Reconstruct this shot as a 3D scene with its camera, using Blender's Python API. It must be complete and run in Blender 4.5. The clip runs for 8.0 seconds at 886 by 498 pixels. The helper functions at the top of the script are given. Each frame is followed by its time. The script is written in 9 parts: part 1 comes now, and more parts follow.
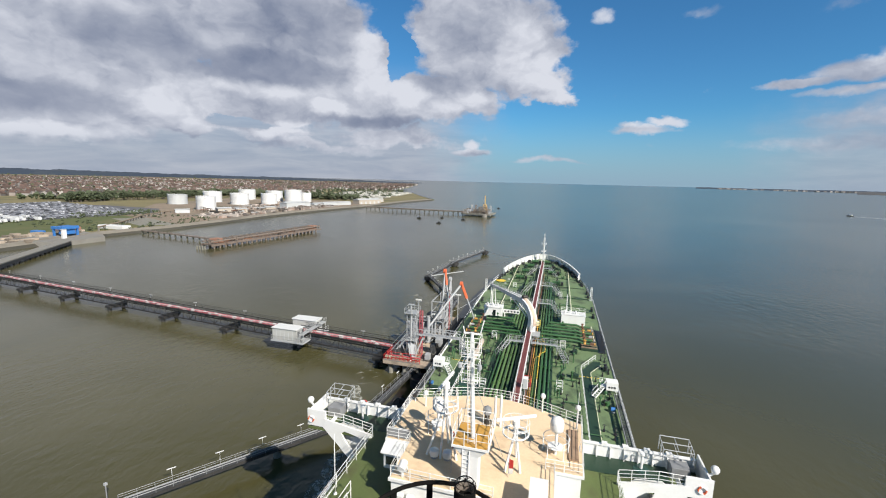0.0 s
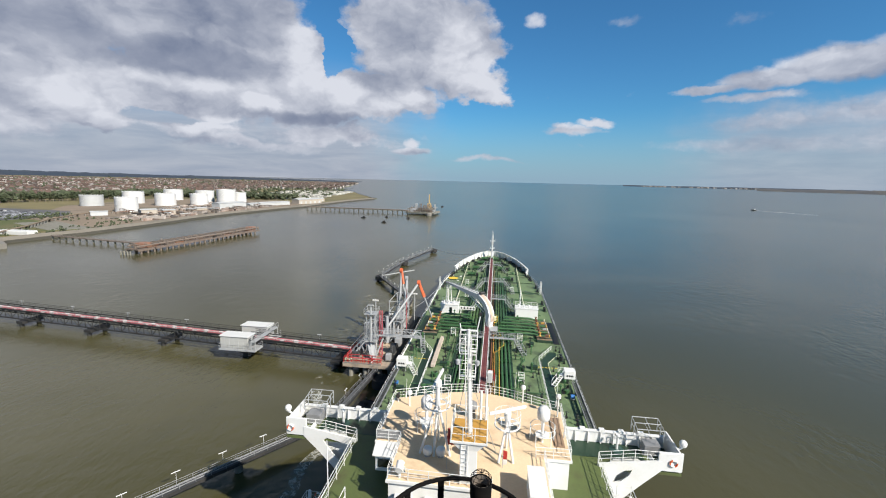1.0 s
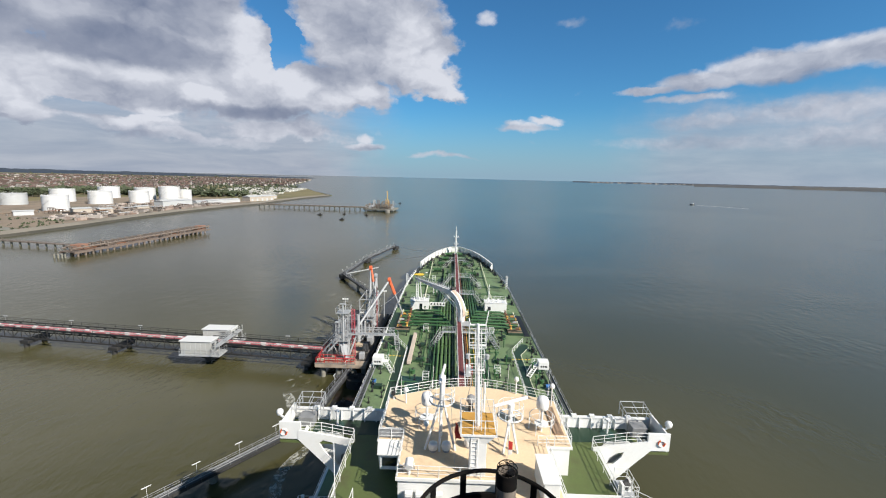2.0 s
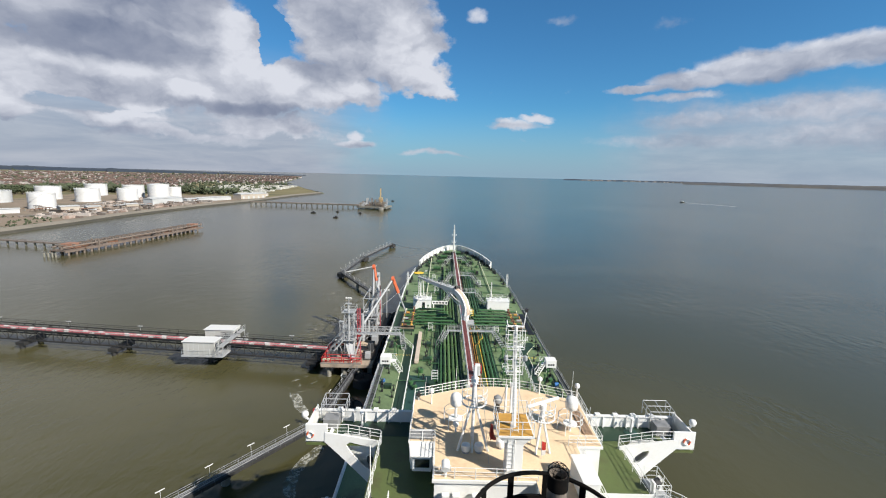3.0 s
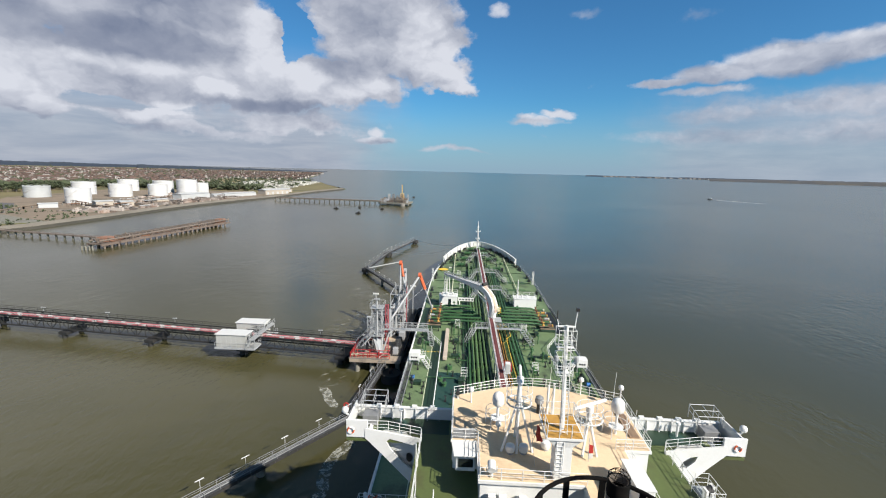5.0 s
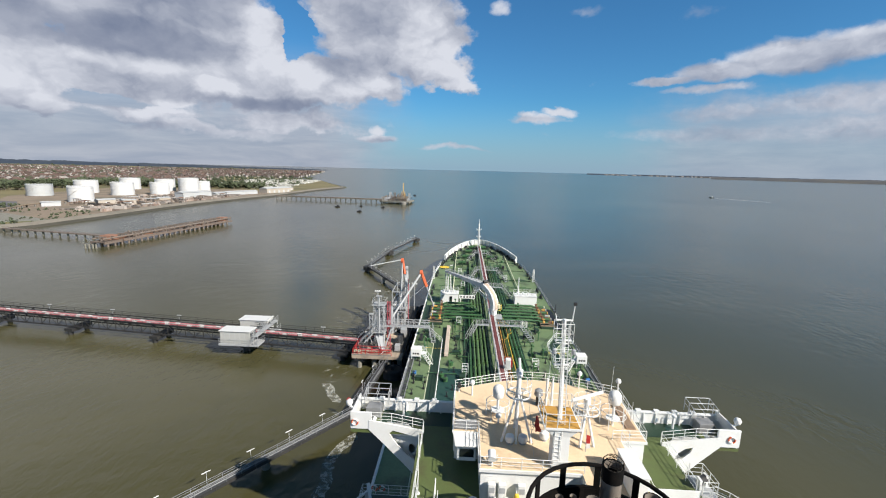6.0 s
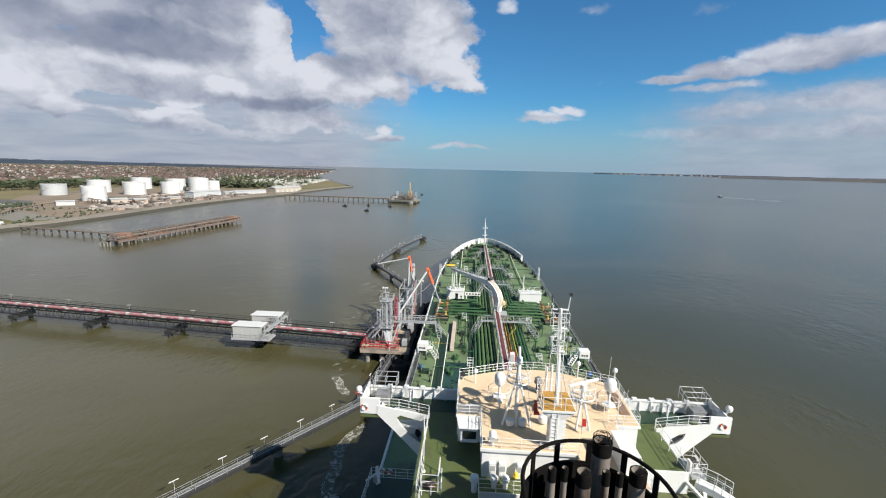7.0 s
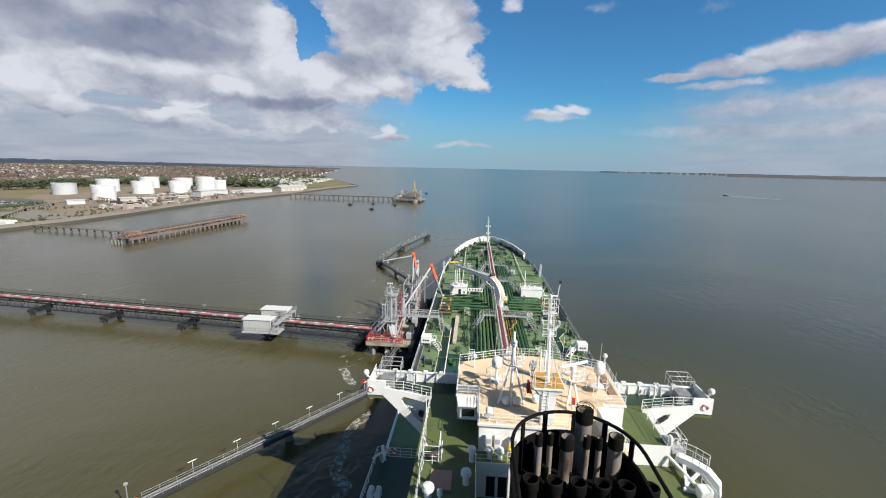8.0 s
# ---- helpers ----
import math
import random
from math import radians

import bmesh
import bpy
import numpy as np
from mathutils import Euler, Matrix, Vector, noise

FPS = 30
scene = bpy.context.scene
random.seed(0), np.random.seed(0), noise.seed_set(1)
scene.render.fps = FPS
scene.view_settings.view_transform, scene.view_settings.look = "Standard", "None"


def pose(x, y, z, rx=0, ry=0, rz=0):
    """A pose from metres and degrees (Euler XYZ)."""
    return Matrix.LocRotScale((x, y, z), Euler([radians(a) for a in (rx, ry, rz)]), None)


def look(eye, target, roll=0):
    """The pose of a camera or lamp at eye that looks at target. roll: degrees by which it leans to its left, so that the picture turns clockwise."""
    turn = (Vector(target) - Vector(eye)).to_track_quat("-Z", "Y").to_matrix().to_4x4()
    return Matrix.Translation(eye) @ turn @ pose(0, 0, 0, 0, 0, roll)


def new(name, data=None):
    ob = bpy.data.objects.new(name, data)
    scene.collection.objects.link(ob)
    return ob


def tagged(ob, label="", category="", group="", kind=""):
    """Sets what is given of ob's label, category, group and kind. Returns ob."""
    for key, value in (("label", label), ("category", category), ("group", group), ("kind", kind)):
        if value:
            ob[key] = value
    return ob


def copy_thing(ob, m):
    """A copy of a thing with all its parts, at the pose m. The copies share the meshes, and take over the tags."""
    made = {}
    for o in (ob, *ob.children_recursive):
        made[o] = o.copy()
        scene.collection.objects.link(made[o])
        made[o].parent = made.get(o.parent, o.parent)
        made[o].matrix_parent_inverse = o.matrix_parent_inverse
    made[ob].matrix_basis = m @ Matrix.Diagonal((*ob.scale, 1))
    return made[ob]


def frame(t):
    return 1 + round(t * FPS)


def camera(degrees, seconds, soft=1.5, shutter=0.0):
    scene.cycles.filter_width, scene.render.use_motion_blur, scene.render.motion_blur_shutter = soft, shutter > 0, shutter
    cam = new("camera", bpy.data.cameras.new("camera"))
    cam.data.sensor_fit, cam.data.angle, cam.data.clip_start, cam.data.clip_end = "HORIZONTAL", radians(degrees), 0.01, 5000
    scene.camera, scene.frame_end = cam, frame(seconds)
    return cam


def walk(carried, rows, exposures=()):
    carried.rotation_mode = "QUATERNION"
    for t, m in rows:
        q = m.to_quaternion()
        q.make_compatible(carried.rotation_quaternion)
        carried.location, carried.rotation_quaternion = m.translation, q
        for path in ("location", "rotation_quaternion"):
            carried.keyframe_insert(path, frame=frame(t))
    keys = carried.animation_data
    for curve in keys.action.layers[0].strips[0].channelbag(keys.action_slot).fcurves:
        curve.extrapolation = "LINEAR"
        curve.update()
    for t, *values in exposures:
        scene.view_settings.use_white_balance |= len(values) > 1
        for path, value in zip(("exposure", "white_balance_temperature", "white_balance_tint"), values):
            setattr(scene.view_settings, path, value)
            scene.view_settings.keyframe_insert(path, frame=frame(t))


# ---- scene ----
cam = camera(92.3, 8.0, 1.1)
PATH = [
    (0, (4.226, -32.105, 42.623), (3.72, -30.197, 42.299), 1.4),
    (0.5, (2.639, -32.548, 42.579), (2.264, -30.61, 42.255), 1.4),
    (1, (1.032, -32.976, 42.61), (0.791, -31.017, 42.286), 1.3),
    (1.5, (-0.563, -33.253, 42.678), (-0.681, -31.283, 42.351), 1.2),
    (2, (-2.241, -33.285, 42.51), (-2.277, -31.314, 42.174), 1.3),
    (3.3, (-5.884, -33.031, 42.708), (-5.877, -31.063, 42.352), 1.4),
    (3.5, (-6.241, -32.699, 42.607), (-6.306, -30.734, 42.243), 1.4),
    (4, (-6.923, -32.598, 42.6), (-7.036, -30.634, 42.238), 1.5),
    (5.5, (-7.128, -33.037, 42.601), (-7.201, -31.073, 42.232), 1.4),
    (6, (-7.126, -33.642, 42.623), (-7.214, -31.679, 42.25), 1.4),
    (6.5, (-6.978, -34.497, 42.607), (-7.082, -32.536, 42.232), 1.3),
    (7, (-6.841, -35.683, 42.628), (-6.961, -33.722, 42.251), 1.3),
    (7.5, (-6.612, -37.041, 42.581), (-6.746, -35.082, 42.203), 1.3),
    (8, (-6.331, -38.567, 42.617), (-6.472, -36.609, 42.235), 1.2),
]
walk(cam, [(t, look(eye, target, roll)) for t, eye, target, roll in PATH])

# ---- light ----
SUN_WAY = Vector((0.90, -0.63, 0.85)).normalized()
sun_lamp = new("sun", bpy.data.lights.new("sun", "SUN"))
sun_lamp.data.energy, sun_lamp.data.angle, sun_lamp.data.color = 4.9, radians(0.6), (1.0, 0.94, 0.85)
sun_lamp.matrix_world = look((0, 0, 0), -SUN_WAY)


class Nodes:
    """Short hand for shader nodes: sockets and plain numbers mix freely."""

    def __init__(self, tree):
        self.tree = tree
        tree.nodes.clear()

    def node(self, kind):
        return self.tree.nodes.new(kind)

    def put(self, socket, value):
        if hasattr(value, "is_linked"):
            self.tree.links.new(value, socket)
        else:
            socket.default_value = value

    def math(self, op, a, b=0.0, c=0.0, clamp=False):
        n = self.node("ShaderNodeMath")
        n.operation, n.use_clamp = op, clamp
        for s, v in zip(n.inputs, (a, b, c)):
            self.put(s, v)
        return n.outputs[0]

    def mix(self, fac, a, b, blend="MIX"):
        n = self.node("ShaderNodeMix")
        n.data_type, n.blend_type = "RGBA", blend
        self.put(n.inputs[0], fac)
        for s, v in ((n.inputs[6], a), (n.inputs[7], b)):
            self.put(s, v if hasattr(v, "is_linked") else (*v, 1.0))
        return n.outputs[2]

    def ramp(self, x, a, b):
        n = self.node("ShaderNodeMapRange")
        n.interpolation_type = "SMOOTHSTEP"
        for s, v in zip(n.inputs, (x, a, b, 0.0, 1.0)):
            self.put(s, v)
        return n.outputs[0]

    def noise(self, vector, scale, detail=4.0, rough=0.55, warp=0.0):
        n = self.node("ShaderNodeTexNoise")
        self.put(n.inputs["Vector"], vector)
        n.inputs["Scale"].default_value, n.inputs["Detail"].default_value = scale, detail
        n.inputs["Roughness"].default_value, n.inputs["Distortion"].default_value = rough, warp
        return n.outputs["Fac"]

    def join(self, x, y, z):
        n = self.node("ShaderNodeCombineXYZ")
        for s, v in zip(n.inputs, (x, y, z)):
            self.put(s, v)
        return n.outputs[0]


def build_sky():
    world = bpy.data.worlds.new("sky")
    scene.world = world
    world.use_nodes = True
    k = Nodes(world.node_tree)
    way = k.node("ShaderNodeTexCoord").outputs["Generated"]
    parts = k.node("ShaderNodeSeparateXYZ")
    k.put(parts.inputs[0], way)
    x, y, z = parts.outputs
    sky = k.node("ShaderNodeTexSky")
    sky.sky_type, sky.sun_disc = "NISHITA", False
    sky.sun_elevation, sky.sun_rotation = math.asin(SUN_WAY.z), radians(125)
    sky.air_density, sky.dust_density, sky.ozone_density, sky.altitude = 1.0, 0.4, 3.0, 0.0
    up = k.math("MAXIMUM", z, 0.004)
    k.put(sky.inputs[0], k.join(x, y, up))
    # azimuth to the right of north and elevation, in tens of degrees
    turn = k.math("MULTIPLY", k.math("ARCTAN2", x, y), 18.0 / math.pi)
    rise = k.math("MULTIPLY", k.math("ARCSINE", z), 18.0 / math.pi)
    # wind-torn outlines: the coordinates are pushed about by noise at two sizes
    plain = k.join(turn, k.math("MULTIPLY", rise, 1.35), 0.0)
    other = k.join(turn, k.math("MULTIPLY", rise, 1.35), 7.3)
    push_a, push_b = k.noise(plain, 2.0, 7.0, 0.58), k.noise(other, 2.0, 7.0, 0.58)
    soft_a, soft_b = k.math("SUBTRACT", push_a, 0.5), k.math("SUBTRACT", push_b, 0.5)
    tw = k.math("ADD", turn, k.math("MULTIPLY", soft_a, 0.9))
    rw = k.math("ADD", rise, k.math("MULTIPLY", soft_b, 0.55))
    tiny_t = k.math("ADD", turn, k.math("MULTIPLY", soft_a, 0.5))
    tiny_r = k.math("ADD", rise, k.math("MULTIPLY", soft_b, 0.26))

    def blobs(rows, a_in, e_in):
        """The greatest of many soft ellipses: azimuth, elevation, half width, half height, weight."""
        most = None
        for a, e, wide, high, weight in rows:
            da = k.math("DIVIDE", k.math("SUBTRACT", a_in, a), wide)
            de = k.math("DIVIDE", k.math("SUBTRACT", e_in, e), high)
            far = k.math("ADD", k.math("MULTIPLY", da, da), k.math("MULTIPLY", de, de))
            one = k.math("SUBTRACT", weight, k.math("MULTIPLY", far, weight))
            most = one if most is None else k.math("MAXIMUM", most, one)
        return most

    def billow(vector, scale):
        """Rounded heaps: small cells on larger ones, highest in their middles."""
        n = k.node("ShaderNodeTexVoronoi")
        n.feature, n.normalize = "SMOOTH_F1", True
        k.put(n.inputs["Vector"], vector)
        n.inputs["Scale"].default_value, n.inputs["Detail"].default_value = scale, 3.5
        n.inputs["Roughness"].default_value, n.inputs["Lacunarity"].default_value = 0.55, 2.3
        n.inputs["Smoothness"].default_value = 0.55
        return k.math("SUBTRACT", 1.0, n.outputs["Distance"])

    cover = blobs((
        (-5.6, 2.0, 2.2, 1.1, 1.5), (-3.4, 2.75, 3.2, 0.65, 1.2), (-3.45, 1.5, 1.1, 0.85, 1.3), (-2.55, 1.2, 0.55, 0.5, 1.2),
        (-1.2, 1.8, 0.82, 0.85, 1.3), (-0.62, 1.6, 0.62, 0.6, 1.1), (-0.40, 1.25, 0.48, 0.26, 1.0), (-0.18, 1.07, 0.36, 0.11, 0.8),
        (-1.55, 0.98, 0.85, 0.27, 1.1), (-2.45, 0.86, 0.9, 0.26, 1.1), (-3.7, 0.88, 1.3, 0.32, 1.2), (-5.3, 0.85, 1.8, 0.5, 1.2), (-3.65, 0.52, 0.5, 0.13, 0.7), (-4.6, 0.50, 0.5, 0.13, 0.7), (-5.7, 0.36, 0.7, 0.12, 0.7), (-2.2, 0.52, 0.8, 0.12, 0.55), (-3.1, 0.36, 0.8, 0.08, 0.4)), tw, rw)
    gap = blobs(((-2.08, 1.5, 0.17, 0.34, 1.3), (-2.2, 1.9, 0.16, 0.3, 1.2), (-4.0, 0.60, 0.5, 0.07, 0.5)), tiny_t, tiny_r)
    cover = k.math("SUBTRACT", cover, k.math("MULTIPLY", k.math("MAXIMUM", gap, 0.0), 2.2))
    small = blobs((
        (-1.17, 0.38, 0.30, 0.07, 0.8), (-1.17, 0.46, 0.17, 0.08, 0.8), (0.88, 0.64, 0.42, 0.06, 0.8), (1.15, 0.71, 0.22, 0.055, 0.85), (0.78, 0.69, 0.2, 0.045, 0.7),
        (-0.12, 0.26, 0.5, 0.04, 0.5), (0.38, 1.85, 0.14, 0.08, 0.5), (-0.97, 0.77, 0.10, 0.05, 0.35), (1.45, 1.78, 0.2, 0.05, 0.22), (2.6, 1.68, 0.2, 0.06, 0.16),
        (2.35, 1.02, 0.42, 0.06, 0.9), (2.85, 1.09, 0.5, 0.14, 1.0), (3.4, 1.17, 0.6, 0.18, 1.0), (4.1, 1.22, 0.8, 0.18, 1.0), (5.2, 1.25, 1.0, 0.2, 1.0),
        (2.75, 0.90, 0.5, 0.05, 0.6), (4.0, 0.72, 1.1, 0.16, 0.55), (3.0, 0.66, 0.7, 0.10, 0.4), (2.9, 0.45, 1.1, 0.10, 0.4), (4.6, 0.48, 1.4, 0.2, 0.5)), tiny_t, tiny_r)
    white = blobs((
        (-2.42, 1.12, 0.38, 0.26, 1.0), (-2.5, 1.5, 0.2, 0.3, 0.8), (-2.0, 1.02, 0.3, 0.16, 0.9), (-0.62, 1.62, 0.3, 0.42, 0.7), (-0.25, 1.3, 0.35, 0.26, 0.85),
        (-0.05, 1.07, 0.3, 0.1, 0.7), (-3.71, 0.53, 0.26, 0.10, 1.0), (-3.35, 0.60, 0.24, 0.09, 1.0), (-3.03, 0.83, 0.26, 0.10, 0.8), (-4.6, 0.78, 0.5, 0.2, 0.5), (-4.3, 0.55, 0.45, 0.12, 0.6),
        (-5.75, 0.385, 0.6, 0.085, 1.0), (-1.5, 0.9, 0.3, 0.1, 0.75), (-1.17, 1.0, 0.25, 0.1, 0.6), (-3.7, 0.98, 0.7, 0.09, 0.4), (-1.95, 0.40, 0.35, 0.05, 0.5),
        (-1.17, 0.47, 0.24, 0.09, 1.0), (1.05, 0.71, 0.5, 0.06, 0.9), (3.1, 1.24, 0.6, 0.06, 0.5), (4.0, 1.34, 0.9, 0.06, 0.55), (0.38, 1.85, 0.2, 0.1, 0.4)), tiny_t, tiny_r)
    dark = blobs((
        (-3.75, 1.22, 1.0, 0.24, 1.0), (-4.8, 1.35, 0.8, 0.3, 0.6), (-5.9, 0.67, 1.0, 0.17, 1.0), (-2.41, 0.70, 0.75, 0.09, 0.8), (-4.05, 0.58, 0.4, 0.07, 0.8),
        (-4.2, 0.37, 0.8, 0.05, 0.6), (-3.3, 1.75, 0.8, 0.35, 0.5), (-1.55, 1.2, 0.4, 0.12, 0.5), (-1.3, 1.75, 0.35, 0.3, 0.25), (3.4, 1.0, 0.9, 0.07, 0.3), (-1.17, 0.34, 0.3, 0.03, 0.4)), tiny_t, tiny_r)
    # over and behind the view broken cloud goes on
    away = k.ramp(k.math("ABSOLUTE", turn), 6.5, 9.0)
    high = k.ramp(rise, 2.7, 3.6)
    swirl = k.join(tiny_t, k.math("MULTIPLY", tiny_r, 1.5), 0.0)
    toward = k.join(k.math("ADD", tiny_t, 0.11), k.math("ADD", k.math("MULTIPLY", tiny_r, 1.5), 0.17), 0.0)
    heap, heap_lit = billow(swirl, 1.55), billow(toward, 1.55)
    puff, fine = k.noise(plain, 2.3, 5.0, 0.48, 0.1), k.noise(plain, 9.0, 5.0, 0.6)
    strewn = k.math("ADD", k.math("SUBTRACT", k.math("SUBTRACT", k.math("MULTIPLY", away, 0.42), k.math("MULTIPLY", high, 0.12)), 0.55), k.math("MULTIPLY", k.math("SUBTRACT", puff, 0.5), 1.7))
    cover = k.math("MAXIMUM", cover, strewn)
    wisp = k.math("MULTIPLY", k.math("SUBTRACT", fine, 0.5), 0.45)
    lump = k.math("MULTIPLY", k.math("SUBTRACT", heap, 0.62), 1.1)
    edge = k.math("ADD", wisp, lump)
    wide_alpha = k.ramp(k.math("ADD", cover, edge), -0.10, 0.50)
    small_alpha = k.math("MULTIPLY", k.ramp(k.math("ADD", small, k.math("ADD", wisp, k.math("MULTIPLY", lump, 0.5))), -0.05, 0.75), 0.95)
    alpha = k.math("MULTIPLY", k.math("MAXIMUM", wide_alpha, small_alpha), k.math("MAXIMUM", k.ramp(turn, -1.9, -1.3), k.ramp(rise, 0.12, 0.42)))
    bright = k.ramp(k.math("ADD", white, k.math("MULTIPLY", lump, 0.6)), -0.35, 1.1)
    gloom = k.ramp(k.math("ADD", dark, k.math("MULTIPLY", k.math("SUBTRACT", puff, 0.5), 0.6)), -0.35, 0.9)
    big = k.noise(k.join(k.math("MULTIPLY", turn, 0.7), k.math("MULTIPLY", rise, 1.5), 2.0), 1.3, 3.0, 0.45, 0.2)
    # heaps are light where they face the sun, and greyer in the folds between them
    relief = k.math("MULTIPLY", k.math("SUBTRACT", heap, heap_lit), k.math("SUBTRACT", 1.5, k.math("MULTIPLY", gloom, 1.1)))
    fold = k.math("MULTIPLY", k.math("SUBTRACT", 0.62, heap), 0.35)
    shade = k.math("ADD", 0.43, k.math("MULTIPLY", k.math("SUBTRACT", big, 0.5), 0.55))
    shade = k.math("ADD", shade, k.math("MULTIPLY", gloom, 0.42))
    shade = k.math("ADD", shade, fold)
    shade = k.math("SUBTRACT", shade, k.math("MULTIPLY", bright, 0.48))
    shade = k.math("ADD", shade, k.math("MULTIPLY", k.ramp(turn, 1.9, 2.8), 0.04))
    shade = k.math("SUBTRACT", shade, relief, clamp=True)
    cloud = k.mix(shade, (0.70, 0.725, 0.80), (0.15, 0.19, 0.295))
    clear = k.mix(1.0, sky.outputs[0], (0.040, 0.088, 0.115), "MULTIPLY")
    clear = k.mix(k.ramp(rise, 2.2, 5.5), clear, k.mix(1.0, clear, (0.85, 0.68, 0.52), "MULTIPLY"))
    haze = k.mix(k.math("MULTIPLY", k.ramp(rise, 0.9, -0.05), 0.8), clear, (0.30, 0.42, 0.56))
    # flat grey layers low in the west, a thin veil low in the east
    bands = k.noise(k.join(k.math("MULTIPLY", turn, 0.8), k.math("MULTIPLY", rise, 4.5), 4.0), 1.5, 6.0, 0.6, 0.4)
    west = k.math("MULTIPLY", k.ramp(tw, -0.5, -1.9), k.ramp(rise, 1.5, 0.5))
    east = k.math("MULTIPLY", k.math("MULTIPLY", k.ramp(tw, 1.7, 3.0), k.ramp(rw, 1.0, 0.55)), 0.70)
    veil = k.mix(k.ramp(bands, 0.25, 0.8), (0.335, 0.375, 0.47), (0.485, 0.505, 0.575))
    haze = k.mix(k.math("MULTIPLY", k.math("MAXIMUM", west, east), 0.9), haze, veil)
    haze = k.mix(k.ramp(rise, -0.03, -0.12), haze, (0.12, 0.15, 0.16))
    shown = k.mix(k.math("MULTIPLY", alpha, k.ramp(rise, 0.0, 0.18)), haze, cloud)
    back = k.node("ShaderNodeBackground")
    k.put(back.inputs[0], shown)
    k.put(back.inputs[1], 0.635)
    k.put(k.node("ShaderNodeOutputWorld").inputs[0], back.outputs[0])


build_sky()
scene.view_settings.exposure = 0.66
scene.view_settings.gamma = 1.0

# ---- materials ----
def paint(name, colour, rough=0.55, second=None, amount=0.35, scale=0.6, grain=0.12, bump=0.0, metal=0.0, random_piece=0.0, stretch=(1, 1, 1), gloss=0.5):
    """A procedural surface: a base colour, grain at a fine scale, patches of a second colour at a coarse one, and relief."""
    m = bpy.data.materials.new(name)
    m.use_nodes = True
    k = Nodes(m.node_tree)
    place = k.node("ShaderNodeTexCoord").outputs["Object"]
    grow = k.node("ShaderNodeMapping")
    k.put(grow.inputs[0], place)
    grow.inputs["Scale"].default_value = stretch
    place = grow.outputs[0]
    second = second or tuple(c * 0.6 for c in colour)
    coarse, fine = k.noise(place, scale, 5.0, 0.62, 0.3), k.noise(place, scale * 14, 3.0)
    patch = k.math("MULTIPLY", k.ramp(coarse, 0.45, 0.72), amount)
    base = k.mix(patch, colour, second)
    shade = k.math("ADD", 1.0 - grain, k.math("MULTIPLY", fine, 2 * grain))
    if random_piece:
        info = k.node("ShaderNodeObjectInfo").outputs["Random"]
        isle = k.node("ShaderNodeNewGeometry").outputs["Random Per Island"]
        both = k.math("FRACT", k.math("ADD", info, isle))
        shade = k.math("MULTIPLY", shade, k.math("ADD", 1.0 - random_piece / 2, k.math("MULTIPLY", both, random_piece)))
    tone = k.join(shade, shade, shade)
    base = k.mix(1.0, base, tone, "MULTIPLY")
    shader = k.node("ShaderNodeBsdfPrincipled")
    k.put(shader.inputs["Base Color"], base)
    k.put(shader.inputs["Roughness"], k.math("ADD", rough - 0.08, k.math("MULTIPLY", fine, 0.16), clamp=True))
    k.put(shader.inputs["Metallic"], metal)
    shader.inputs["Specular IOR Level"].default_value = gloss
    if bump:
        b = k.node("ShaderNodeBump")
        b.inputs["Strength"].default_value, b.inputs["Distance"].default_value = bump, 0.03
        k.put(b.inputs["Height"], k.math("ADD", fine, coarse))
        k.put(shader.inputs["Normal"], b.outputs[0])
    k.put(k.node("ShaderNodeOutputMaterial").inputs[0], shader.outputs[0])
    return m


def build_water():
    m = bpy.data.materials.new("estuary_water")
    m.use_nodes = True
    k = Nodes(m.node_tree)
    place = k.node("ShaderNodeTexCoord").outputs["Object"]
    grow = k.node("ShaderNodeMapping")
    k.put(grow.inputs[0], place)
    grow.inputs["Rotation"].default_value = (0, 0, radians(25))
    grow.inputs["Scale"].default_value = (1.0, 0.6, 1.0)
    drawn = grow.outputs[0]
    silt = k.noise(place, 0.006, 4.0, 0.6, 0.8)
    streak = k.noise(drawn, 0.02, 4.0, 0.6, 1.2)
    base = k.mix(k.ramp(silt, 0.35, 0.68), (0.055, 0.051, 0.019), (0.081, 0.074, 0.037))
    base = k.mix(k.math("MULTIPLY", k.ramp(streak, 0.5, 0.75), 0.5), base, (0.046, 0.046, 0.024))
    ripple = k.math("ADD", k.math("MULTIPLY", k.noise(drawn, 0.9, 3.0, 0.55, 0.3), 0.45), k.math("MULTIPLY", k.noise(drawn, 0.34, 4.0, 0.5, 0.4), 0.8))
    calm = k.noise(place, 0.022, 4.0, 0.6, 0.8)
    b = k.node("ShaderNodeBump")
    k.put(b.inputs["Strength"], k.math("ADD", 0.10, k.math("MULTIPLY", k.ramp(calm, 0.40, 0.66), 0.42)))
    b.inputs["Distance"].default_value = 0.45
    k.put(b.inputs["Height"], ripple)
    shader = k.node("ShaderNodeBsdfPrincipled")
    k.put(shader.inputs["Base Color"], base)
    shader.inputs["Roughness"].default_value, shader.inputs["IOR"].default_value = 0.20, 1.46
    k.put(shader.inputs["Normal"], b.outputs[0])
    k.put(k.node("ShaderNodeOutputMaterial").inputs[0], shader.outputs[0])
    return m


def build_glass():
    m = bpy.data.materials.new("dark_window_glass")
    m.use_nodes = True
    k = Nodes(m.node_tree)
    shader = k.node("ShaderNodeBsdfPrincipled")
    k.put(shader.inputs["Base Color"], (0.012, 0.016, 0.018, 1))
    shader.inputs["Roughness"].default_value = 0.06
    k.put(k.node("ShaderNodeOutputMaterial").inputs[0], shader.outputs[0])
    return m


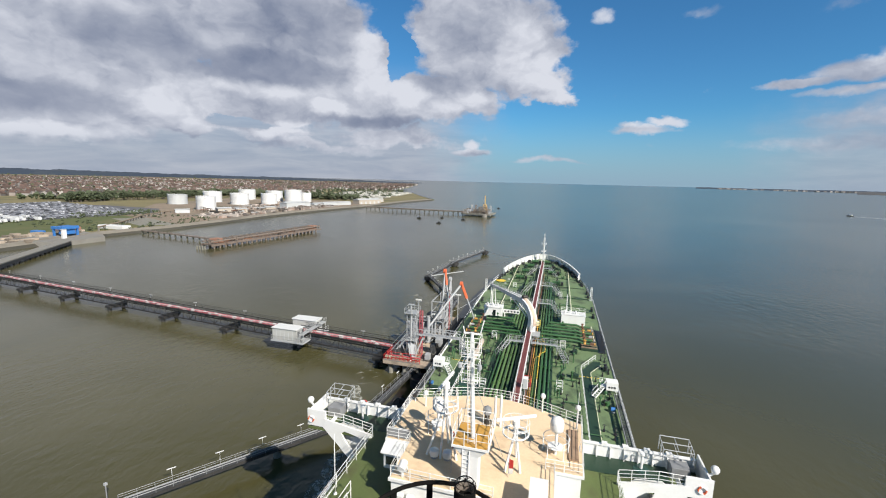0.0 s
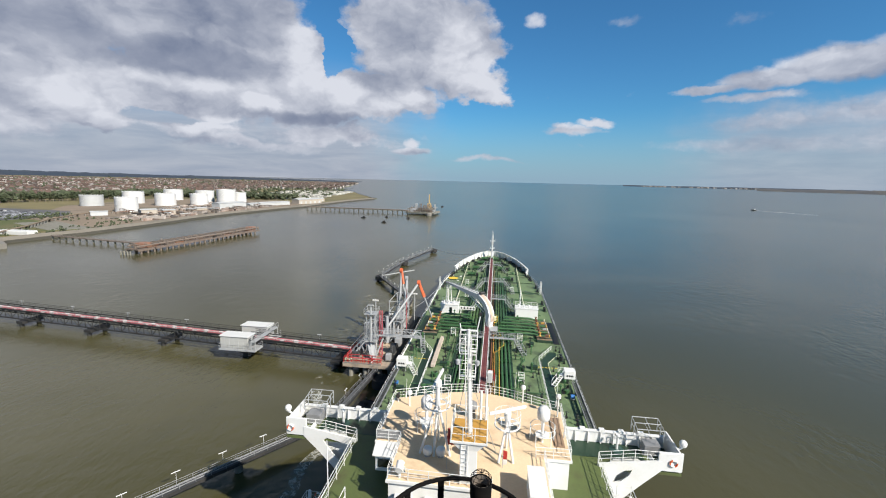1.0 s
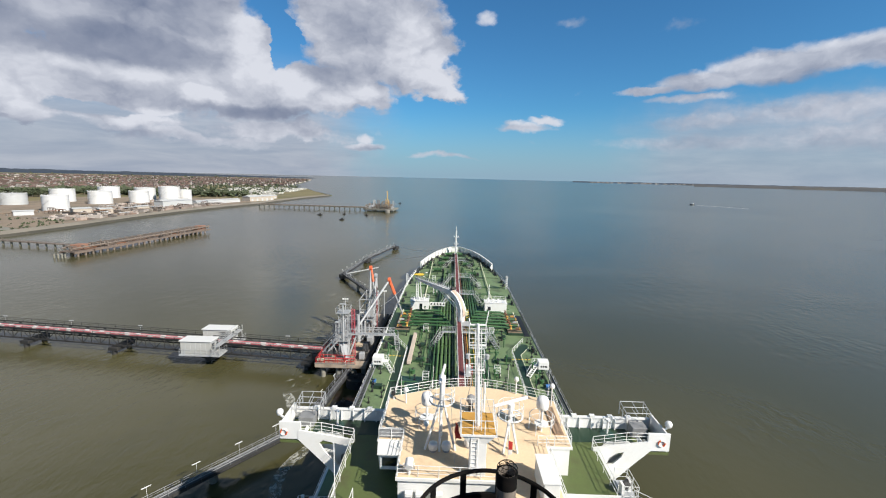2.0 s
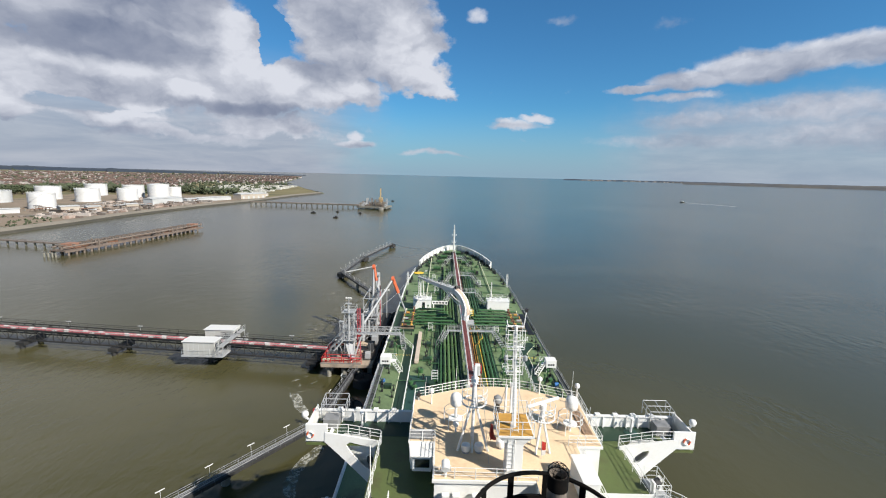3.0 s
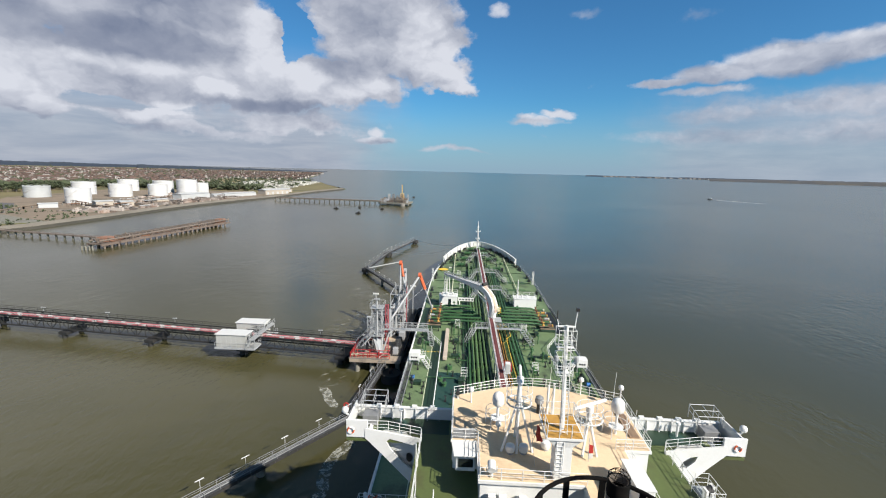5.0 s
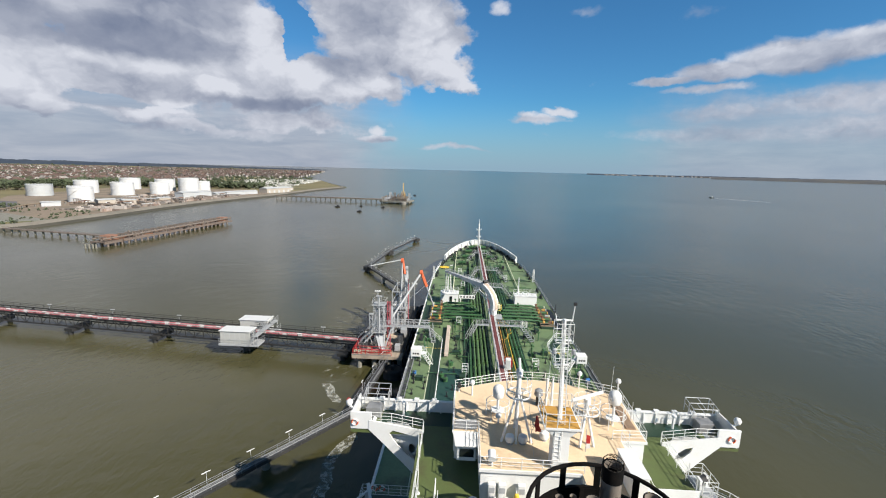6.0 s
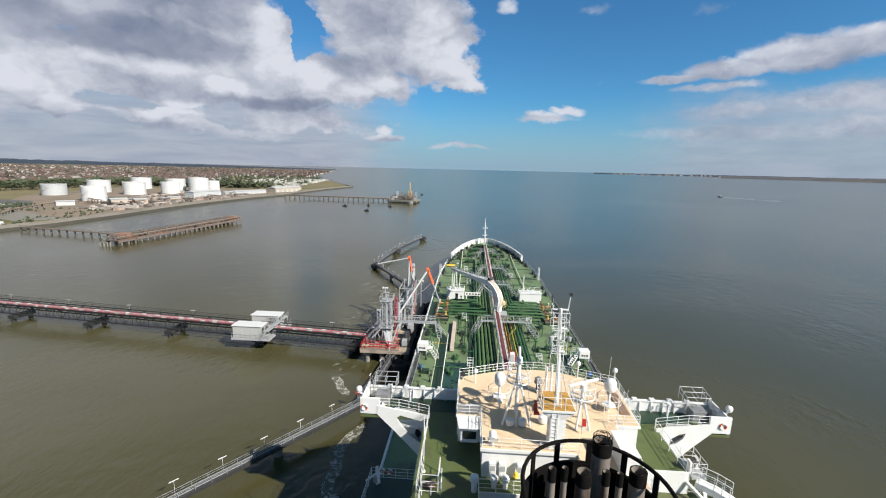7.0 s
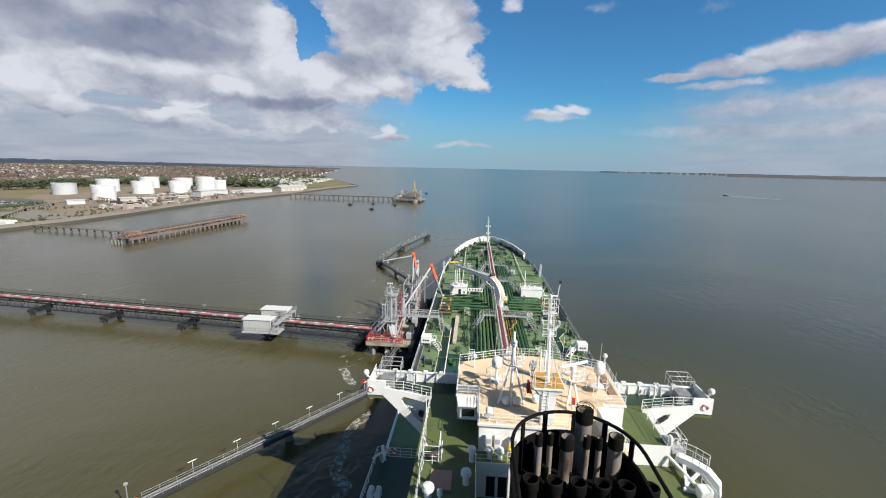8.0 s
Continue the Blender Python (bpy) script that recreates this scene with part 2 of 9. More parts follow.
def build_foam_skin():
    """Broken foam: pale froth with gaps, thinning out towards the rim of its sheet."""
    m = bpy.data.materials.new("water_foam")
    m.use_nodes = True
    k = Nodes(m.node_tree)
    coord = k.node("ShaderNodeTexCoord")
    froth = k.noise(coord.outputs["Object"], 0.26, 7.0, 0.6, 1.8)
    parts = k.node("ShaderNodeSeparateXYZ")
    k.put(parts.inputs[0], coord.outputs["Generated"])
    dx, dy = k.math("SUBTRACT", parts.outputs[0], 0.5), k.math("SUBTRACT", parts.outputs[1], 0.5)
    rim = k.ramp(k.math("ADD", k.math("MULTIPLY", dx, dx), k.math("MULTIPLY", dy, dy)), 0.24, 0.06)
    solid = k.math("MULTIPLY", k.math("MULTIPLY", k.ramp(froth, 0.53, 0.72), rim), 0.6)
    shader, clear, both = k.node("ShaderNodeBsdfPrincipled"), k.node("ShaderNodeBsdfTransparent"), k.node("ShaderNodeMixShader")
    k.put(shader.inputs["Base Color"], (0.48, 0.47, 0.40, 1))
    shader.inputs["Roughness"].default_value = 0.9
    k.put(both.inputs[0], solid)
    k.put(both.inputs[1], clear.outputs[0])
    k.put(both.inputs[2], shader.outputs[0])
    k.put(k.node("ShaderNodeOutputMaterial").inputs[0], both.outputs[0])
    return m


def build_froth():
    """A dense line of froth broken up by noise alone."""
    m = bpy.data.materials.new("froth_line")
    m.use_nodes = True
    k = Nodes(m.node_tree)
    froth = k.noise(k.node("ShaderNodeTexCoord").outputs["Object"], 0.9, 7.0, 0.65, 1.2)
    shader, clear, both = k.node("ShaderNodeBsdfPrincipled"), k.node("ShaderNodeBsdfTransparent"), k.node("ShaderNodeMixShader")
    k.put(shader.inputs["Base Color"], (0.40, 0.40, 0.35, 1))
    shader.inputs["Roughness"].default_value = 0.9
    k.put(both.inputs[0], k.math("MULTIPLY", k.ramp(froth, 0.36, 0.66), 0.8))
    k.put(both.inputs[1], clear.outputs[0])
    k.put(both.inputs[2], shader.outputs[0])
    k.put(k.node("ShaderNodeOutputMaterial").inputs[0], both.outputs[0])
    return m


WATER, GLASS, FROTH = build_water(), build_glass(), build_froth()
WHITE = paint("white_ship_paint", (0.699, 0.699, 0.681), 0.42, (0.570, 0.534, 0.460), 0.35, 0.5, 0.05)
DECK = paint("green_deck_paint", (0.132, 0.19, 0.09), 0.62, (0.062, 0.082, 0.045), 0.95, 0.22, 0.3, 0.2)
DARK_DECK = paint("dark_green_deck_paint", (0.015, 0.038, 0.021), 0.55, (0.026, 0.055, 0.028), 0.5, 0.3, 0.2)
# tone darkened to stand in for the shade that lies over the poop
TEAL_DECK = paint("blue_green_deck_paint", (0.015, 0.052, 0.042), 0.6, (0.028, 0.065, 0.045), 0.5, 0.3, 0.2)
BRIDGE_DECK = paint("bridge_deck_green_paint", (0.088, 0.115, 0.036), 0.6, (0.07, 0.06, 0.03), 0.7, 0.35, 0.18)
PIPE_GREEN = paint("green_pipe_paint", (0.040, 0.110, 0.040), 0.5, (0.02, 0.06, 0.025), 0.5, 0.5, 0.2)
LINE_GREEN = paint("cargo_line_green", (0.085, 0.155, 0.052), 0.5, (0.04, 0.085, 0.032), 0.6, 0.4, 0.15)
BEIGE = paint("buff_roof_paint", (0.68, 0.515, 0.335), 0.62, (0.53, 0.375, 0.23), 0.7, 0.45, 0.12)
OCHRE = paint("ochre_platform_paint", (0.468, 0.255, 0.051), 0.6, (0.340, 0.178, 0.043), 0.5, 1.0, 0.1)
OXIDE = paint("red_oxide_walkway", (0.145, 0.038, 0.038), 0.7, (0.204, 0.085, 0.076), 0.6, 0.4, 0.15)
BLACK = paint("black_hull_paint", (0.018, 0.018, 0.020), 0.5, (0.05, 0.04, 0.035), 0.4, 0.3, 0.2)
SOOT = paint("sooty_black_steel", (0.004, 0.0038, 0.0036), 0.85, (0.014, 0.010, 0.008), 0.5, 0.8, 0.3, gloss=0.12)
EXHAUST = paint("weathered_exhaust_steel", (0.21, 0.18, 0.15), 0.7, (0.055, 0.032, 0.022), 0.95, 1.1, 0.2, stretch=(1, 1, 0.3), gloss=0.2)
DULLRED = paint("faded_red_pipe_paint", (0.36, 0.07, 0.085), 0.6, (0.44, 0.2, 0.21), 0.6, 0.9, 0.12)
PALEPIPE = paint("pale_lagged_pipe", (0.5, 0.47, 0.46), 0.6, (0.36, 0.3, 0.3), 0.6, 1.0, 0.1)
TRAYGRATE = paint("stained_tray_grating", (0.2, 0.15, 0.1), 0.8, (0.07, 0.06, 0.045), 0.7, 0.8, 0.2)
BUFFTREAD = paint("tan_tread_plate", (0.5, 0.38, 0.3), 0.8, (0.38, 0.28, 0.22), 0.5, 1.0, 0.1)
RUST = paint("rusted_steel", (0.15, 0.066, 0.034), 0.8, (0.09, 0.045, 0.028), 0.7, 1.0, 0.25)
YELLOW = paint("yellow_marking_paint", (0.75, 0.50, 0.05), 0.6, (0.55, 0.36, 0.06), 0.5, 0.8, 0.1)
CREAM = paint("pale_line_paint", (0.62, 0.62, 0.45), 0.6, (0.4, 0.42, 0.3), 0.5, 0.8, 0.1)
RED = paint("red_paint", (0.425, 0.030, 0.025), 0.5, (0.297, 0.034, 0.025), 0.5, 1.0, 0.1)
ORANGE = paint("orange_red_paint", (0.6, 0.12, 0.045), 0.5, (0.42, 0.09, 0.04), 0.5, 1.0, 0.1)
GALV = paint("galvanised_steel", (0.38, 0.39, 0.395), 0.5, (0.3, 0.3, 0.295), 0.6, 0.8, 0.12, 0.0, 0.12)
GREY = paint("grey_steel_paint", (0.33, 0.34, 0.35), 0.55, (0.22, 0.22, 0.22), 0.5, 0.5, 0.12)
GRATING = paint("worn_dark_grating", (0.045, 0.047, 0.05), 0.6, (0.03, 0.03, 0.03), 0.6, 0.7, 0.2)
WORNGREY = paint("worn_grey_rail_paint", (0.21, 0.215, 0.22), 0.55, (0.12, 0.12, 0.12), 0.5, 0.8, 0.15)
DARKSTEEL = paint("dark_tarred_steel", (0.022, 0.022, 0.022), 0.65, (0.055, 0.048, 0.04), 0.5, 0.6, 0.2)
CONCRETE = paint("jetty_concrete", (0.190, 0.180, 0.160), 0.85, (0.150, 0.136, 0.116), 0.6, 0.3, 0.15, 0.2)
SEAWALL = paint("sea_wall_concrete", (0.185, 0.165, 0.135), 0.9, (0.12, 0.108, 0.085), 0.7, 0.05, 0.2)
WETWALL = paint("weed_stained_concrete", (0.045, 0.042, 0.032), 0.8, (0.07, 0.062, 0.048), 0.6, 0.1, 0.2)
WETCONC = paint("stained_pile_concrete", (0.20, 0.19, 0.16), 0.8, (0.09, 0.09, 0.06), 0.7, 0.4, 0.2, 0.2)
TIMBER = paint("weathered_jetty_timber", (0.17, 0.135, 0.11), 0.85, (0.10, 0.085, 0.075), 0.6, 0.5, 0.2)
PINK = paint("pink_hatch_paint", (0.442, 0.246, 0.178), 0.7, (0.357, 0.204, 0.153), 0.5, 0.6, 0.1)
BLUE = paint("blue_steel_paint", (0.035, 0.15, 0.40), 0.5, (0.03, 0.09, 0.26), 0.4, 0.5, 0.1)
RUBBER = paint("black_rubber", (0.02, 0.02, 0.02), 0.8, (0.05, 0.045, 0.04), 0.4, 0.6, 0.2)
TANK = paint("white_tank_paint", (0.594, 0.594, 0.585), 0.5, (0.468, 0.459, 0.423), 0.4, 0.08, 0.04)
TANKGREY = paint("pale_grey_tank_paint", (0.44, 0.45, 0.45), 0.5, (0.36, 0.36, 0.34), 0.5, 0.08, 0.05)
BRICK = paint("brick_wall", (0.26, 0.135, 0.09), 0.85, (0.18, 0.10, 0.07), 0.5, 0.4, 0.15)
FOAM = build_foam_skin()
LIFE = paint("liferaft_canister_white", (0.702, 0.702, 0.684), 0.35, (0.594, 0.585, 0.558), 0.3, 1.2, 0.04)
SAND = paint("bare_earth", (0.21, 0.162, 0.118), 0.95, (0.085, 0.085, 0.055), 0.85, 0.035, 0.25)
FIELD = paint("dry_grass", (0.165, 0.138, 0.062), 0.95, (0.07, 0.076, 0.038), 0.85, 0.02, 0.25)
MARSH = paint("marsh_grass", (0.075, 0.088, 0.026), 0.95, (0.15, 0.12, 0.06), 0.7, 0.02, 0.2)
LEAF = paint("tree_leaves", (0.045, 0.058, 0.026), 0.8, (0.028, 0.04, 0.018), 0.6, 0.08, 0.3, random_piece=0.7)
ASPHALT = paint("asphalt", (0.085, 0.085, 0.093), 0.9, (0.136, 0.128, 0.128), 0.5, 0.05, 0.2)
# blue-grey base puts the haze of distance into the colour
HILL = paint("hazed_far_hill", (0.021, 0.033, 0.054), 1.0, (0.04, 0.048, 0.054), 0.6, 0.004, 0.15)
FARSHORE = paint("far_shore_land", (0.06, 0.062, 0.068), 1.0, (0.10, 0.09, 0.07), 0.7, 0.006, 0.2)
TOWN = paint("roof_tiles", (0.092, 0.058, 0.046), 0.9, (0.065, 0.06, 0.058), 0.5, 0.05, 0.2, random_piece=0.9)
RENDER_WALL = paint("pale_house_wall", (0.27, 0.25, 0.235), 0.9, (0.13, 0.105, 0.09), 0.8, 0.03, 0.1, random_piece=1.4)
CARS = paint("car_paint", (0.16, 0.165, 0.18), 0.45, (0.06, 0.06, 0.075), 0.6, 0.3, 0.05, random_piece=1.9)


# ---- mesh tools ----
class Shape:
    """Vertices and faces gathered in world metres."""

    def __init__(self):
        self.v, self.f = [], []

    def add(self, verts, faces):
        n = len(self.v)
        self.v += [tuple(p) for p in verts]
        self.f += [tuple(i + n for i in face) for face in faces]
        return self

    def box(self, x0, x1, y0, y1, z0, z1):
        v = [(x, y, z) for z in (z0, z1) for y in (y0, y1) for x in (x0, x1)]
        return self.add(v, [(0, 2, 3, 1), (4, 5, 7, 6), (0, 1, 5, 4), (2, 6, 7, 3), (0, 4, 6, 2), (1, 3, 7, 5)])

    def beam(self, p, q, w, h=None):
        p, q, h = Vector(p), Vector(q), h or w
        d = (q - p).normalized()
        side = d.cross(Vector((0, 0, 1)))
        side = (side.normalized() if side.length > 1e-4 else Vector((1, 0, 0))) * w / 2
        up = side.cross(d).normalized() * h / 2
        v = [e + s * side + u * up for e in (p, q) for s, u in ((-1, -1), (1, -1), (1, 1), (-1, 1))]
        return self.add(v, [(3, 2, 1, 0), (4, 5, 6, 7)] + [(i, (i + 1) % 4, 4 + (i + 1) % 4, 4 + i) for i in range(4)])

    def tube(self, p, q, r, n=6, r2=None, caps=True):
        p, q = Vector(p), Vector(q)
        r2 = r if r2 is None else r2
        d = (q - p).normalized()
        a = d.cross(Vector((0, 0, 1)))
        a = a.normalized() if a.length > 1e-4 else Vector((1, 0, 0))
        b = d.cross(a)
        ring = [(math.cos(t) * a + math.sin(t) * b) for t in (2 * math.pi * i / n for i in range(n))]
        v = [p + r * c for c in ring] + [q + r2 * c for c in ring]
        f = [(i, (i + 1) % n, n + (i + 1) % n, n + i) for i in range(n)]
        if caps:
            f += [tuple(range(n - 1, -1, -1)), tuple(range(n, 2 * n))]
        return self.add(v, f)

    def pipe(self, points, r, n=6, closed=False):
        """A round bar swept along a bent line as one skin."""
        pts = [Vector(p) for p in points]
        m, base = len(pts), len(self.v)
        for i, p in enumerate(pts):
            before, after = pts[i - 1 if closed or i else 0], pts[(i + 1) % m if closed or i < m - 1 else i]
            d = (after - before).normalized()
            a = d.cross(Vector((0, 0, 1)))
            a = a.normalized() if a.length > 1e-3 else Vector((1, 0, 0))
            b = d.cross(a)
            self.v += [tuple(p + r * (math.cos(2 * math.pi * k / n) * a + math.sin(2 * math.pi * k / n) * b)) for k in range(n)]
        for i in range(m if closed else m - 1):
            j = (i + 1) % m
            self.f += [(base + i * n + k, base + i * n + (k + 1) % n, base + j * n + (k + 1) % n, base + j * n + k) for k in range(n)]
        if not closed:
            self.f += [tuple(base + k for k in range(n - 1, -1, -1)), tuple(base + (m - 1) * n + k for k in range(n))]
        return self

    def sweep(self, rows):
        """A box section drawn along (point, width, height), its width lying level."""
        pts, base = [Vector(r[0]) for r in rows], len(self.v)
        for i, (p, (_, w, h)) in enumerate(zip(pts, rows)):
            d = (pts[min(i + 1, len(pts) - 1)] - pts[max(i - 1, 0)]).normalized()
            flat = Vector((rows[-1][0][0] - rows[0][0][0], rows[-1][0][1] - rows[0][0][1], 0)).normalized()
            side = flat.cross(Vector((0, 0, 1))).normalized()
            up = side.cross(d).normalized()
            self.v += [tuple(p + a * side * w / 2 + b * up * h / 2) for a, b in ((-1, -1), (1, -1), (1, 1), (-1, 1))]
        for i in range(len(pts) - 1):
            a, b = base + 4 * i, base + 4 * i + 4
            self.f += [(a + j, a + (j + 1) % 4, b + (j + 1) % 4, b + j) for j in range(4)]
        end = base + 4 * (len(pts) - 1)
        self.f += [(base + 3, base + 2, base + 1, base), (end, end + 1, end + 2, end + 3)]
        return self

    def prism(self, pts, z0, z1):
        n = len(pts)
        v = [(x, y, z0) for x, y in pts] + [(x, y, z1) for x, y in pts]
        f = [(i, (i + 1) % n, n + (i + 1) % n, n + i) for i in range(n)]
        return self.add(v, f + [tuple(range(n - 1, -1, -1)), tuple(range(n, 2 * n))])

    def slab(self, pts, way):
        """A flat polygon of 3D points thickened along way."""
        n, way = len(pts), Vector(way)
        v = [Vector(p) for p in pts] + [Vector(p) + way for p in pts]
        f = [(i, (i + 1) % n, n + (i + 1) % n, n + i) for i in range(n)]
        return self.add(v, f + [tuple(range(n - 1, -1, -1)), tuple(range(n, 2 * n))])

    def lathe(self, c, profile, n=16):
        v = [(c[0] + r * math.cos(2 * math.pi * i / n), c[1] + r * math.sin(2 * math.pi * i / n), c[2] + z) for r, z in profile for i in range(n)]
        f = [(k * n + i, k * n + (i + 1) % n, (k + 1) * n + (i + 1) % n, (k + 1) * n + i) for k in range(len(profile) - 1) for i in range(n)]
        return self.add(v, f + [tuple(range(n - 1, -1, -1)), tuple(range((len(profile) - 1) * n, len(profile) * n))])

    def torus(self, c, ring, r, axis="z", n=16, m=6):
        v = []
        for i in range(n):
            a = 2 * math.pi * i / n
            for j in range(m):
                b = 2 * math.pi * j / m
                u, w, h = (ring + r * math.cos(b)) * math.cos(a), (ring + r * math.cos(b)) * math.sin(a), r * math.sin(b)
                v.append({"z": (c[0] + u, c[1] + w, c[2] + h), "y": (c[0] + u, c[1] + h, c[2] + w), "x": (c[0] + h, c[1] + u, c[2] + w)}[axis])
        return self.add(v, [(i * m + j, ((i + 1) % n) * m + j, ((i + 1) % n) * m + (j + 1) % m, i * m + (j + 1) % m) for i in range(n) for j in range(m)])

    def wall(self, line, thick, closed=False):
        """A standing sheet: line of (x, y, z_bottom, z_top), thickened inwards along its own normal."""
        n = len(line)
        out, inn = [], []
        for i, (x, y, a, b) in enumerate(line):
            p, q = line[i - 1 if closed or i else 0], line[(i + 1) % n if closed or i < n - 1 else i]
            d = Vector((q[0] - p[0], q[1] - p[1], 0)).normalized()
            nx, ny = -d.y * thick, d.x * thick
            out += [(x, y, a), (x, y, b)]
            inn += [(x + nx, y + ny, a), (x + nx, y + ny, b)]
        f, m = [], 2 * n
        for i in range(n if closed else n - 1):
            a, b = 2 * i, 2 * ((i + 1) % n)
            f += [(a, b, b + 1, a + 1), (m + a + 1, m + b + 1, m + b, m + a), (a + 1, b + 1, m + b + 1, m + a + 1), (a, m + a, m + b, b)]
        if not closed:
            f += [(0, 1, m + 1, m), (m - 2, 2 * m - 2, 2 * m - 1, m - 1)]
        return self.add(out + inn, f)

    def mesh(self, name, origin=(0, 0, 0)):
        me = bpy.data.meshes.new(name)
        ox, oy, oz = origin
        me.from_pydata([(x - ox, y - oy, z - oz) for x, y, z in self.v], [], self.f)
        me.update()
        return me


ORIGIN = {}


def thing(name, place, label, category, group="", kind=""):
    """An empty at a thing's base, which its parts hang from."""
    ob = new(name)
    ob.empty_display_size = 0.2
    ob.location = place
    ORIGIN[ob] = tuple(place)
    return tagged(ob, label, category, group, kind)


def finish(ob, material, smooth, bevel):
    ob.data.materials.append(material)
    if smooth:
        for face in ob.data.polygons:
            face.use_smooth = True
        ob.data.set_sharp_from_angle(angle=radians(40))
    if bevel:
        mod = ob.modifiers.new("bevel", "BEVEL")
        mod.width, mod.segments, mod.limit_method = bevel, 2, "ANGLE"


def part(name, shape, material, parent, label="", smooth=False, bevel=0.0):
    """One mesh under a thing or under a part; the shape is in world metres."""
    origin = ORIGIN[parent]
    ob = new(name, shape.mesh(name, origin))
    ob.parent = parent
    ORIGIN[ob] = origin
    finish(ob, material, smooth, bevel)
    return tagged(ob, label)


def solo(name, shape, material, label, category, place=(0, 0, 0), group="", kind="", smooth=False, bevel=0.0):
    """A thing that is one mesh."""
    ob = new(name, shape.mesh(name, place))
    ob.location = place
    ORIGIN[ob] = tuple(place)
    finish(ob, material, smooth, bevel)
    return tagged(ob, label, category, group, kind)


def piece(name, mesh, parent, m):
    """A repeat that shares its mesh, at the world pose m under its thing or part."""
    ob = new(name, mesh)
    ob.parent = parent
    ob.matrix_basis = Matrix.Translation(-Vector(ORIGIN[parent])) @ m
    return ob


def shared(name, shape, material):
    me = shape.mesh(name)
    me.materials.append(material)
    return me


def spread(p, q, step):
    """Points from p to q at about the given step, both ends included."""
    p, q = Vector(p), Vector(q)
    n = max(1, round((q - p).length / step))
    return [p.lerp(q, i / n) for i in range(n + 1)]


POSTS = {}


def railing(parent, path, height=1.1, step=1.6, material=None, bars=(1.0, 0.66, 0.33), thick=0.026, name="railing"):
    """A rail along a path of floor points: each bar one bent part, each post a piece under the top bar."""
    material = material or WHITE
    rail = None
    for share in bars:
        g = Shape().pipe([Vector(p) + Vector((0, 0, height * share)) for p in path], thick if share == 1.0 else thick * 0.75, 5)
        bar = part("top_rail" if share == 1.0 else "mid_rail", g, material, parent)
        rail = rail or bar
    key = (height, material.name, thick)
    if key not in POSTS:
        POSTS[key] = shared("post", Shape().tube((0, 0, 0), (0, 0, height), thick * 1.1, 5), material)
    seen = set()
    for p, q in zip(path, path[1:]):
        for at in spread(p, q, step):
            spot = tuple(round(c, 2) for c in at)
            if spot not in seen:
                seen.add(spot)
                piece("post", POSTS[key], rail, Matrix.Translation(at))
    return rail


def stair(parent, top, foot, width=0.8, material=None, name="stair"):
    """A flight with two stringers, treads and handrails between two floor points."""
    material = material or GALV
    top, foot = Vector(top), Vector(foot)
    along = foot - top
    side = Vector((along.y, -along.x, 0)).normalized() * width / 2
    g = Shape()
    for s in (-1, 1):
        g.beam(top + s * side, foot + s * side, 0.06, 0.22)
        g.tube(top + s * side + Vector((0, 0, 1.0)), foot + s * side + Vector((0, 0, 1.0)), 0.035, 5)
        for at in spread(top, foot, 1.2):
            g.tube(at + s * side, at + s * side + Vector((0, 0, 1.0)), 0.03, 5)
    steps = max(2, int(abs(along.z) / 0.22))
    for i in range(steps):
        c = top + along * ((i + 0.5) / steps)
        g.beam(c - side, c + side, 0.24, 0.04)
    return part(name, g, material, parent)

# ---- sea, land and distance ----
SEA = 2.7


def build_sea():
    # flat to 3 km, then lifted a little so that its rim lies on the horizon
    rings = (0.0, 60.0, 150.0, 300.0, 600.0, 1200.0, 2000.0, 3000.0, 4000.0, 4850.0)
    n, g = 72, Shape()
    v = [(0.0, 20.0, SEA)]
    for r in rings[1:]:
        z = SEA + 19.3 * (max(0.0, r - 2600.0) / 2250.0) ** 1.3
        v += [(r * math.cos(2 * math.pi * i / n), 20.0 + r * math.sin(2 * math.pi * i / n), z) for i in range(n)]
    f = [(0, 1 + i, 1 + (i + 1) % n) for i in range(n)]
    for k in range(len(rings) - 2):
        a, b = 1 + k * n, 1 + (k + 1) * n
        f += [(a + i, b + i, b + (i + 1) % n, a + (i + 1) % n) for i in range(n)]
    g.add(v, f)
    return solo("water", g, WATER, "calm murky green-brown estuary water with faint ripples", "water", kind="structure", smooth=True)


build_sea()

# The shore runs nearly straight along x = -240; land lies west of it.
SHORE = ((-249, 54), (-253, 101), (-256, 134), (-254, 146), (-261, 166), (-259, 185), (-255, 204), (-255, 255), (-259, 309), (-258, 369), (-251, 434), (-241, 488), (-239, 562), (-236, 636), (-221, 740))


def land_z(x, y):
    """Height of the land: a low plain that climbs gently far inland."""
    far = max(0.0, -x - 700.0)
    return 4.2 + 0.0035 * far + noise.noise(Vector((x, y, 0)) / 260.0) * min(1.5, far * 0.003)


def build_land():
    g = Shape()
    # sheet of the plain between the shore and 4.6 km inland
    inland = (0, 14, 60, 120, 200, 320, 500, 800, 1300, 2000, 3000, 4200)
    line = [(-246, -600), (-248, -150)] + list(SHORE) + [(-252, 815), (-305, 920), (-364, 1053), (-520, 1180), (-560, 1400), (-600, 1660), (-834, 2418), (-1150, 3600)]
    cols = len(inland)
    for x, y in line:
        for d in inland:
            px, py = x - 8 - d * 0.96, y + d * 0.28
            g.v.append((px, py, land_z(px, py)))
    for i in range(len(line) - 1):
        for j in range(cols - 1):
            a = i * cols + j
            g.f.append((a, a + cols, a + cols + 1, a + 1))
    return solo("ground", g, FIELD, "flat dry grassland of the estuary shore", "ground", kind="structure", smooth=True)


build_land()


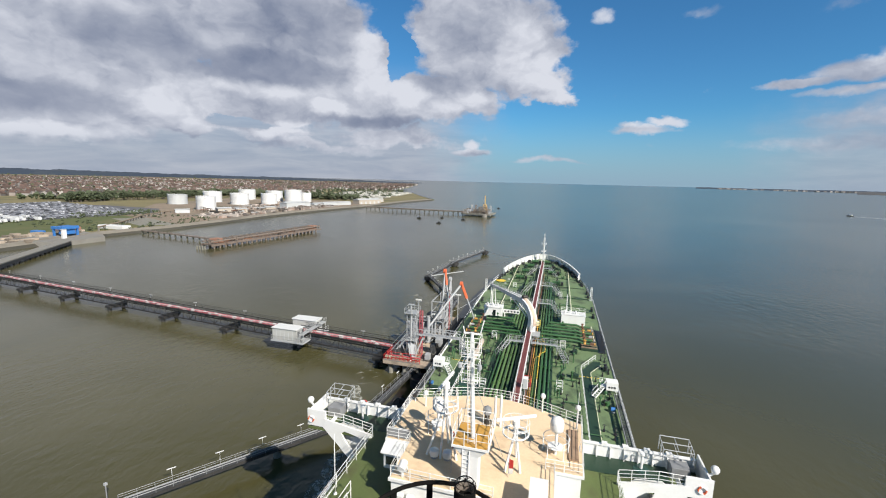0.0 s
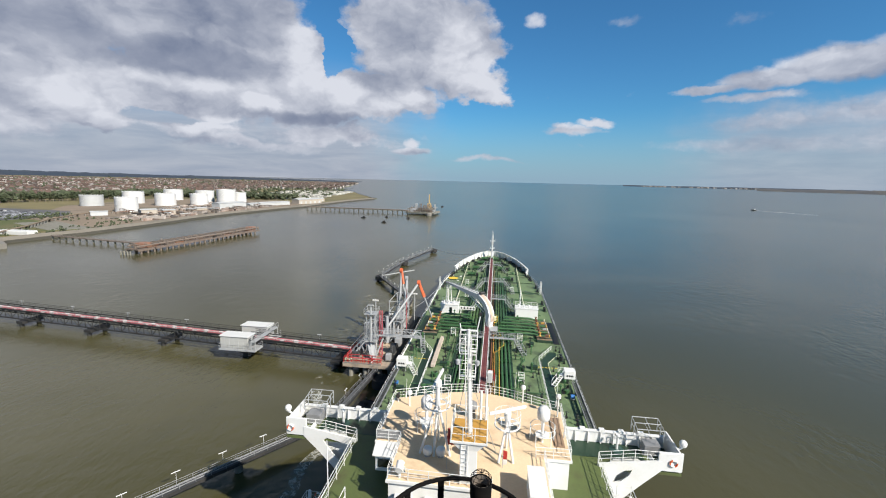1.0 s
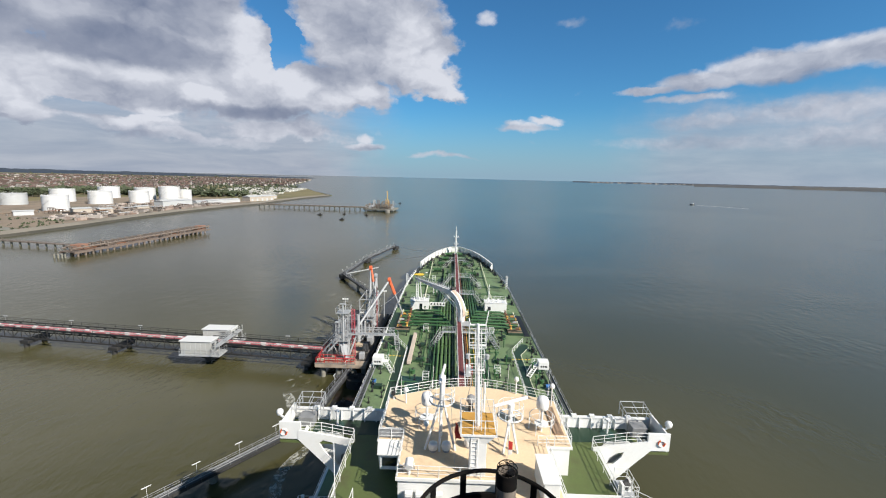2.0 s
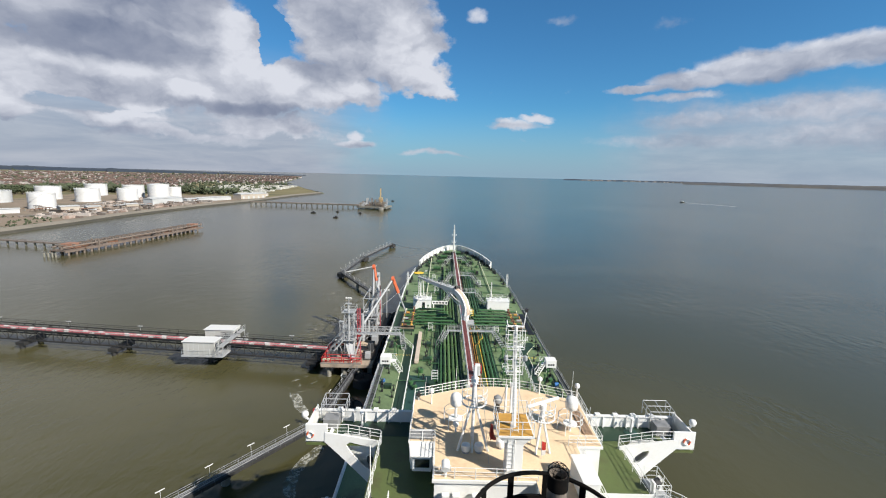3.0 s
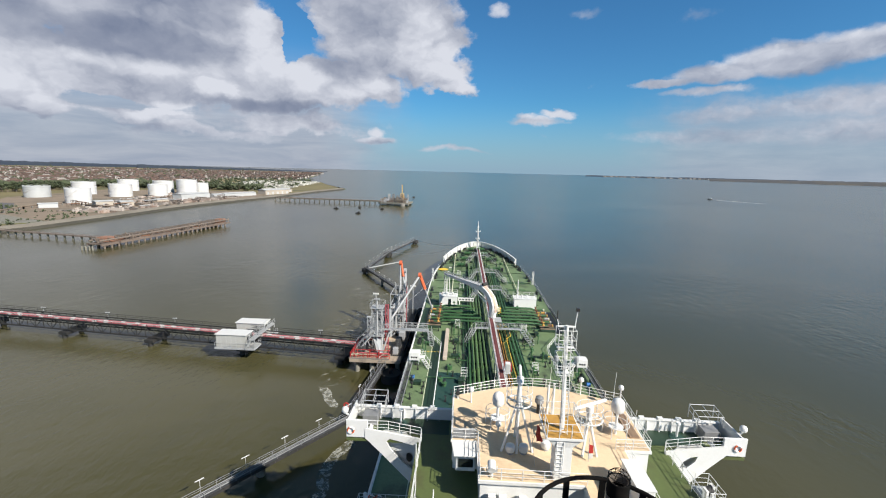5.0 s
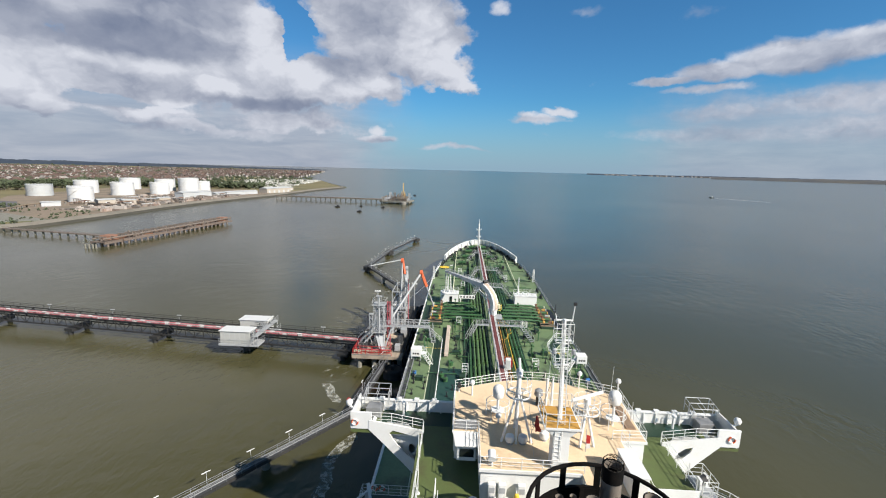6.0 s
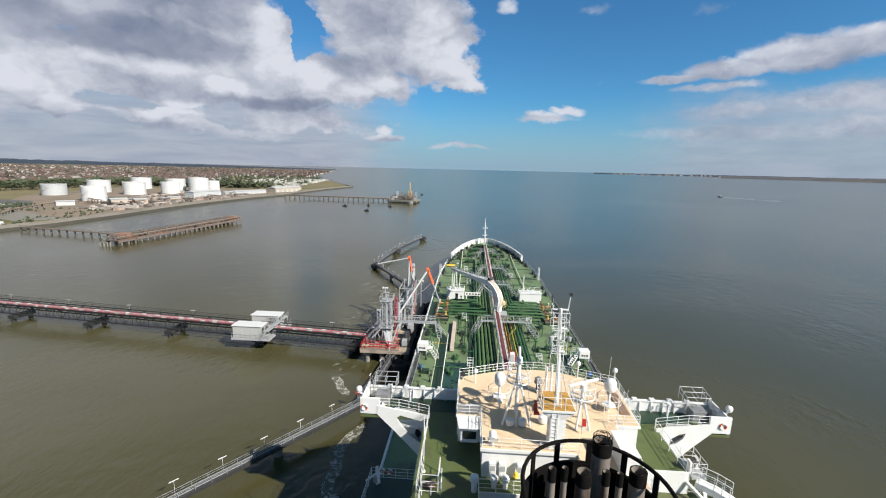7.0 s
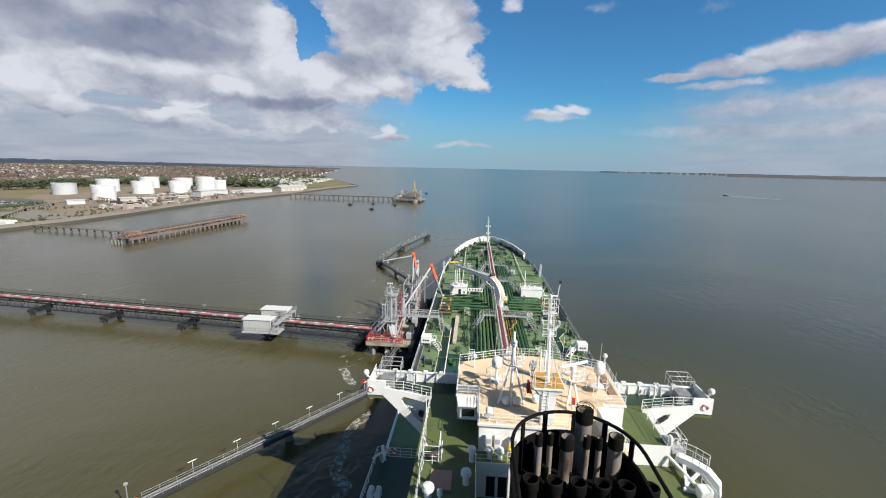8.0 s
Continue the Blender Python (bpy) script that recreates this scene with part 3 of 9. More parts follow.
def ribbon(shape, line, width, z0, z1, inward=1):
    """A banked strip along a line: from its edge at z0 to z1 over the width, west of the line."""
    left = []
    for i, (x, y) in enumerate(line):
        p, q = line[max(0, i - 1)], line[min(len(line) - 1, i + 1)]
        d = Vector((q[0] - p[0], q[1] - p[1], 0)).normalized()
        left.append((x - d.y * width * inward, y + d.x * width * inward))
    n = len(line)
    v = [(*p, z0) for p in line] + [(*p, z1) for p in left]
    shape.add(v, [(i, i + 1, n + i + 1, n + i) for i in range(n - 1)])
    return left


def build_seawall():
    line = [(-246, -600), (-248, -150)] + list(SHORE)
    g = Shape()
    toe = ribbon(g, line, 2.8, 2.0, 4.2)
    solo("wall_toe", g, WETWALL, "dark weed-stained toe of the sea wall", "wall", kind="structure")
    g = Shape()
    top = ribbon(g, toe, 4.0, 4.2, 5.6)
    crest = ribbon(g, top, 1.2, 5.6, 5.6)
    ribbon(g, crest, 3.0, 5.6, 4.0)
    solo("sea_wall", g, SEAWALL, "pale weathered concrete sea wall along the shore", "wall", kind="structure")
    g = Shape()
    back = [(-252, 815), (-305, 920), (-364, 1053), (-520, 1180), (-560, 1400), (-600, 1660), (-834, 2418), (-1150, 3600)]
    ribbon(g, [SHORE[-1], (-222, 760)] + back, 8.0, 2.0, 4.6)
    solo("shore_bank", g, MARSH, "grassy bank at the far end of the spit", "bank", kind="structure")


build_seawall()


def patch(name, pts, material, label, lift=0.25, category="ground"):
    g = Shape().prism(pts, 0.0, 0.3)
    g.v = [(x, y, land_z(x, y) + lift - 0.3 + z) for x, y, z in g.v]
    return solo(name, g, material, label, category, kind="structure")


patch("tank_farm_ground", [(-270, 225), (-271, 300), (-266, 430), (-256, 520), (-330, 590), (-500, 540), (-470, 380), (-372, 262)], SAND, "bare sandy ground of the tank farm")
patch("marsh", [(-284, 90), (-284, 205), (-262, 222), (-372, 258), (-400, 190), (-395, 60)], MARSH, "rough marsh grass behind the sea wall", 0.2)
patch("tidal_pool", [(-284, 205), (-268, 222), (-330, 250), (-345, 232)], WETCONC, "muddy grey tidal basin", 0.32)
patch("car_park", [(-384, 150), (-362, 288), (-402, 326), (-492, 334), (-570, 270), (-560, 120)], ASPHALT, "dark asphalt storage park for rows of cars", 0.35)


def ridge(name, line, material, label, foot=0.0, kind="structure"):
    """A long far ridge: a line of (x, y, height) with a broad body behind it."""
    g = Shape()
    for i, (x, y, h) in enumerate(line):
        d = Vector((x, y, 0)).normalized()
        bump = h * (1 + 0.16 * noise.noise(Vector((i * 0.13, 0, 3.1))) + 0.10 * noise.noise(Vector((i * 0.6, 0, 8.1))) + 0.07 * noise.noise(Vector((i * 1.7, 0, 1.1))))
        g.v += [(x, y, foot), (x + d.x * 60, y + d.y * 60, foot + bump * 0.7), (x + d.x * 150, y + d.y * 150, foot + bump), (x + d.x * 260, y + d.y * 260, foot)]
    for i in range(len(line) - 1):
        for j in range(3):
            a = 4 * i + j
            g.f.append((a, a + 4, a + 5, a + 1))
    return solo(name, g, material, label, "hills", kind=kind, smooth=True)


def far_line(a0, a1, dist, h0, h1, n=170):
    out = []
    for i in range(n + 1):
        a = radians(a0 + (a1 - a0) * i / n)
        out.append((math.sin(a) * dist, math.cos(a) * dist - 30, h0 + (h1 - h0) * i / n))
    return out


ridge("backdrop_hills", far_line(-66, -27, 3400, 48, 14), HILL, "far wooded hills on the horizon, haze painted in blue-grey", 3.0)
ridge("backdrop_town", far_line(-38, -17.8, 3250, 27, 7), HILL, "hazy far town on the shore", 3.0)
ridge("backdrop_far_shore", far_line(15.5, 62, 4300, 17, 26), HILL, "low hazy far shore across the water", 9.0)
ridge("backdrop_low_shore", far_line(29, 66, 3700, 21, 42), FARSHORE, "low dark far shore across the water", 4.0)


def build_far_houses():
    """Pale house fronts and sheds strung along the far shores."""
    r = random.Random(77)
    g = Shape()
    for a0, a1, dist, z, n in ((17.5, 31, 4280, 21.0, 60),):
        for i in range(n):
            a = radians(r.uniform(a0, a1))
            x, y = math.sin(a) * dist, math.cos(a) * dist - 30
            w, h = r.uniform(2, 9), r.uniform(1, 4)
            g.box(x - w, x + w, y - 5, y + 5, z - 8, z + h)
    solo("far_houses", g, RENDER_WALL, "tiny pale houses strung along the far shore", "houses", kind="stuff")


build_far_houses()

# ---- the tanker: main deck z 8.2, poop 12.0, bridge deck 20.5, wheelhouse roof 22.9 ----
ZM, ZP, ZB, ZR = 8.2, 12.0, 20.5, 22.9


def half(y, z=8.2):
    """Half breadth of the hull; finer towards the bow and under water."""
    if y > 95:
        u = min(1.0, (y - 95.0) / 58.0)
        w = 16.1 * max(0.0, 1 - u**2.3) ** 0.62
        return w * (1 - 0.05 * u * max(0.0, 9.8 - z))if z < 9.8 else w
    if y < -22:
        return 16.1 - 4.5 * ((-22 - y) / 24.0) ** 1.8
    return 16.1


def deck_z(y):
    return ZM + 1.6 * (max(0.0, y - 95.0) / 58.0) ** 2


def build_hull():
    ship = thing("oil_tanker", (0, 40, 0), "long green-decked oil tanker with white superstructure moored at a jetty", "ship")
    ys = [-46, -40, -34, -28, -22, -10, 1.5] + [10 + 8.5 * i for i in range(11)] + [99, 105, 111, 117, 123, 128, 133, 137, 141, 144, 147, 149, 151, 152.3, 153]
    sides = Shape()
    for sgn in (-1, 1):
        n0 = len(sides.v)
        for y in ys:
            top = deck_z(y)
            for z in (-1.0, 2.0, 5.0, top + 0.12):
                sides.v.append((sgn * half(y, z), y, z))
        for i in range(len(ys) - 1):
            for j in range(3):
                a = n0 + 4 * i + j
                face = (a, a + 4, a + 5, a + 1)
                sides.f.append(face if sgn > 0 else face[::-1])
    part("hull", sides, BLACK, ship, "black hull plating", smooth=True)
    deck = Shape()
    for y in ys:
        w = half(y)
        deck.v += [(-w + 0.05, y, deck_z(y)), (0, y, deck_z(y) + 0.12), (w - 0.05, y, deck_z(y))]
    for i in range(len(ys) - 1):
        for j in range(2):
            a = 3 * i + j
            deck.f.append((a, a + 1, a + 4, a + 3))
    part("main_deck", deck, DECK, ship, "worn green painted main deck")
    # white bow bulwark
    bow = [y for y in ys if y >= 121]
    line = [(half(y), y, deck_z(y), 10.5 + 1.5 * (y - 121) / 32) for y in bow]
    around = line[:-1] + [(-x, y, a, b) for x, y, a, b in line[-2::-1]]
    part("bow_bulwark", Shape().wall(around, 0.18), WHITE, ship, "white rounded bow bulwark")
    # flange on the bulwark and its stays
    g = Shape()
    for p, q in zip(around, around[1:]):
        g.beam((p[0] * 0.985, p[1] - 0.1, p[3]), (q[0] * 0.985, q[1] - 0.1, q[3]), 0.5, 0.08)
    part("bulwark_cap", g, WHITE, ship)
    stay = shared("stay", Shape().slab([(0, 0, 0), (0, 0, 1.9), (0, -0.25, 1.9), (0, -0.9, 0)], (0.08, 0, 0)), WHITE)
    holder = part("bulwark_foot", Shape().box(-0.3, 0.3, 151.3, 152.2, 9.6, 9.9), WHITE, ship)
    for i, (x, y, a, b) in enumerate(around):
        m = Matrix.Translation((x * 0.975, y - 0.25, a)) @ Matrix.Rotation(-math.atan2(x * 0.9, max(6.0, y - 118)), 4, "Z") @ Matrix.Diagonal((1, 1, (b - a) / 2.0, 1))
        piece("stay", stay, holder, m)
    # fishplate at the deck edge
    for sgn in (-1, 1):
        g = Shape().pipe([(sgn * half(y), y, deck_z(y) + 0.06) for y in ys if 1.5 <= y <= 121], 0.17, 4)
        part("fishplate", g, WHITE if sgn < 0 else GREY, ship)
        rail = [(sgn * (half(y) - 0.12), y, deck_z(y)) for y in ys if 1.5 <= y <= 121]
        railing(ship, rail, 1.05, 2.0, GREY if sgn > 0 else WHITE, (1.0, 0.5))
    return ship


SHIP = build_hull()


def build_house():
    ship = SHIP
    # poop block and the accommodation under the bridge deck
    g = Shape()
    w = [(half(y) - 0.02, y) for y in (1.5, -10, -22, -28, -34, -40, -46)]
    g.prism([(-x, y) for x, y in w[::-1]] + w, ZM, ZP)
    part("poop_block", g, WHITE, ship, "white raised poop")
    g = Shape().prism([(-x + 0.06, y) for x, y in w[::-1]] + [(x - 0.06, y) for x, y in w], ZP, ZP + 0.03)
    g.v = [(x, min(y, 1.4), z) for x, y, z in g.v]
    part("poop_deck", g, TEAL_DECK, ship, "blue-green poop deck, darkened to stand in for shade")
    part("accommodation", Shape().prism([(-10, -18), (-5.5, -18), (-5.5, -9.7), (5.4, -9.7), (5.4, -6.8), (10, -6.8), (10, 2.6), (-10, 2.6)], ZP, ZB - 0.2), WHITE, ship, "white accommodation block")
    part("casing_deck", Shape().box(-5.5, 5.4, -24, -9.7, 17.3, 17.6), BRIDGE_DECK, ship, "green deck of the casing well")
    part("boat_deck", Shape().box(5.4, 11.6, -20, -6.8, 18.9, 19.2), BRIDGE_DECK, ship, "green boat deck")
    part("boat_deck_house", Shape().box(5.4, 10.0, -18, -6.8, ZP, 18.9), WHITE, ship)
    pts = [(-10.2, -18), (-5.5, -18), (-5.5, -9.7), (5.4, -9.7), (5.4, -6.8), (10.2, -6.8), (10.2, -1.2), (13.6, -1.2), (16.1, -1.2), (16.1, 2.2), (10, 2.9), (-10, 2.9), (-16.1, 2.2), (-16.1, -1.2), (-10.2, -1.2)]
    part("bridge_deck", Shape().prism(pts, ZB - 0.2, ZB), BRIDGE_DECK, ship, "olive green bridge deck with open wings")
    for sgn in (-1, 1):
        a, b = sorted((sgn * 7.6, sgn * 13.8))
        part("deck_mat", Shape().box(a, b, -0.1, 2.04, ZB, ZB + 0.012), DARK_DECK, ship, "dark green non-slip band")
    # wheelhouse: wide front half, narrower rear, rounded front
    front = [(-7.4 + 14.8 * i / 12, 2.25 + 2.25 * math.sin(math.pi * i / 12) ** 1.2) for i in range(13)]
    plan = [(-5.5, -8.3), (1.4, -8.3), (1.4, -11.4), (5.3, -11.4), (5.3, -4.4), (7.2, -4.4)] + front[::-1] + [(-7.4, -4.2), (-5.5, -4.2)]
    inset = [(x * 0.975, y * 0.97 - 0.05) for x, y in plan]
    part("wheelhouse_wall", Shape().prism(inset, ZB, ZR - 0.22), WHITE, ship, "white wheelhouse wall")
    part("wheelhouse_roof", Shape().prism(plan, ZR - 0.22, ZR - 0.02), WHITE, ship)
    part("roof_deck", Shape().prism([(x * 0.985, y * 0.985) for x, y in plan], ZR - 0.02, ZR), BEIGE, ship, "buff painted wheelhouse roof")
    # windows round the front
    for p, q in zip(front, front[1:]):
        g = Shape()
        a, b = Vector((p[0] * 0.985, p[1] - 0.02, ZB + 1.05)), Vector((q[0] * 0.985, q[1] - 0.02, ZB + 1.05))
        d = b - a
        out = Vector((-d.y, d.x, 0)).normalized() * 0.04
        a, b = a.lerp(b, 0.1), b.lerp(a, 0.1)
        g.slab([a, b, b + Vector((0, 0, 0.85)), a + Vector((0, 0, 0.85))], out)
        part("bridge_window", g, GLASS, ship, "dark bridge window")
    # rails on the roof
    z = ZR
    railing(ship, [(-5.4, -4.1, z), (-5.4, -8.1, z), (1.5, -8.2, z)], 0.82, 1.3)
    railing(ship, [(-7.3, -4.1, z)] + [(x * 0.985, y - 0.05, z) for x, y in front] + [(7.1, -4.3, z), (4.6, -4.35, z)], 0.82, 1.3)
    railing(ship, [(-7.3, -4.1, z), (-5.4, -4.1, z)], 0.82, 1.0)
    railing(ship, [(5.2, -4.5, z), (5.2, -11.3, z), (1.5, -11.3, z)], 0.82, 1.3)
    # rails of the bridge deck
    z = ZB
    railing(ship, [(-9.85, -1.1, z), (-9.85, -10.5, z), (-9.55, -10.9, z), (-9.55, -17.8, z)], 1.1, 1.5)
    railing(ship, [(9.85, -1.1, z), (9.85, -6.6, z)], 1.1, 1.5)
    for sgn in (-1, 1):
        railing(ship, [(sgn * 9.9, -1.1, z + 0.3), (sgn * 12.6, -1.1, z + 0.75), (sgn * 14.4, -1.1, z + 0.75)], 0.9, 0.9)
    # wings: bulwark with stays, end boxes, brackets
    for sgn in (-1, 1):
        xs = sorted((sgn * 7.4, sgn * 15.9))
        front_wall = part("wing_bulwark", Shape().box(xs[0], xs[1], 2.05, 2.2, ZB - 0.2, ZB + 1.0).box(xs[0], xs[1], 1.95, 2.28, ZB + 1.0, ZB + 1.08), WHITE, ship, "white wing bulwark")
        post = shared("stiffener", Shape().slab([(0, 0, 0), (0, 0, 1.0), (0, -0.1, 1.0), (0, -0.22, 0)], (0.07, 0, 0)), WHITE)
        for i in range(7):
            piece("stiffener", post, front_wall, Matrix.Translation((sgn * (8.6 + 1.05 * i), 2.05, ZB)))
        for i in range(4):
            g = Shape().box(sgn * (9.2 + 1.6 * i) - 0.22, sgn * (9.2 + 1.6 * i) + 0.22, 1.95, 2.3, ZB + 1.08, ZB + 1.25)
            part("cable_box", g, WHITE, front_wall)
        # end of the wing: aft panel, outer panel with a sloping top
        x0, x1 = sgn * 14.3, sgn * 16.1
        ring_out = [(sgn * x, -1.28, z) for x, z in ((10.0, 15.9), (11.96, 18.0), (13.28, 19.4), (14.55, 20.66), (14.5, 21.5), (9.9, 20.78))]
        ring_in = [(sgn * x, -1.28, z) for x, z in (((10.42, 17.8), (11.52, 18.68), (12.4, 19.7), (12.78, 20.4), (12.45, 20.66), (10.0, 20.08)) if sgn < 0 else ((11.05, 19.25), (11.6, 19.4), (12.26, 20.05), (12.42, 20.5), (11.85, 20.38), (11.3, 19.95)))]
        # plates with a cut-out, each one skin
        def ring_plate(outer, inner, thick):
            g, n = Shape(), len(outer)
            g.v = [tuple(p) for p in outer + inner] + [(x, y + thick, z) for x, y, z in outer + inner]
            for a in range(n):
                b = (a + 1) % n
                g.f += [(a, b, n + b, n + a), (2 * n + b, 2 * n + a, 3 * n + a, 3 * n + b), (b, a, 2 * n + a, 2 * n + b), (n + a, n + b, 3 * n + b, 3 * n + a)]
            if sgn < 0:
                g.f = [f[::-1] for f in g.f]
            return g

        inner = [(sgn * (10.9 + 0.32 * math.cos(q)), -0.55, 18.55 + 0.5 * math.sin(q)) for q in (radians(-140 + 60 * i) for i in range(6))]
        wide = [(sgn * x, -0.55, z) for x, z in ((10.0, 16.6), (12.4, 18.9), (13.9, 20.4), (13.0, 21.0), (11.2, 20.8), (9.98, 19.6))]
        part("wing_bracket", ring_plate(ring_out, ring_in, 0.16), WHITE, ship, "white wing bracket plate with a cut-out")
        part("bracket_web", ring_plate(wide, inner, 0.06), WHITE, ship, "white web plate behind the cut-out")
        g = Shape().box(*sorted((x0, x1)), -1.24, -1.05, 20.65, 22.2)
        g.box(*sorted((sgn * 15.95, sgn * 16.1)), -1.05, 2.2, 20.3, 22.0)
        g.slab([(sgn * 9.95, 1.7, 15.9), (sgn * 11.96, 1.7, 18.0), (sgn * 14.3, 1.7, 20.3), (sgn * 9.95, 1.7, 20.3)], (0, 0.16, 0))
        for (xa, za), (xb, zb) in (((10.0, 15.95), (11.96, 18.05)), ((11.96, 18.05), (14.5, 20.66))):
            g.slab([(sgn * xa, -1.05, za), (sgn * xb, -1.05, zb), (sgn * xb, 1.7, zb), (sgn * xa, 1.7, za)], (-sgn * 0.06, 0, 0.06))
        part("wing_end", g, WHITE, ship, "white box end of the bridge wing", bevel=0.03)
        cons = Shape().box(*sorted((sgn * 13.9, sgn * 15.2)), 0.7, 1.8, ZB, ZB + 0.95)
        part("wing_console", cons, WORNGREY, ship, "grey wing control cabinet", bevel=0.04)
        # stepped guard frame over the wing
        g = Shape()
        for i in range(3):
            y = 0.7 + 0.75 * i
            zt = ZB + 2.35 + 0.12 * i
            xs2 = (sgn * 13.2, sgn * 15.3)
            g.tube((xs2[0], y, zt), (xs2[1], y, zt), 0.035, 5)
            for x in xs2:
                g.tube((x, y, ZB + 1.4), (x, y, zt), 0.035, 5)
        for x in (sgn * 13.2, sgn * 14.25, sgn * 15.3):
            g.tube((x, 0.7, ZB + 2.35), (x, 2.2, ZB + 2.59), 0.03, 5)
            g.tube((x, 0.7, ZB + 1.9), (x, 2.2, ZB + 2.1), 0.025, 5)
        part("guard_frame", g, GALV, ship, "galvanised guard frame")
        # light ball on the wing tip
        g = Shape().lathe((sgn * 16.5, 0, 22.1), [(0.05, -0.05), (0.22, 0.0), (0.29, 0.15), (0.29, 0.33), (0.2, 0.47), (0.05, 0.52)], 12)
        g.beam((sgn * 16.1, 0, 21.8), (sgn * 16.5, 0, 22.05), 0.12)
        part("wing_light", g, WHITE, ship, "white round signal light", smooth=True)
    railing(ship, [(-5.6, -17.8, ZB), (-5.6, -9.6, ZB), (5.3, -9.6, ZB)], 1.0, 1.2)
    part("well_fascia", Shape().box(-5.5, 5.4, -9.78, -9.7, 17.6, ZB + 0.1), WHITE, ship, "white wall of the casing well")
    return ship


build_house()

# ---- jetty ----
def build_trestle():
    a, b = Vector((-28.0, 50.2, 0)), Vector((-184.0, 66.4, 0))
    d = (b - a).normalized()
    n = Vector((-d.y, d.x, 0))
    if n.y < 0:
        n = -n
    t = thing("jetty_trestle", (-100, 57, 0), "black steel truss trestle carrying red and grey pipelines over the water", "jetty")
    long = (b - a).length
    wide = 1.75
    up = Vector((0, 0, 1))
    for s in (-1, 1):
        g = Shape()
        lo, hi = a + s * wide * n + 4.6 * up, a + s * wide * n + 6.9 * up
        g.beam(lo, lo + d * long, 0.24, 0.24)
        g.beam(hi, hi + d * long, 0.2, 0.2)
        truss = part("truss_girder", g, DARKSTEEL, t, "black truss girder")
        bay = 2.2
        count = int(long / bay)
        post = shared("truss_post", Shape().beam((0, 0, 4.6), (0, 0, 6.9), 0.11), DARKSTEEL)
        brace = shared("truss_brace", Shape().beam(Vector((0, 0, 4.6)), d * bay + Vector((0, 0, 6.9)), 0.1), DARKSTEEL)
        brace2 = shared("truss_brace", Shape().beam(Vector((0, 0, 6.9)), d * bay + Vector((0, 0, 4.6)), 0.1), DARKSTEEL)
        for i in range(count):
            m = Matrix.Translation(a + s * wide * n + d * bay * i)
            piece("truss_post", post, truss, m)
            piece("truss_brace", brace if i % 2 else brace2, truss, m)
        hand = [a + s * (wide + 0.05) * n + d * (long * k / 12) + 6.95 * up for k in range(13)]
        railing(t, hand, 0.8 if s > 0 else 0.45, 2.2, DARKSTEEL, (1.0, 0.5), 0.045)
    part("walkway", Shape().beam(a + 1.1 * n + 6.2 * up, a + 1.1 * n + d * long + 6.2 * up, 1.0, 0.1), GRATING, t, "dark grating deck")
    for k, (off, r, z, mat) in enumerate(((-1.35, 0.13, 6.5, GRATING), (-0.9, 0.19, 6.72, DULLRED), (-0.42, 0.2, 6.72, PALEPIPE), (0.05, 0.19, 6.72, DULLRED), (0.5, 0.15, 6.6, WORNGREY), (1.45, 0.1, 6.5, GRATING))):
        p = a + off * n + z * up
        line = part("pipe", Shape().tube(p, p + d * long, r, 8), mat, t, "long pipeline", smooth=True)
        if k in (1, 3):
            collar = shared("expansion_joint", Shape().tube(-0.55 * d, 0.55 * d, r + 0.03, 8), PALEPIPE)
            for i in range(int(long / 4.6)):
                piece("expansion_joint", collar, line, Matrix.Translation(p + d * (3 + 4.6 * i + (2.1 if k == 3 else 0) + 0.9 * math.sin(3.7 * i + k))))
    rack = shared("pipe_support", Shape().beam(-1.7 * n + 6.3 * up, 1.7 * n + 6.3 * up, 0.16, 0.22), DARKSTEEL)
    lamp = shared("pipe_lamp", Shape().box(-0.5, 0.5, -0.12, 0.12, 7.9, 8.0).tube((0, 0, 6.9), (0, 0, 7.9), 0.05, 5), GALV)
    holder = part("support_beam", Shape().beam(a - 1.7 * n + 6.0 * up, a + 1.7 * n + 6.0 * up, 0.2, 0.5), DARKSTEEL, t)
    for i in range(1, int(long / 6)):
        piece("pipe_support", rack, holder, Matrix.Translation(a + d * 6 * i))
    for i in range(9):
        piece("pipe_lamp", lamp, holder, Matrix.Translation(a + d * (9 + 17.5 * i) + n * 1.9))
    # bents: two piles and a cap each
    for i in range(8):
        c = a + d * (3.0 + 22.0 * i)
        g = Shape().beam(c - 2.6 * n + 3.9 * up, c + 2.2 * n + 3.9 * up, 2.2, 0.7)
        cap = part("bent_cap", g, DARKSTEEL, t, "dark tarred pile cap", bevel=0.06)
        for s in (-2.1, 1.7):
            q = c + s * n
            part("jetty_column", Shape().tube(q - 1.5 * up, q + 3.6 * up, 0.5, 10), DARKSTEEL, cap, smooth=True)
    return t, a, d, n


TRESTLE, TA, TD, TN = build_trestle()


# wall colour greyed to stand in for shade; the roof keeps its white
CABIN = paint("shade_grey_cabin_panel", (0.42, 0.42, 0.4), 0.6, (0.34, 0.33, 0.3), 0.5, 0.3, 0.06)


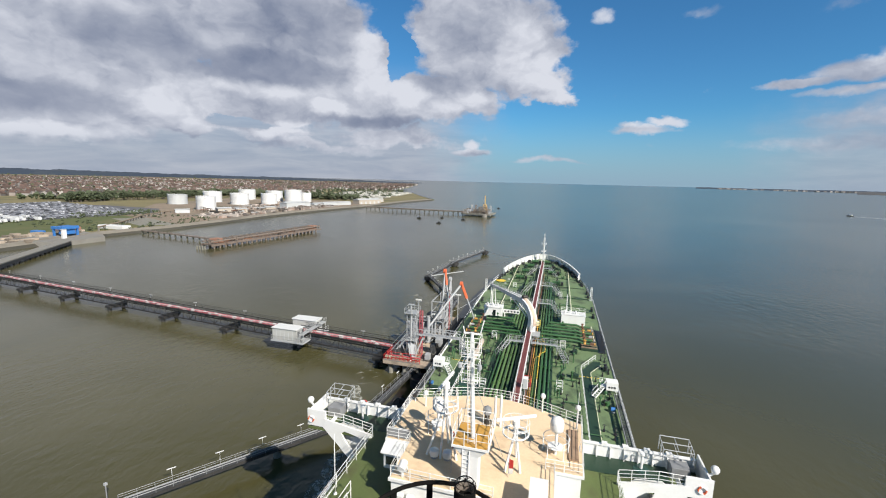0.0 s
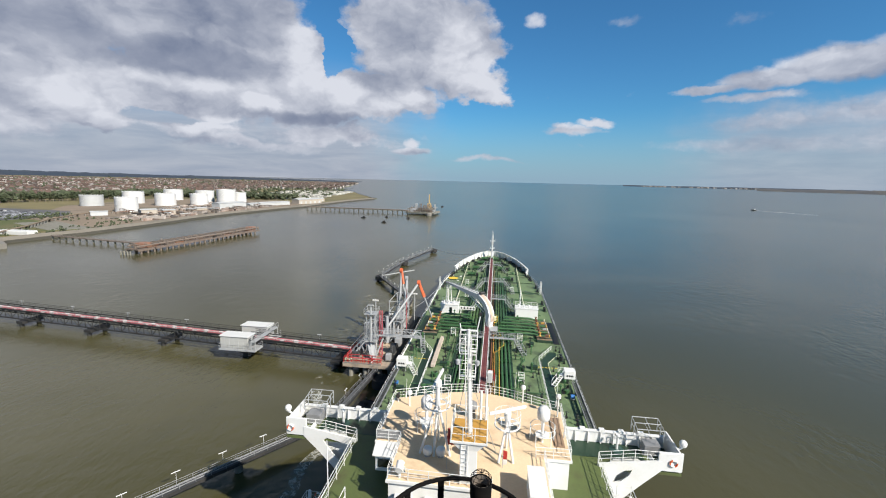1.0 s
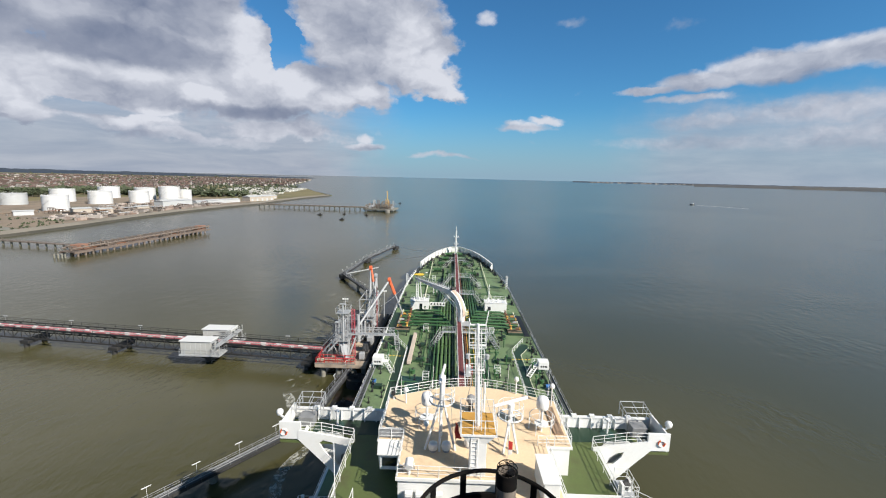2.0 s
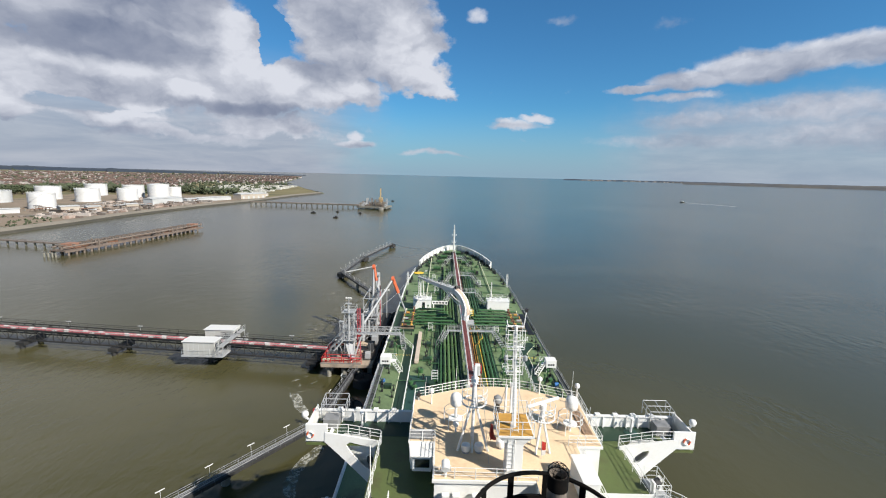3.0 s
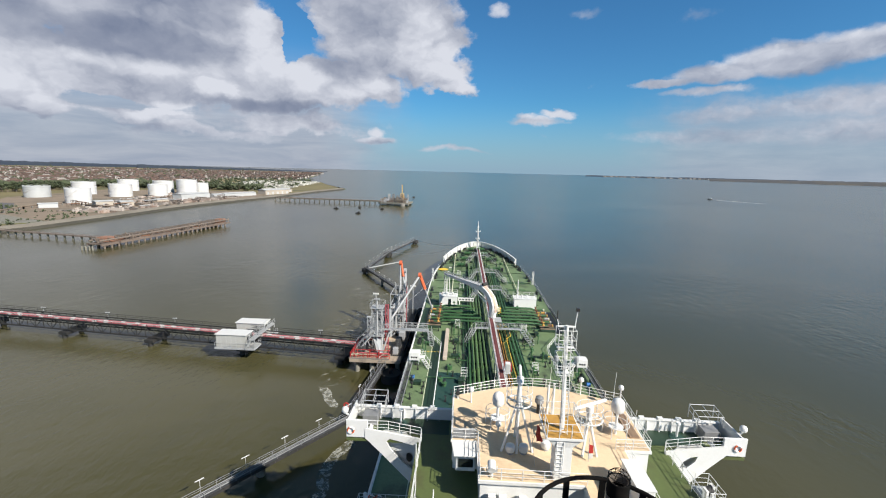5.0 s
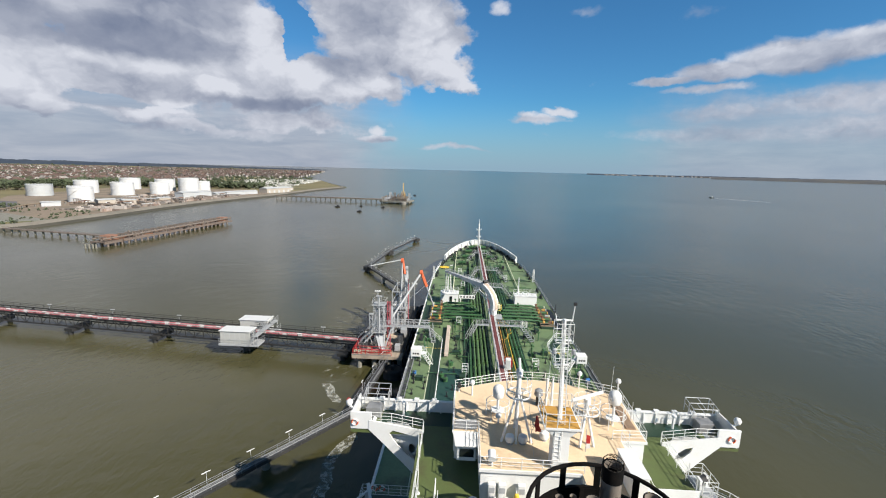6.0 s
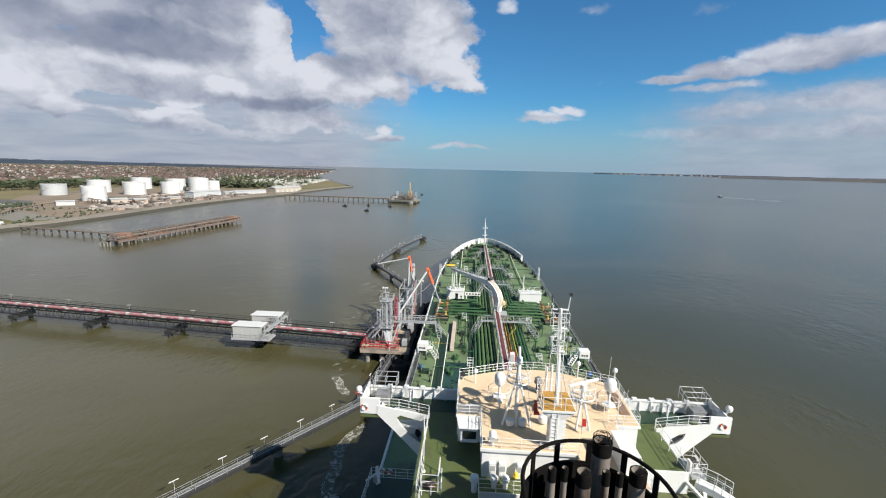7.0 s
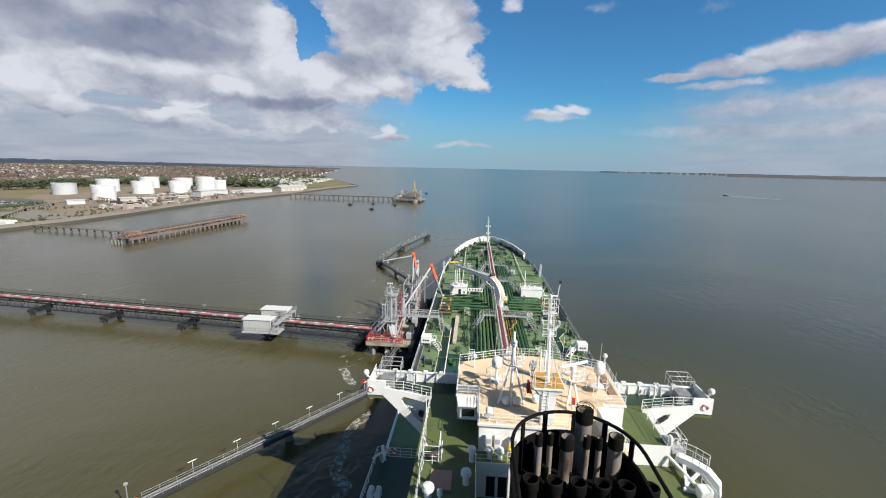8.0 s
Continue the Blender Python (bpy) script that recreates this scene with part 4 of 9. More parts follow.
def build_cabin(c, label):
    """A flat-roofed equipment cabin on a bracketed platform beside the trestle."""
    x, y = c
    t = thing("equipment_cabin", (x, y, 5.2), label, "cabin", "cabins on the trestle")
    lx, ly, z0, z1 = 3.15, 1.35, 5.5, 8.25
    part("wall", Shape().box(x - lx, x + lx, y - ly, y + ly, z0, z1), CABIN, t, "panelled cabin wall, greyed in its colour for shade", bevel=0.04)
    part("roof", Shape().box(x - lx - 0.2, x + lx + 0.2, y - ly - 0.2, y + ly + 0.2, z1, z1 + 0.14), TANK, t, "white flat roof", bevel=0.03)
    part("platform", Shape().box(x - lx - 0.3, x + lx + 1.8, y - ly - 0.3, y + ly + 0.3, z0 - 0.3, z0), GREY, t)
    g = Shape()
    for k in (-2.5, 0, 2.5):
        g.beam((x + k, y, z0 - 0.3), (x + k + 0.5, y + 1.2, 3.8), 0.2)
        g.beam((x + k, y - 1.6, z0 - 0.3), (x + k, y + 1.6, 4.4), 0.18)
    part("bracket", g, DARKSTEEL, t)
    for k in range(5):
        xx = x - lx + 1.05 + 1.05 * k
        part("panel_seam", Shape().box(xx - 0.03, xx + 0.03, y - ly - 0.03, y - ly, z0 + 0.1, z1 - 0.1), TANKGREY, t)
    for yy in (y - 0.9, y + 0.5):
        part("window", Shape().box(x + lx, x + lx + 0.05, yy, yy + 0.8, z0 + 1.5, z0 + 2.3), GLASS, t)
    railing(t, [(x - lx - 0.2, y + ly + 0.2, z0), (x - lx - 0.2, y - ly - 0.25, z0), (x + lx + 0.2, y - ly - 0.25, z0)], 1.1, 1.2, GALV, (1.0, 0.5), 0.028)
    railing(t, [(x + lx + 0.2, y - ly - 0.2, z0), (x + lx + 1.7, y - ly - 0.2, z0), (x + lx + 1.7, y + ly + 0.2, z0)], 1.1, 1.2, GALV)
    return t


build_cabin((-53.7, 49.1), "white flat-roofed equipment cabin beside the pipe trestle")
build_cabin((-53.0, 55.9), "white flat-roofed equipment cabin behind the pipe trestle")


def build_crossing():
    """A railed footbridge over the pipes between the two cabins."""
    t = thing("pipe_crossing", (-49.4, 52.5, 5.2), "grey railed footbridge over the pipes between two cabins", "walkway")
    part("floor", Shape().box(-50.0, -48.8, 47.6, 57.6, 7.3, 7.4), GALV, t, "grey grating floor")
    for x in (-49.98, -48.82):
        railing(t, [(x, 47.6, 7.4), (x, 57.6, 7.4)], 1.1, 1.2, GALV, (1.0, 0.66, 0.33), 0.03)
    for y in (47.9, 57.3):
        part("leg", Shape().beam((-49.9, y, 5.2), (-49.9, y, 7.3), 0.14).beam((-48.9, y, 5.2), (-48.9, y, 7.3), 0.14), GALV, t)
    stair(t, (-49.4, 47.7, 7.35), (-50.6, 47.7, 5.5), 0.8)


build_crossing()


TANFLOOR = paint("bare_tan_concrete", (0.47, 0.37, 0.27), 0.85, (0.3, 0.22, 0.16), 0.6, 0.6, 0.15)
PLATFORM = paint("stained_platform_concrete", (0.34, 0.275, 0.21), 0.85, (0.07, 0.06, 0.055), 0.85, 0.28, 0.2, 0.2)


def build_platform():
    t = thing("loading_platform", (-22, 58, 0), "concrete loading platform on piles with red railings", "jetty")
    part("slab", Shape().prism([(-28.3, 44.5), (-18.2, 44.5), (-18.2, 76), (-27.0, 76), (-28.3, 60)], 5.05, 5.8), PLATFORM, t, "stained tan concrete slab", bevel=0.06)
    # black strip stands in for shadow and dark fenders between slab and hull
    part("berth_shade_strip", Shape().box(-20.4, -18.25, 46.5, 75.8, 5.8, 5.86), RUBBER, t, "black strip along the berth face for shadow and dark fenders")
    pile = shared("jetty_column", Shape().tube((0, 0, -1.5), (0, 0, 5.05), 0.5, 10), WETCONC)
    holder = part("pile_cap", Shape().box(-27.5, -18.8, 46.6, 47.6, 4.4, 5.05), WETCONC, t)
    for x in (-27, -24, -21, -18.9):
        for y in (45.7, 52, 58, 64, 70, 75):
            piece("jetty_column", pile, holder, Matrix.Translation((x, y, 0)))
    railing(t, [(-28.1, 52.5, 5.8), (-28.1, 44.7, 5.8), (-20.4, 44.7, 5.8)], 1.15, 0.9, RED, (1.0, 0.5, 0.15), 0.05)
    part("kerb", Shape().box(-28.3, -20.4, 44.5, 44.75, 5.8, 6.0), CONCRETE, t)
    # red pipe frame along the south edge, with round valve ends
    for z, y, r in ((6.2, 45.3, 0.08), (6.6, 45.7, 0.11), (7.0, 46.2, 0.06)):
        part("red_pipe", Shape().pipe([(-28.0, y + 4.0, z), (-28.0, y, z), (-20.8, y, z), (-20.8, y + 1.4, z)], r, 8), DULLRED if r > 0.1 else RED, t, "red fire main pipe", smooth=True)
    for x in (-27.6, -26.8, -24.4, -22.6):
        part("red_stand", Shape().beam((x, 45.4, 5.8), (x, 45.4, 7.4), 0.14), RED, t)
    for x in (-27.7, -26.9):
        part("valve_face", Shape().tube((x, 44.95, 6.5), (x, 45.2, 6.5), 0.3, 14), CREAM, t, "pale round valve face", smooth=True)
    part("floor_plate", Shape().box(-23.6, -20.5, 50.2, 57.2, 5.8, 5.84), TANFLOOR, t, "bare tan floor of the platform")
    # fenders along the berth face
    for y in (47, 54, 61, 68, 74):
        g = Shape().lathe((-17.55, y, 2.2), [(0.5, 0), (0.85, 0.1), (0.95, 1.0), (0.85, 2.6), (0.5, 2.8)], 14)
        part("fender", g, RUBBER, t, "black rubber fender", smooth=True)
    part("fender_panel", Shape().box(-18.2, -17.9, 46, 75, 0.8, 4.6), DARKSTEEL, t)
    return t


build_platform()


def lattice(shape, base, w, z0, z1, bay=1.6, leg=0.09, bar=0.05):
    """A square lattice tower."""
    x, y = base
    corners = [(x - w, y - w), (x + w, y - w), (x + w, y + w), (x - w, y + w)]
    for cx, cy in corners:
        shape.beam((cx, cy, z0), (cx, cy, z1), leg)
    n = max(1, round((z1 - z0) / bay))
    for i in range(n):
        a, b = z0 + (z1 - z0) * i / n, z0 + (z1 - z0) * (i + 1) / n
        for k in range(4):
            p, q = corners[k], corners[(k + 1) % 4]
            shape.beam((*p, b), (*q, b), bar)
            shape.beam((*p, a), (*q, b), bar)
    return shape


def build_walkway(name, pts, label, z=5.6, width=1.6, lamps=True, piers=(), rail=1.0):
    t = thing(name, (pts[0][0], pts[0][1], 0), label, "walkway")
    up = Vector((0, 0, 1))
    lamp_mesh = shared("lamp", Shape().tube((0, 0, 0), (0, 0, 1.7), 0.02, 5).box(-0.5, 0.5, -0.05, 0.05, 1.7, 1.76), WHITE)
    for (x0, y0), (x1, y1) in zip(pts, pts[1:]):
        p, q = Vector((x0, y0, z)), Vector((x1, y1, z))
        d = (q - p).normalized()
        n = Vector((-d.y, d.x, 0))
        deck = part("walkway_deck", Shape().beam(p, q, width, 0.1), GRATING, t, "dark grating walkway")
        for s in (-1, 1):
            side = Shape()
            side.beam(p + s * width / 2 * n - 0.2 * up, q + s * width / 2 * n - 0.2 * up, 0.12, 0.42)
            girder = part("girder", side, RUBBER, t, "black plate girder")
            rib = shared("stiffener", Shape().box(-0.1, 0.1, -0.1, 0.1, -0.38, -0.05), DARKSTEEL)
            for at in spread(p, q, 1.6)[:-1]:
                piece("stiffener", rib, girder, Matrix.Translation(at + s * width / 2 * n))
            railing(t, [p + s * width / 2 * n, q + s * width / 2 * n], rail, 1.8, WORNGREY, (1.0, 0.55), 0.03)
        if lamps:
            for at in spread(p, q, 5.4)[1:]:
                piece("lamp", lamp_mesh, deck, Matrix.Translation(at + n * width * 0.5) @ Matrix.Rotation(math.atan2(d.y, d.x), 4, "Z"))
        for off in (-0.25, 0.3):
            part("service_pipe", Shape().tube(p + off * n + 0.16 * up, q + off * n + 0.16 * up, 0.06, 6), WORNGREY, t, "grey pipe along the walkway")
    for x, y in piers:
        cap = part("pier_cap", Shape().beam((x - 0.75, y, z - 0.75), (x + 0.75, y, z - 0.75), 1.0, 0.6), WETCONC, t)
        part("jetty_column", Shape().tube((x, y, -1.5), (x, y, z - 1.05), 0.55, 12), WETCONC, cap, smooth=True)
    return t


build_walkway("aft_walkway", [(-42.6, 0.7), (-23.2, 26.6)], "grey steel mooring walkway with lamps over the water", 4.75, 1.15, True, [(-32.3, 15.6)], 0.62)
build_walkway("link_walkway", [(-23.4, 27.0), (-21.6, 44.4)], "grey steel walkway between platform and mooring dolphin", 4.8, 1.15, True, [(-23.2, 28.4)], 0.9)
build_walkway("forward_walkway", [(-24.0, 76.0), (-24.6, 95.0), (-42.9, 125.5), (-40.2, 157.5), (-32.4, 193.0)], "dark steel mooring walkway reaching out beyond the platform", 4.8, 1.2, True, [(-24.6, 95), (-34, 110)])


def build_dolphin(x, y, r=2.0, label="concrete mooring dolphin standing on piles in the water"):
    t = thing("mooring_dolphin", (x, y, 0), label, "dolphin", "mooring dolphins")
    cap = part("cap", Shape().lathe((x, y, 3.2), [(r, 0), (r, 1.2), (r * 0.9, 1.35)], 10), DARKSTEEL, t)
    for i in range(4):
        a = radians(45 + 90 * i)
        part("jetty_column", Shape().tube((x + r * 0.7 * math.cos(a), y + r * 0.7 * math.sin(a), -1.5), (x + r * 0.55 * math.cos(a), y + r * 0.55 * math.sin(a), 3.7), 0.4, 8), DARKSTEEL, t, smooth=True)
    part("bollard", Shape().lathe((x, y, 4.5), [(0.3, 0), (0.25, 0.5), (0.45, 0.7), (0.3, 0.85)], 10), BLACK, cap)
    return t


for spot in ((-45.0, -0.8), (-43.1, 126.0), (-40.4, 157.5), (-32.2, 194.5)):
    build_dolphin(*spot)
solo("fender_boom", Shape().beam((-42.3, 126.0, 4.75), (-31.9, 138.0, 4.9), 0.45, 0.3), GALV, "pale steel boom reaching out from the mooring dolphin", "boom", (-42.3, 126.0, 4.7), bevel=0.03)

# ---- things on the wheelhouse roof ----
def build_main_mast(x=-0.1, y=-7.4):
    t = thing("main_mast", (x, y, ZR), "tall white mast with an ochre lookout platform on the wheelhouse roof", "mast")
    g = Shape()
    a, b = [(x - 0.55, y + 0.5), (x + 0.55, y + 0.5), (x + 0.55, y - 0.5), (x - 0.55, y - 0.5)][::-1], 1.25
    g.prism(a, ZR, 25.9)
    g.slab([(x - 0.55, y - 0.5, 25.3), (x + 0.55, y - 0.5, 25.3), (x + 1.15, y - 0.6, 25.9), (x - 1.15, y - 0.6, 25.9)], (0, 0.9, 0))
    part("pillar", g, WHITE, t, "white box pillar", bevel=0.03)
    part("platform", Shape().box(x - 1.2, x + 1.2, y - 0.7, y + 2.1, 25.9, 26.04), WHITE, t)
    part("platform_floor", Shape().box(x - 1.12, x + 1.12, y - 0.62, y + 2.02, 26.04, 26.06), OCHRE, t, "ochre floor")
    railing(t, [(x - 1.15, y + 2.05, 26.04), (x - 1.15, y - 0.65, 26.04), (x + 1.15, y - 0.65, 26.04), (x + 1.15, y + 2.05, 26.04), (x - 1.15, y + 2.05, 26.04)], 1.0, 0.8, WHITE, (1.0, 0.5), 0.028)
    part("mast_tube", Shape().tube((x, y + 0.4, 26.0), (x - 0.27, y + 0.1, 33.3), 0.16, 12, 0.1), WHITE, t, smooth=True)
    g = Shape()
    for s in (-0.2, 0.2):
        g.tube((x + s, y - 0.25, 26.0), (x + s - 0.26, y - 0.25, 33.0), 0.03, 5)
    for i in range(24):
        g.tube((x - 0.2 - 0.01 * i, y - 0.25, 26.2 + 0.28 * i), (x + 0.2 - 0.01 * i, y - 0.25, 26.2 + 0.28 * i), 0.02, 5)
    part("ladder", g, WHITE, t)
    for z, w, d in ((30.1, 0.5, 0.45), (31.8, 0.54, 0.45)):
        x = -0.36
        ring = [(x - w, y - d + 0.2), (x + w, y - d + 0.2), (x + w, y + d + 0.2), (x - w, y + d + 0.2)]
        floor = part("cage_floor", Shape().box(x - w, x + w, y - 0.12 + 0.2, y + 0.12 + 0.2, z, z + 0.05), WHITE, t)
        for zz in (z + 0.03, z + 0.65, z + 1.28):
            part("cage_hoop", Shape().pipe([(*p, zz) for p in ring], 0.024, 5, True), WHITE, floor)
        for p in ring + [(x, y - d + 0.2), (x, y + d + 0.2)]:
            part("cage_post", Shape().tube((*p, z), (*p, z + 1.28), 0.022, 5), WHITE, floor)
    for s in (-1, 1):
        part("nav_light", Shape().lathe((x + s * 0.62, y - 0.3, 31.1), [(0.1, 0), (0.14, 0.05), (0.14, 0.3), (0.05, 0.36)], 8), GREY, t)
    part("yard", Shape().beam((x - 0.55, y + 0.2, 33.2), (x + 0.55, y + 0.2, 33.2), 0.08).beam((x + 0.5, y + 0.2, 33.2), (x + 0.68, y + 0.5, 34.1), 0.05).beam((x - 0.5, y + 0.2, 33.2), (x - 0.6, y + 0.3, 33.6), 0.05), WHITE, t)
    part("wind_vane", Shape().box(x + 0.6, x + 0.78, y + 0.42, y + 0.6, 34.1, 34.3).tube((x - 0.6, y + 0.3, 33.6), (x - 0.6, y + 0.3, 34.2), 0.025, 5), BLACK, t, "small black wind vane")
    g = Shape()
    for foot in ((-1.6, -4.6), (1.8, -4.4)):
        g.tube((x, y + 0.3, 30.5), (*foot, ZR), 0.02, 4)
    part("stay_wire", g, GREY, t)
    g = Shape()
    for s in (-0.22, 0.22):
        g.tube((x + s, y - 0.58, ZR), (x + s, y - 0.58, 25.9), 0.03, 5)
    for i in range(10):
        g.tube((x - 0.22, y - 0.58, ZR + 0.2 + 0.29 * i), (x + 0.22, y - 0.58, ZR + 0.2 + 0.29 * i), 0.022, 5)
    part("pillar_ladder", g, WHITE, t)


build_main_mast()


def build_radar(x, y, ztop, feet, heading, label, stem=0.95):
    """A radar scanner on a round railed platform carried by splayed legs."""
    t = thing("radar_mast", (x, y, ZR), label, "radar", "radar masts")
    g = Shape().torus((x, y, ztop), 0.88, 0.06, "z", 24, 6)
    for k in range(3):
        a = 2 * math.pi * k / 3 + 0.5
        g.beam((x, y, ztop), (x + 0.84 * math.cos(a), y + 0.84 * math.sin(a), ztop), 0.12, 0.06)
    part("platform", g, WHITE, t)
    for fx, fy in feet:
        part("leg", Shape().tube((fx, fy, ZR), (x + (fx - x) * 0.12, y + (fy - y) * 0.12, ztop - 0.1), 0.09, 8), WHITE, t, smooth=True)
    g = Shape()
    for r, z in ((0.92, 0.5), (0.92, 0.95)):
        g.torus((x, y, ztop + z), r, 0.018, "z", 24, 5)
    rail = part("ring_rail", g, WHITE, t)
    stub = shared("rail_stub", Shape().tube((0, 0, 0), (0, 0, 0.95), 0.025, 5), WHITE)
    for i in range(9):
        a = 2 * math.pi * i / 9
        piece("rail_stub", stub, rail, Matrix.Translation((x + 0.92 * math.cos(a), y + 0.92 * math.sin(a), ztop)))
    part("pedestal", Shape().lathe((x, y, ztop), [(0.2, -0.05), (0.15, stem - 0.45), (0.26, stem - 0.4), (0.26, stem), (0.12, stem + 0.05)], 12), WHITE, t, smooth=True)
    d = Vector((math.cos(heading), math.sin(heading), 0))
    c = Vector((x, y, ztop + stem + 0.17))
    part("scanner", Shape().beam(c - 1.5 * d, c + 1.5 * d, 0.2, 0.24), WHITE, t, "long white scanner bar", bevel=0.08)


build_radar(2.45, -4.5, 25.35, ((1.9, -5.4), (2.95, -5.3), (2.5, -3.6)), radians(28), "white radar scanner on a round platform with splayed legs")
build_radar(-2.6, -4.5, 26.4, ((-3.75, -5.2), (-1.55, -5.2), (-2.7, -5.4), (-2.6, -3.4)), radians(84), "tall white tripod radar mast on the wheelhouse roof", 1.9)


def build_sat_dome(x, y, z, label, r=0.44):
    t = thing("satellite_dome", (x, y, ZR), label, "satellite dome", "satellite domes")
    part("radome", Shape().lathe((x, y, z - 0.6), [(r * 0.72, -0.05), (r * 0.93, 0.05), (r, 0.3), (r * 1.0, 0.62), (r * 0.9, 0.8), (r * 0.7, 0.94), (r * 0.4, 1.03), (0.03, 1.06)], 20), LIFE, t, "smooth white radome", smooth=True)
    part("pedestal", Shape().tube((x, y, ZR), (x, y, z - 0.6), 0.1, 10), WHITE, t, smooth=True)
    g = Shape().torus((x, y, ZR + 0.9), 0.95, 0.022, "z", 24, 5).torus((x, y, ZR + 1.35), 0.95, 0.022, "z", 24, 5)
    part("ring_rail", g, WHITE, t)
    for i in range(5):
        a = 2 * math.pi * i / 5 + 0.3
        part("leg", Shape().tube((x + 0.95 * math.cos(a), y + 0.95 * math.sin(a), ZR), (x + 0.95 * math.cos(a), y + 0.95 * math.sin(a), ZR + 1.35), 0.035, 5), WHITE, t)
    part("service_floor", Shape().lathe((x, y, ZR + 0.62), [(0.55, 0), (0.55, 0.04)], 16), WHITE, t)


build_sat_dome(5.25, -2.4, 25.4, "white satellite dome inside a ring rail beside the roof edge", 0.49)
build_sat_dome(-3.8, -2.0, 25.25, "white satellite dome on a pedestal with a ring rail", 0.46)


def build_ball_post(x, y, z, label):
    t = thing("antenna_post", (x, y, ZR), label, "antenna", "antenna posts")
    part("pole", Shape().tube((x, y, ZR), (x, y, z), 0.06, 8), WHITE, t)
    part("cap", Shape().lathe((x, y, z - 0.35), [(0.07, 0.1), (0.2, 0.16), (0.23, 0.3), (0.18, 0.46), (0.06, 0.54)], 12), WHITE, t, smooth=True)


for spot in ((6.9, 1.4, 24.8, "white mushroom antenna on a post at the roof corner"), (-5.8, 1.1, 24.2, "white ball antenna on a short post"), (-3.8, -2.9, 23.6, "short white antenna dome"), (4.1, 3.3, 24.4, "slim white antenna at the roof front")):
    build_ball_post(*spot)


def build_drum(x, y):
    t = thing("signal_drum", (x, y, ZR), "round white drum standing on the buff roof", "drum", "signal drums")
    part("body", Shape().lathe((x, y, ZR + 0.1), [(0.16, 0), (0.31, 0.08), (0.36, 0.3), (0.31, 0.52), (0.16, 0.62), (0.02, 0.64)], 16), LIFE, t, smooth=True)
    part("base", Shape().tube((x, y, ZR), (x, y, ZR + 0.1), 0.25, 10), GREY, t)


build_drum(-3.15, -5.35)
build_drum(-2.2, -5.3)
build_drum(-0.55, -4.75)


def build_roof_bits():
    t = thing("magnetic_compass", (-0.2, 0.0, ZR), "grey-hooded magnetic compass on the roof", "compass")
    part("stand", Shape().tube((-0.2, 0, ZR), (-0.2, 0, ZR + 0.9), 0.2, 10), DARKSTEEL, t)
    part("hood", Shape().lathe((-0.2, 0, ZR + 0.9), [(0.3, 0), (0.38, 0.12), (0.33, 0.5), (0.1, 0.68)], 12), WORNGREY, t, smooth=True)
    t = thing("signal_flag", (-1.65, -6.6, ZR), "dark red signal flag hanging from its halyard", "flag")
    part("halyard", Shape().tube((-1.6, -6.6, ZR), (-1.9, -5.0, 26.2), 0.015, 4), GREY, t)
    g = Shape()
    cols, rows = 4, 5
    for j in range(rows + 1):
        for i in range(cols + 1):
            g.v.append((-1.62 + 0.11 * i * (0.3 + 0.7 * j / rows) + 0.04 * math.sin(j * 1.7), -6.5 + 0.05 * math.sin(i * 2.1 + j), 25.9 - 0.24 * j))
    g.f += [(j * (cols + 1) + i, j * (cols + 1) + i + 1, (j + 1) * (cols + 1) + i + 1, (j + 1) * (cols + 1) + i) for j in range(rows) for i in range(cols)]
    cloth = part("flag_cloth", g, RED, t)
    mod = cloth.modifiers.new("thickness", "SOLIDIFY")
    mod.thickness = 0.01
    t = thing("code_flag", (2.2, -5.9, ZR), "small red and white signal flag by the radar legs", "flag")
    part("staff", Shape().tube((2.2, -5.9, ZR), (2.2, -5.7, 24.6), 0.02, 4), GREY, t)
    part("red_field", Shape().slab([(2.2, -5.8, 23.5), (2.5, -5.85, 23.55), (2.5, -5.78, 24.1), (2.2, -5.73, 24.15)], (0, 0.015, 0)), RED, t)
    part("white_field", Shape().slab([(2.22, -5.83, 23.1), (2.48, -5.9, 23.2), (2.5, -5.86, 23.53), (2.2, -5.81, 23.48)], (0, 0.015, 0)), WHITE, t)
    t = thing("stair_locker", (4.2, -9.0, ZR), "tall white steel locker on the roof", "locker")
    part("body", Shape().box(3.75, 4.75, -10.3, -7.55, ZR, 24.4), WHITE, t, bevel=0.06)
    part("lid", Shape().box(3.7, 4.8, -10.35, -7.5, 24.4, 24.46), WHITE, t)
    t = thing("search_light", (-4.63, -8.0, ZR), "white searchlight on a low stand at the roof edge", "searchlight")
    part("stand", Shape().tube((-4.63, -7.9, ZR), (-4.63, -7.9, ZR + 0.5), 0.1, 8), WHITE, t)
    part("yoke", Shape().box(-5.0, -4.26, -7.96, -7.84, ZR + 0.4, ZR + 0.5).box(-5.0, -4.94, -7.96, -7.84, ZR + 0.4, ZR + 0.8).box(-4.32, -4.26, -7.96, -7.84, ZR + 0.4, ZR + 0.8), WHITE, t)
    part("lamp_body", Shape().tube((-4.63, -8.15, ZR + 0.65), (-4.63, -7.55, ZR + 0.85), 0.27, 14), WHITE, t, smooth=True)
    for x in (0.45, 0.9):
        solo("signal_post", Shape().tube((x, -0.1, ZR), (x, -0.1, 25.3 + 0.4 * x), 0.1, 10), WHITE, "stout white signal post on the roof", "post", (x, -0.1, ZR), "signal posts", smooth=True)
    t = thing("roof_awning_frame", (6.3, 0, ZR), "brown canvas cover beside the roof rail", "cover")
    part("canvas", Shape().box(6.2, 6.9, -2.9, 1.0, ZR, ZR + 0.12), paint("brown_canvas", (0.30, 0.20, 0.13), 0.9), t)
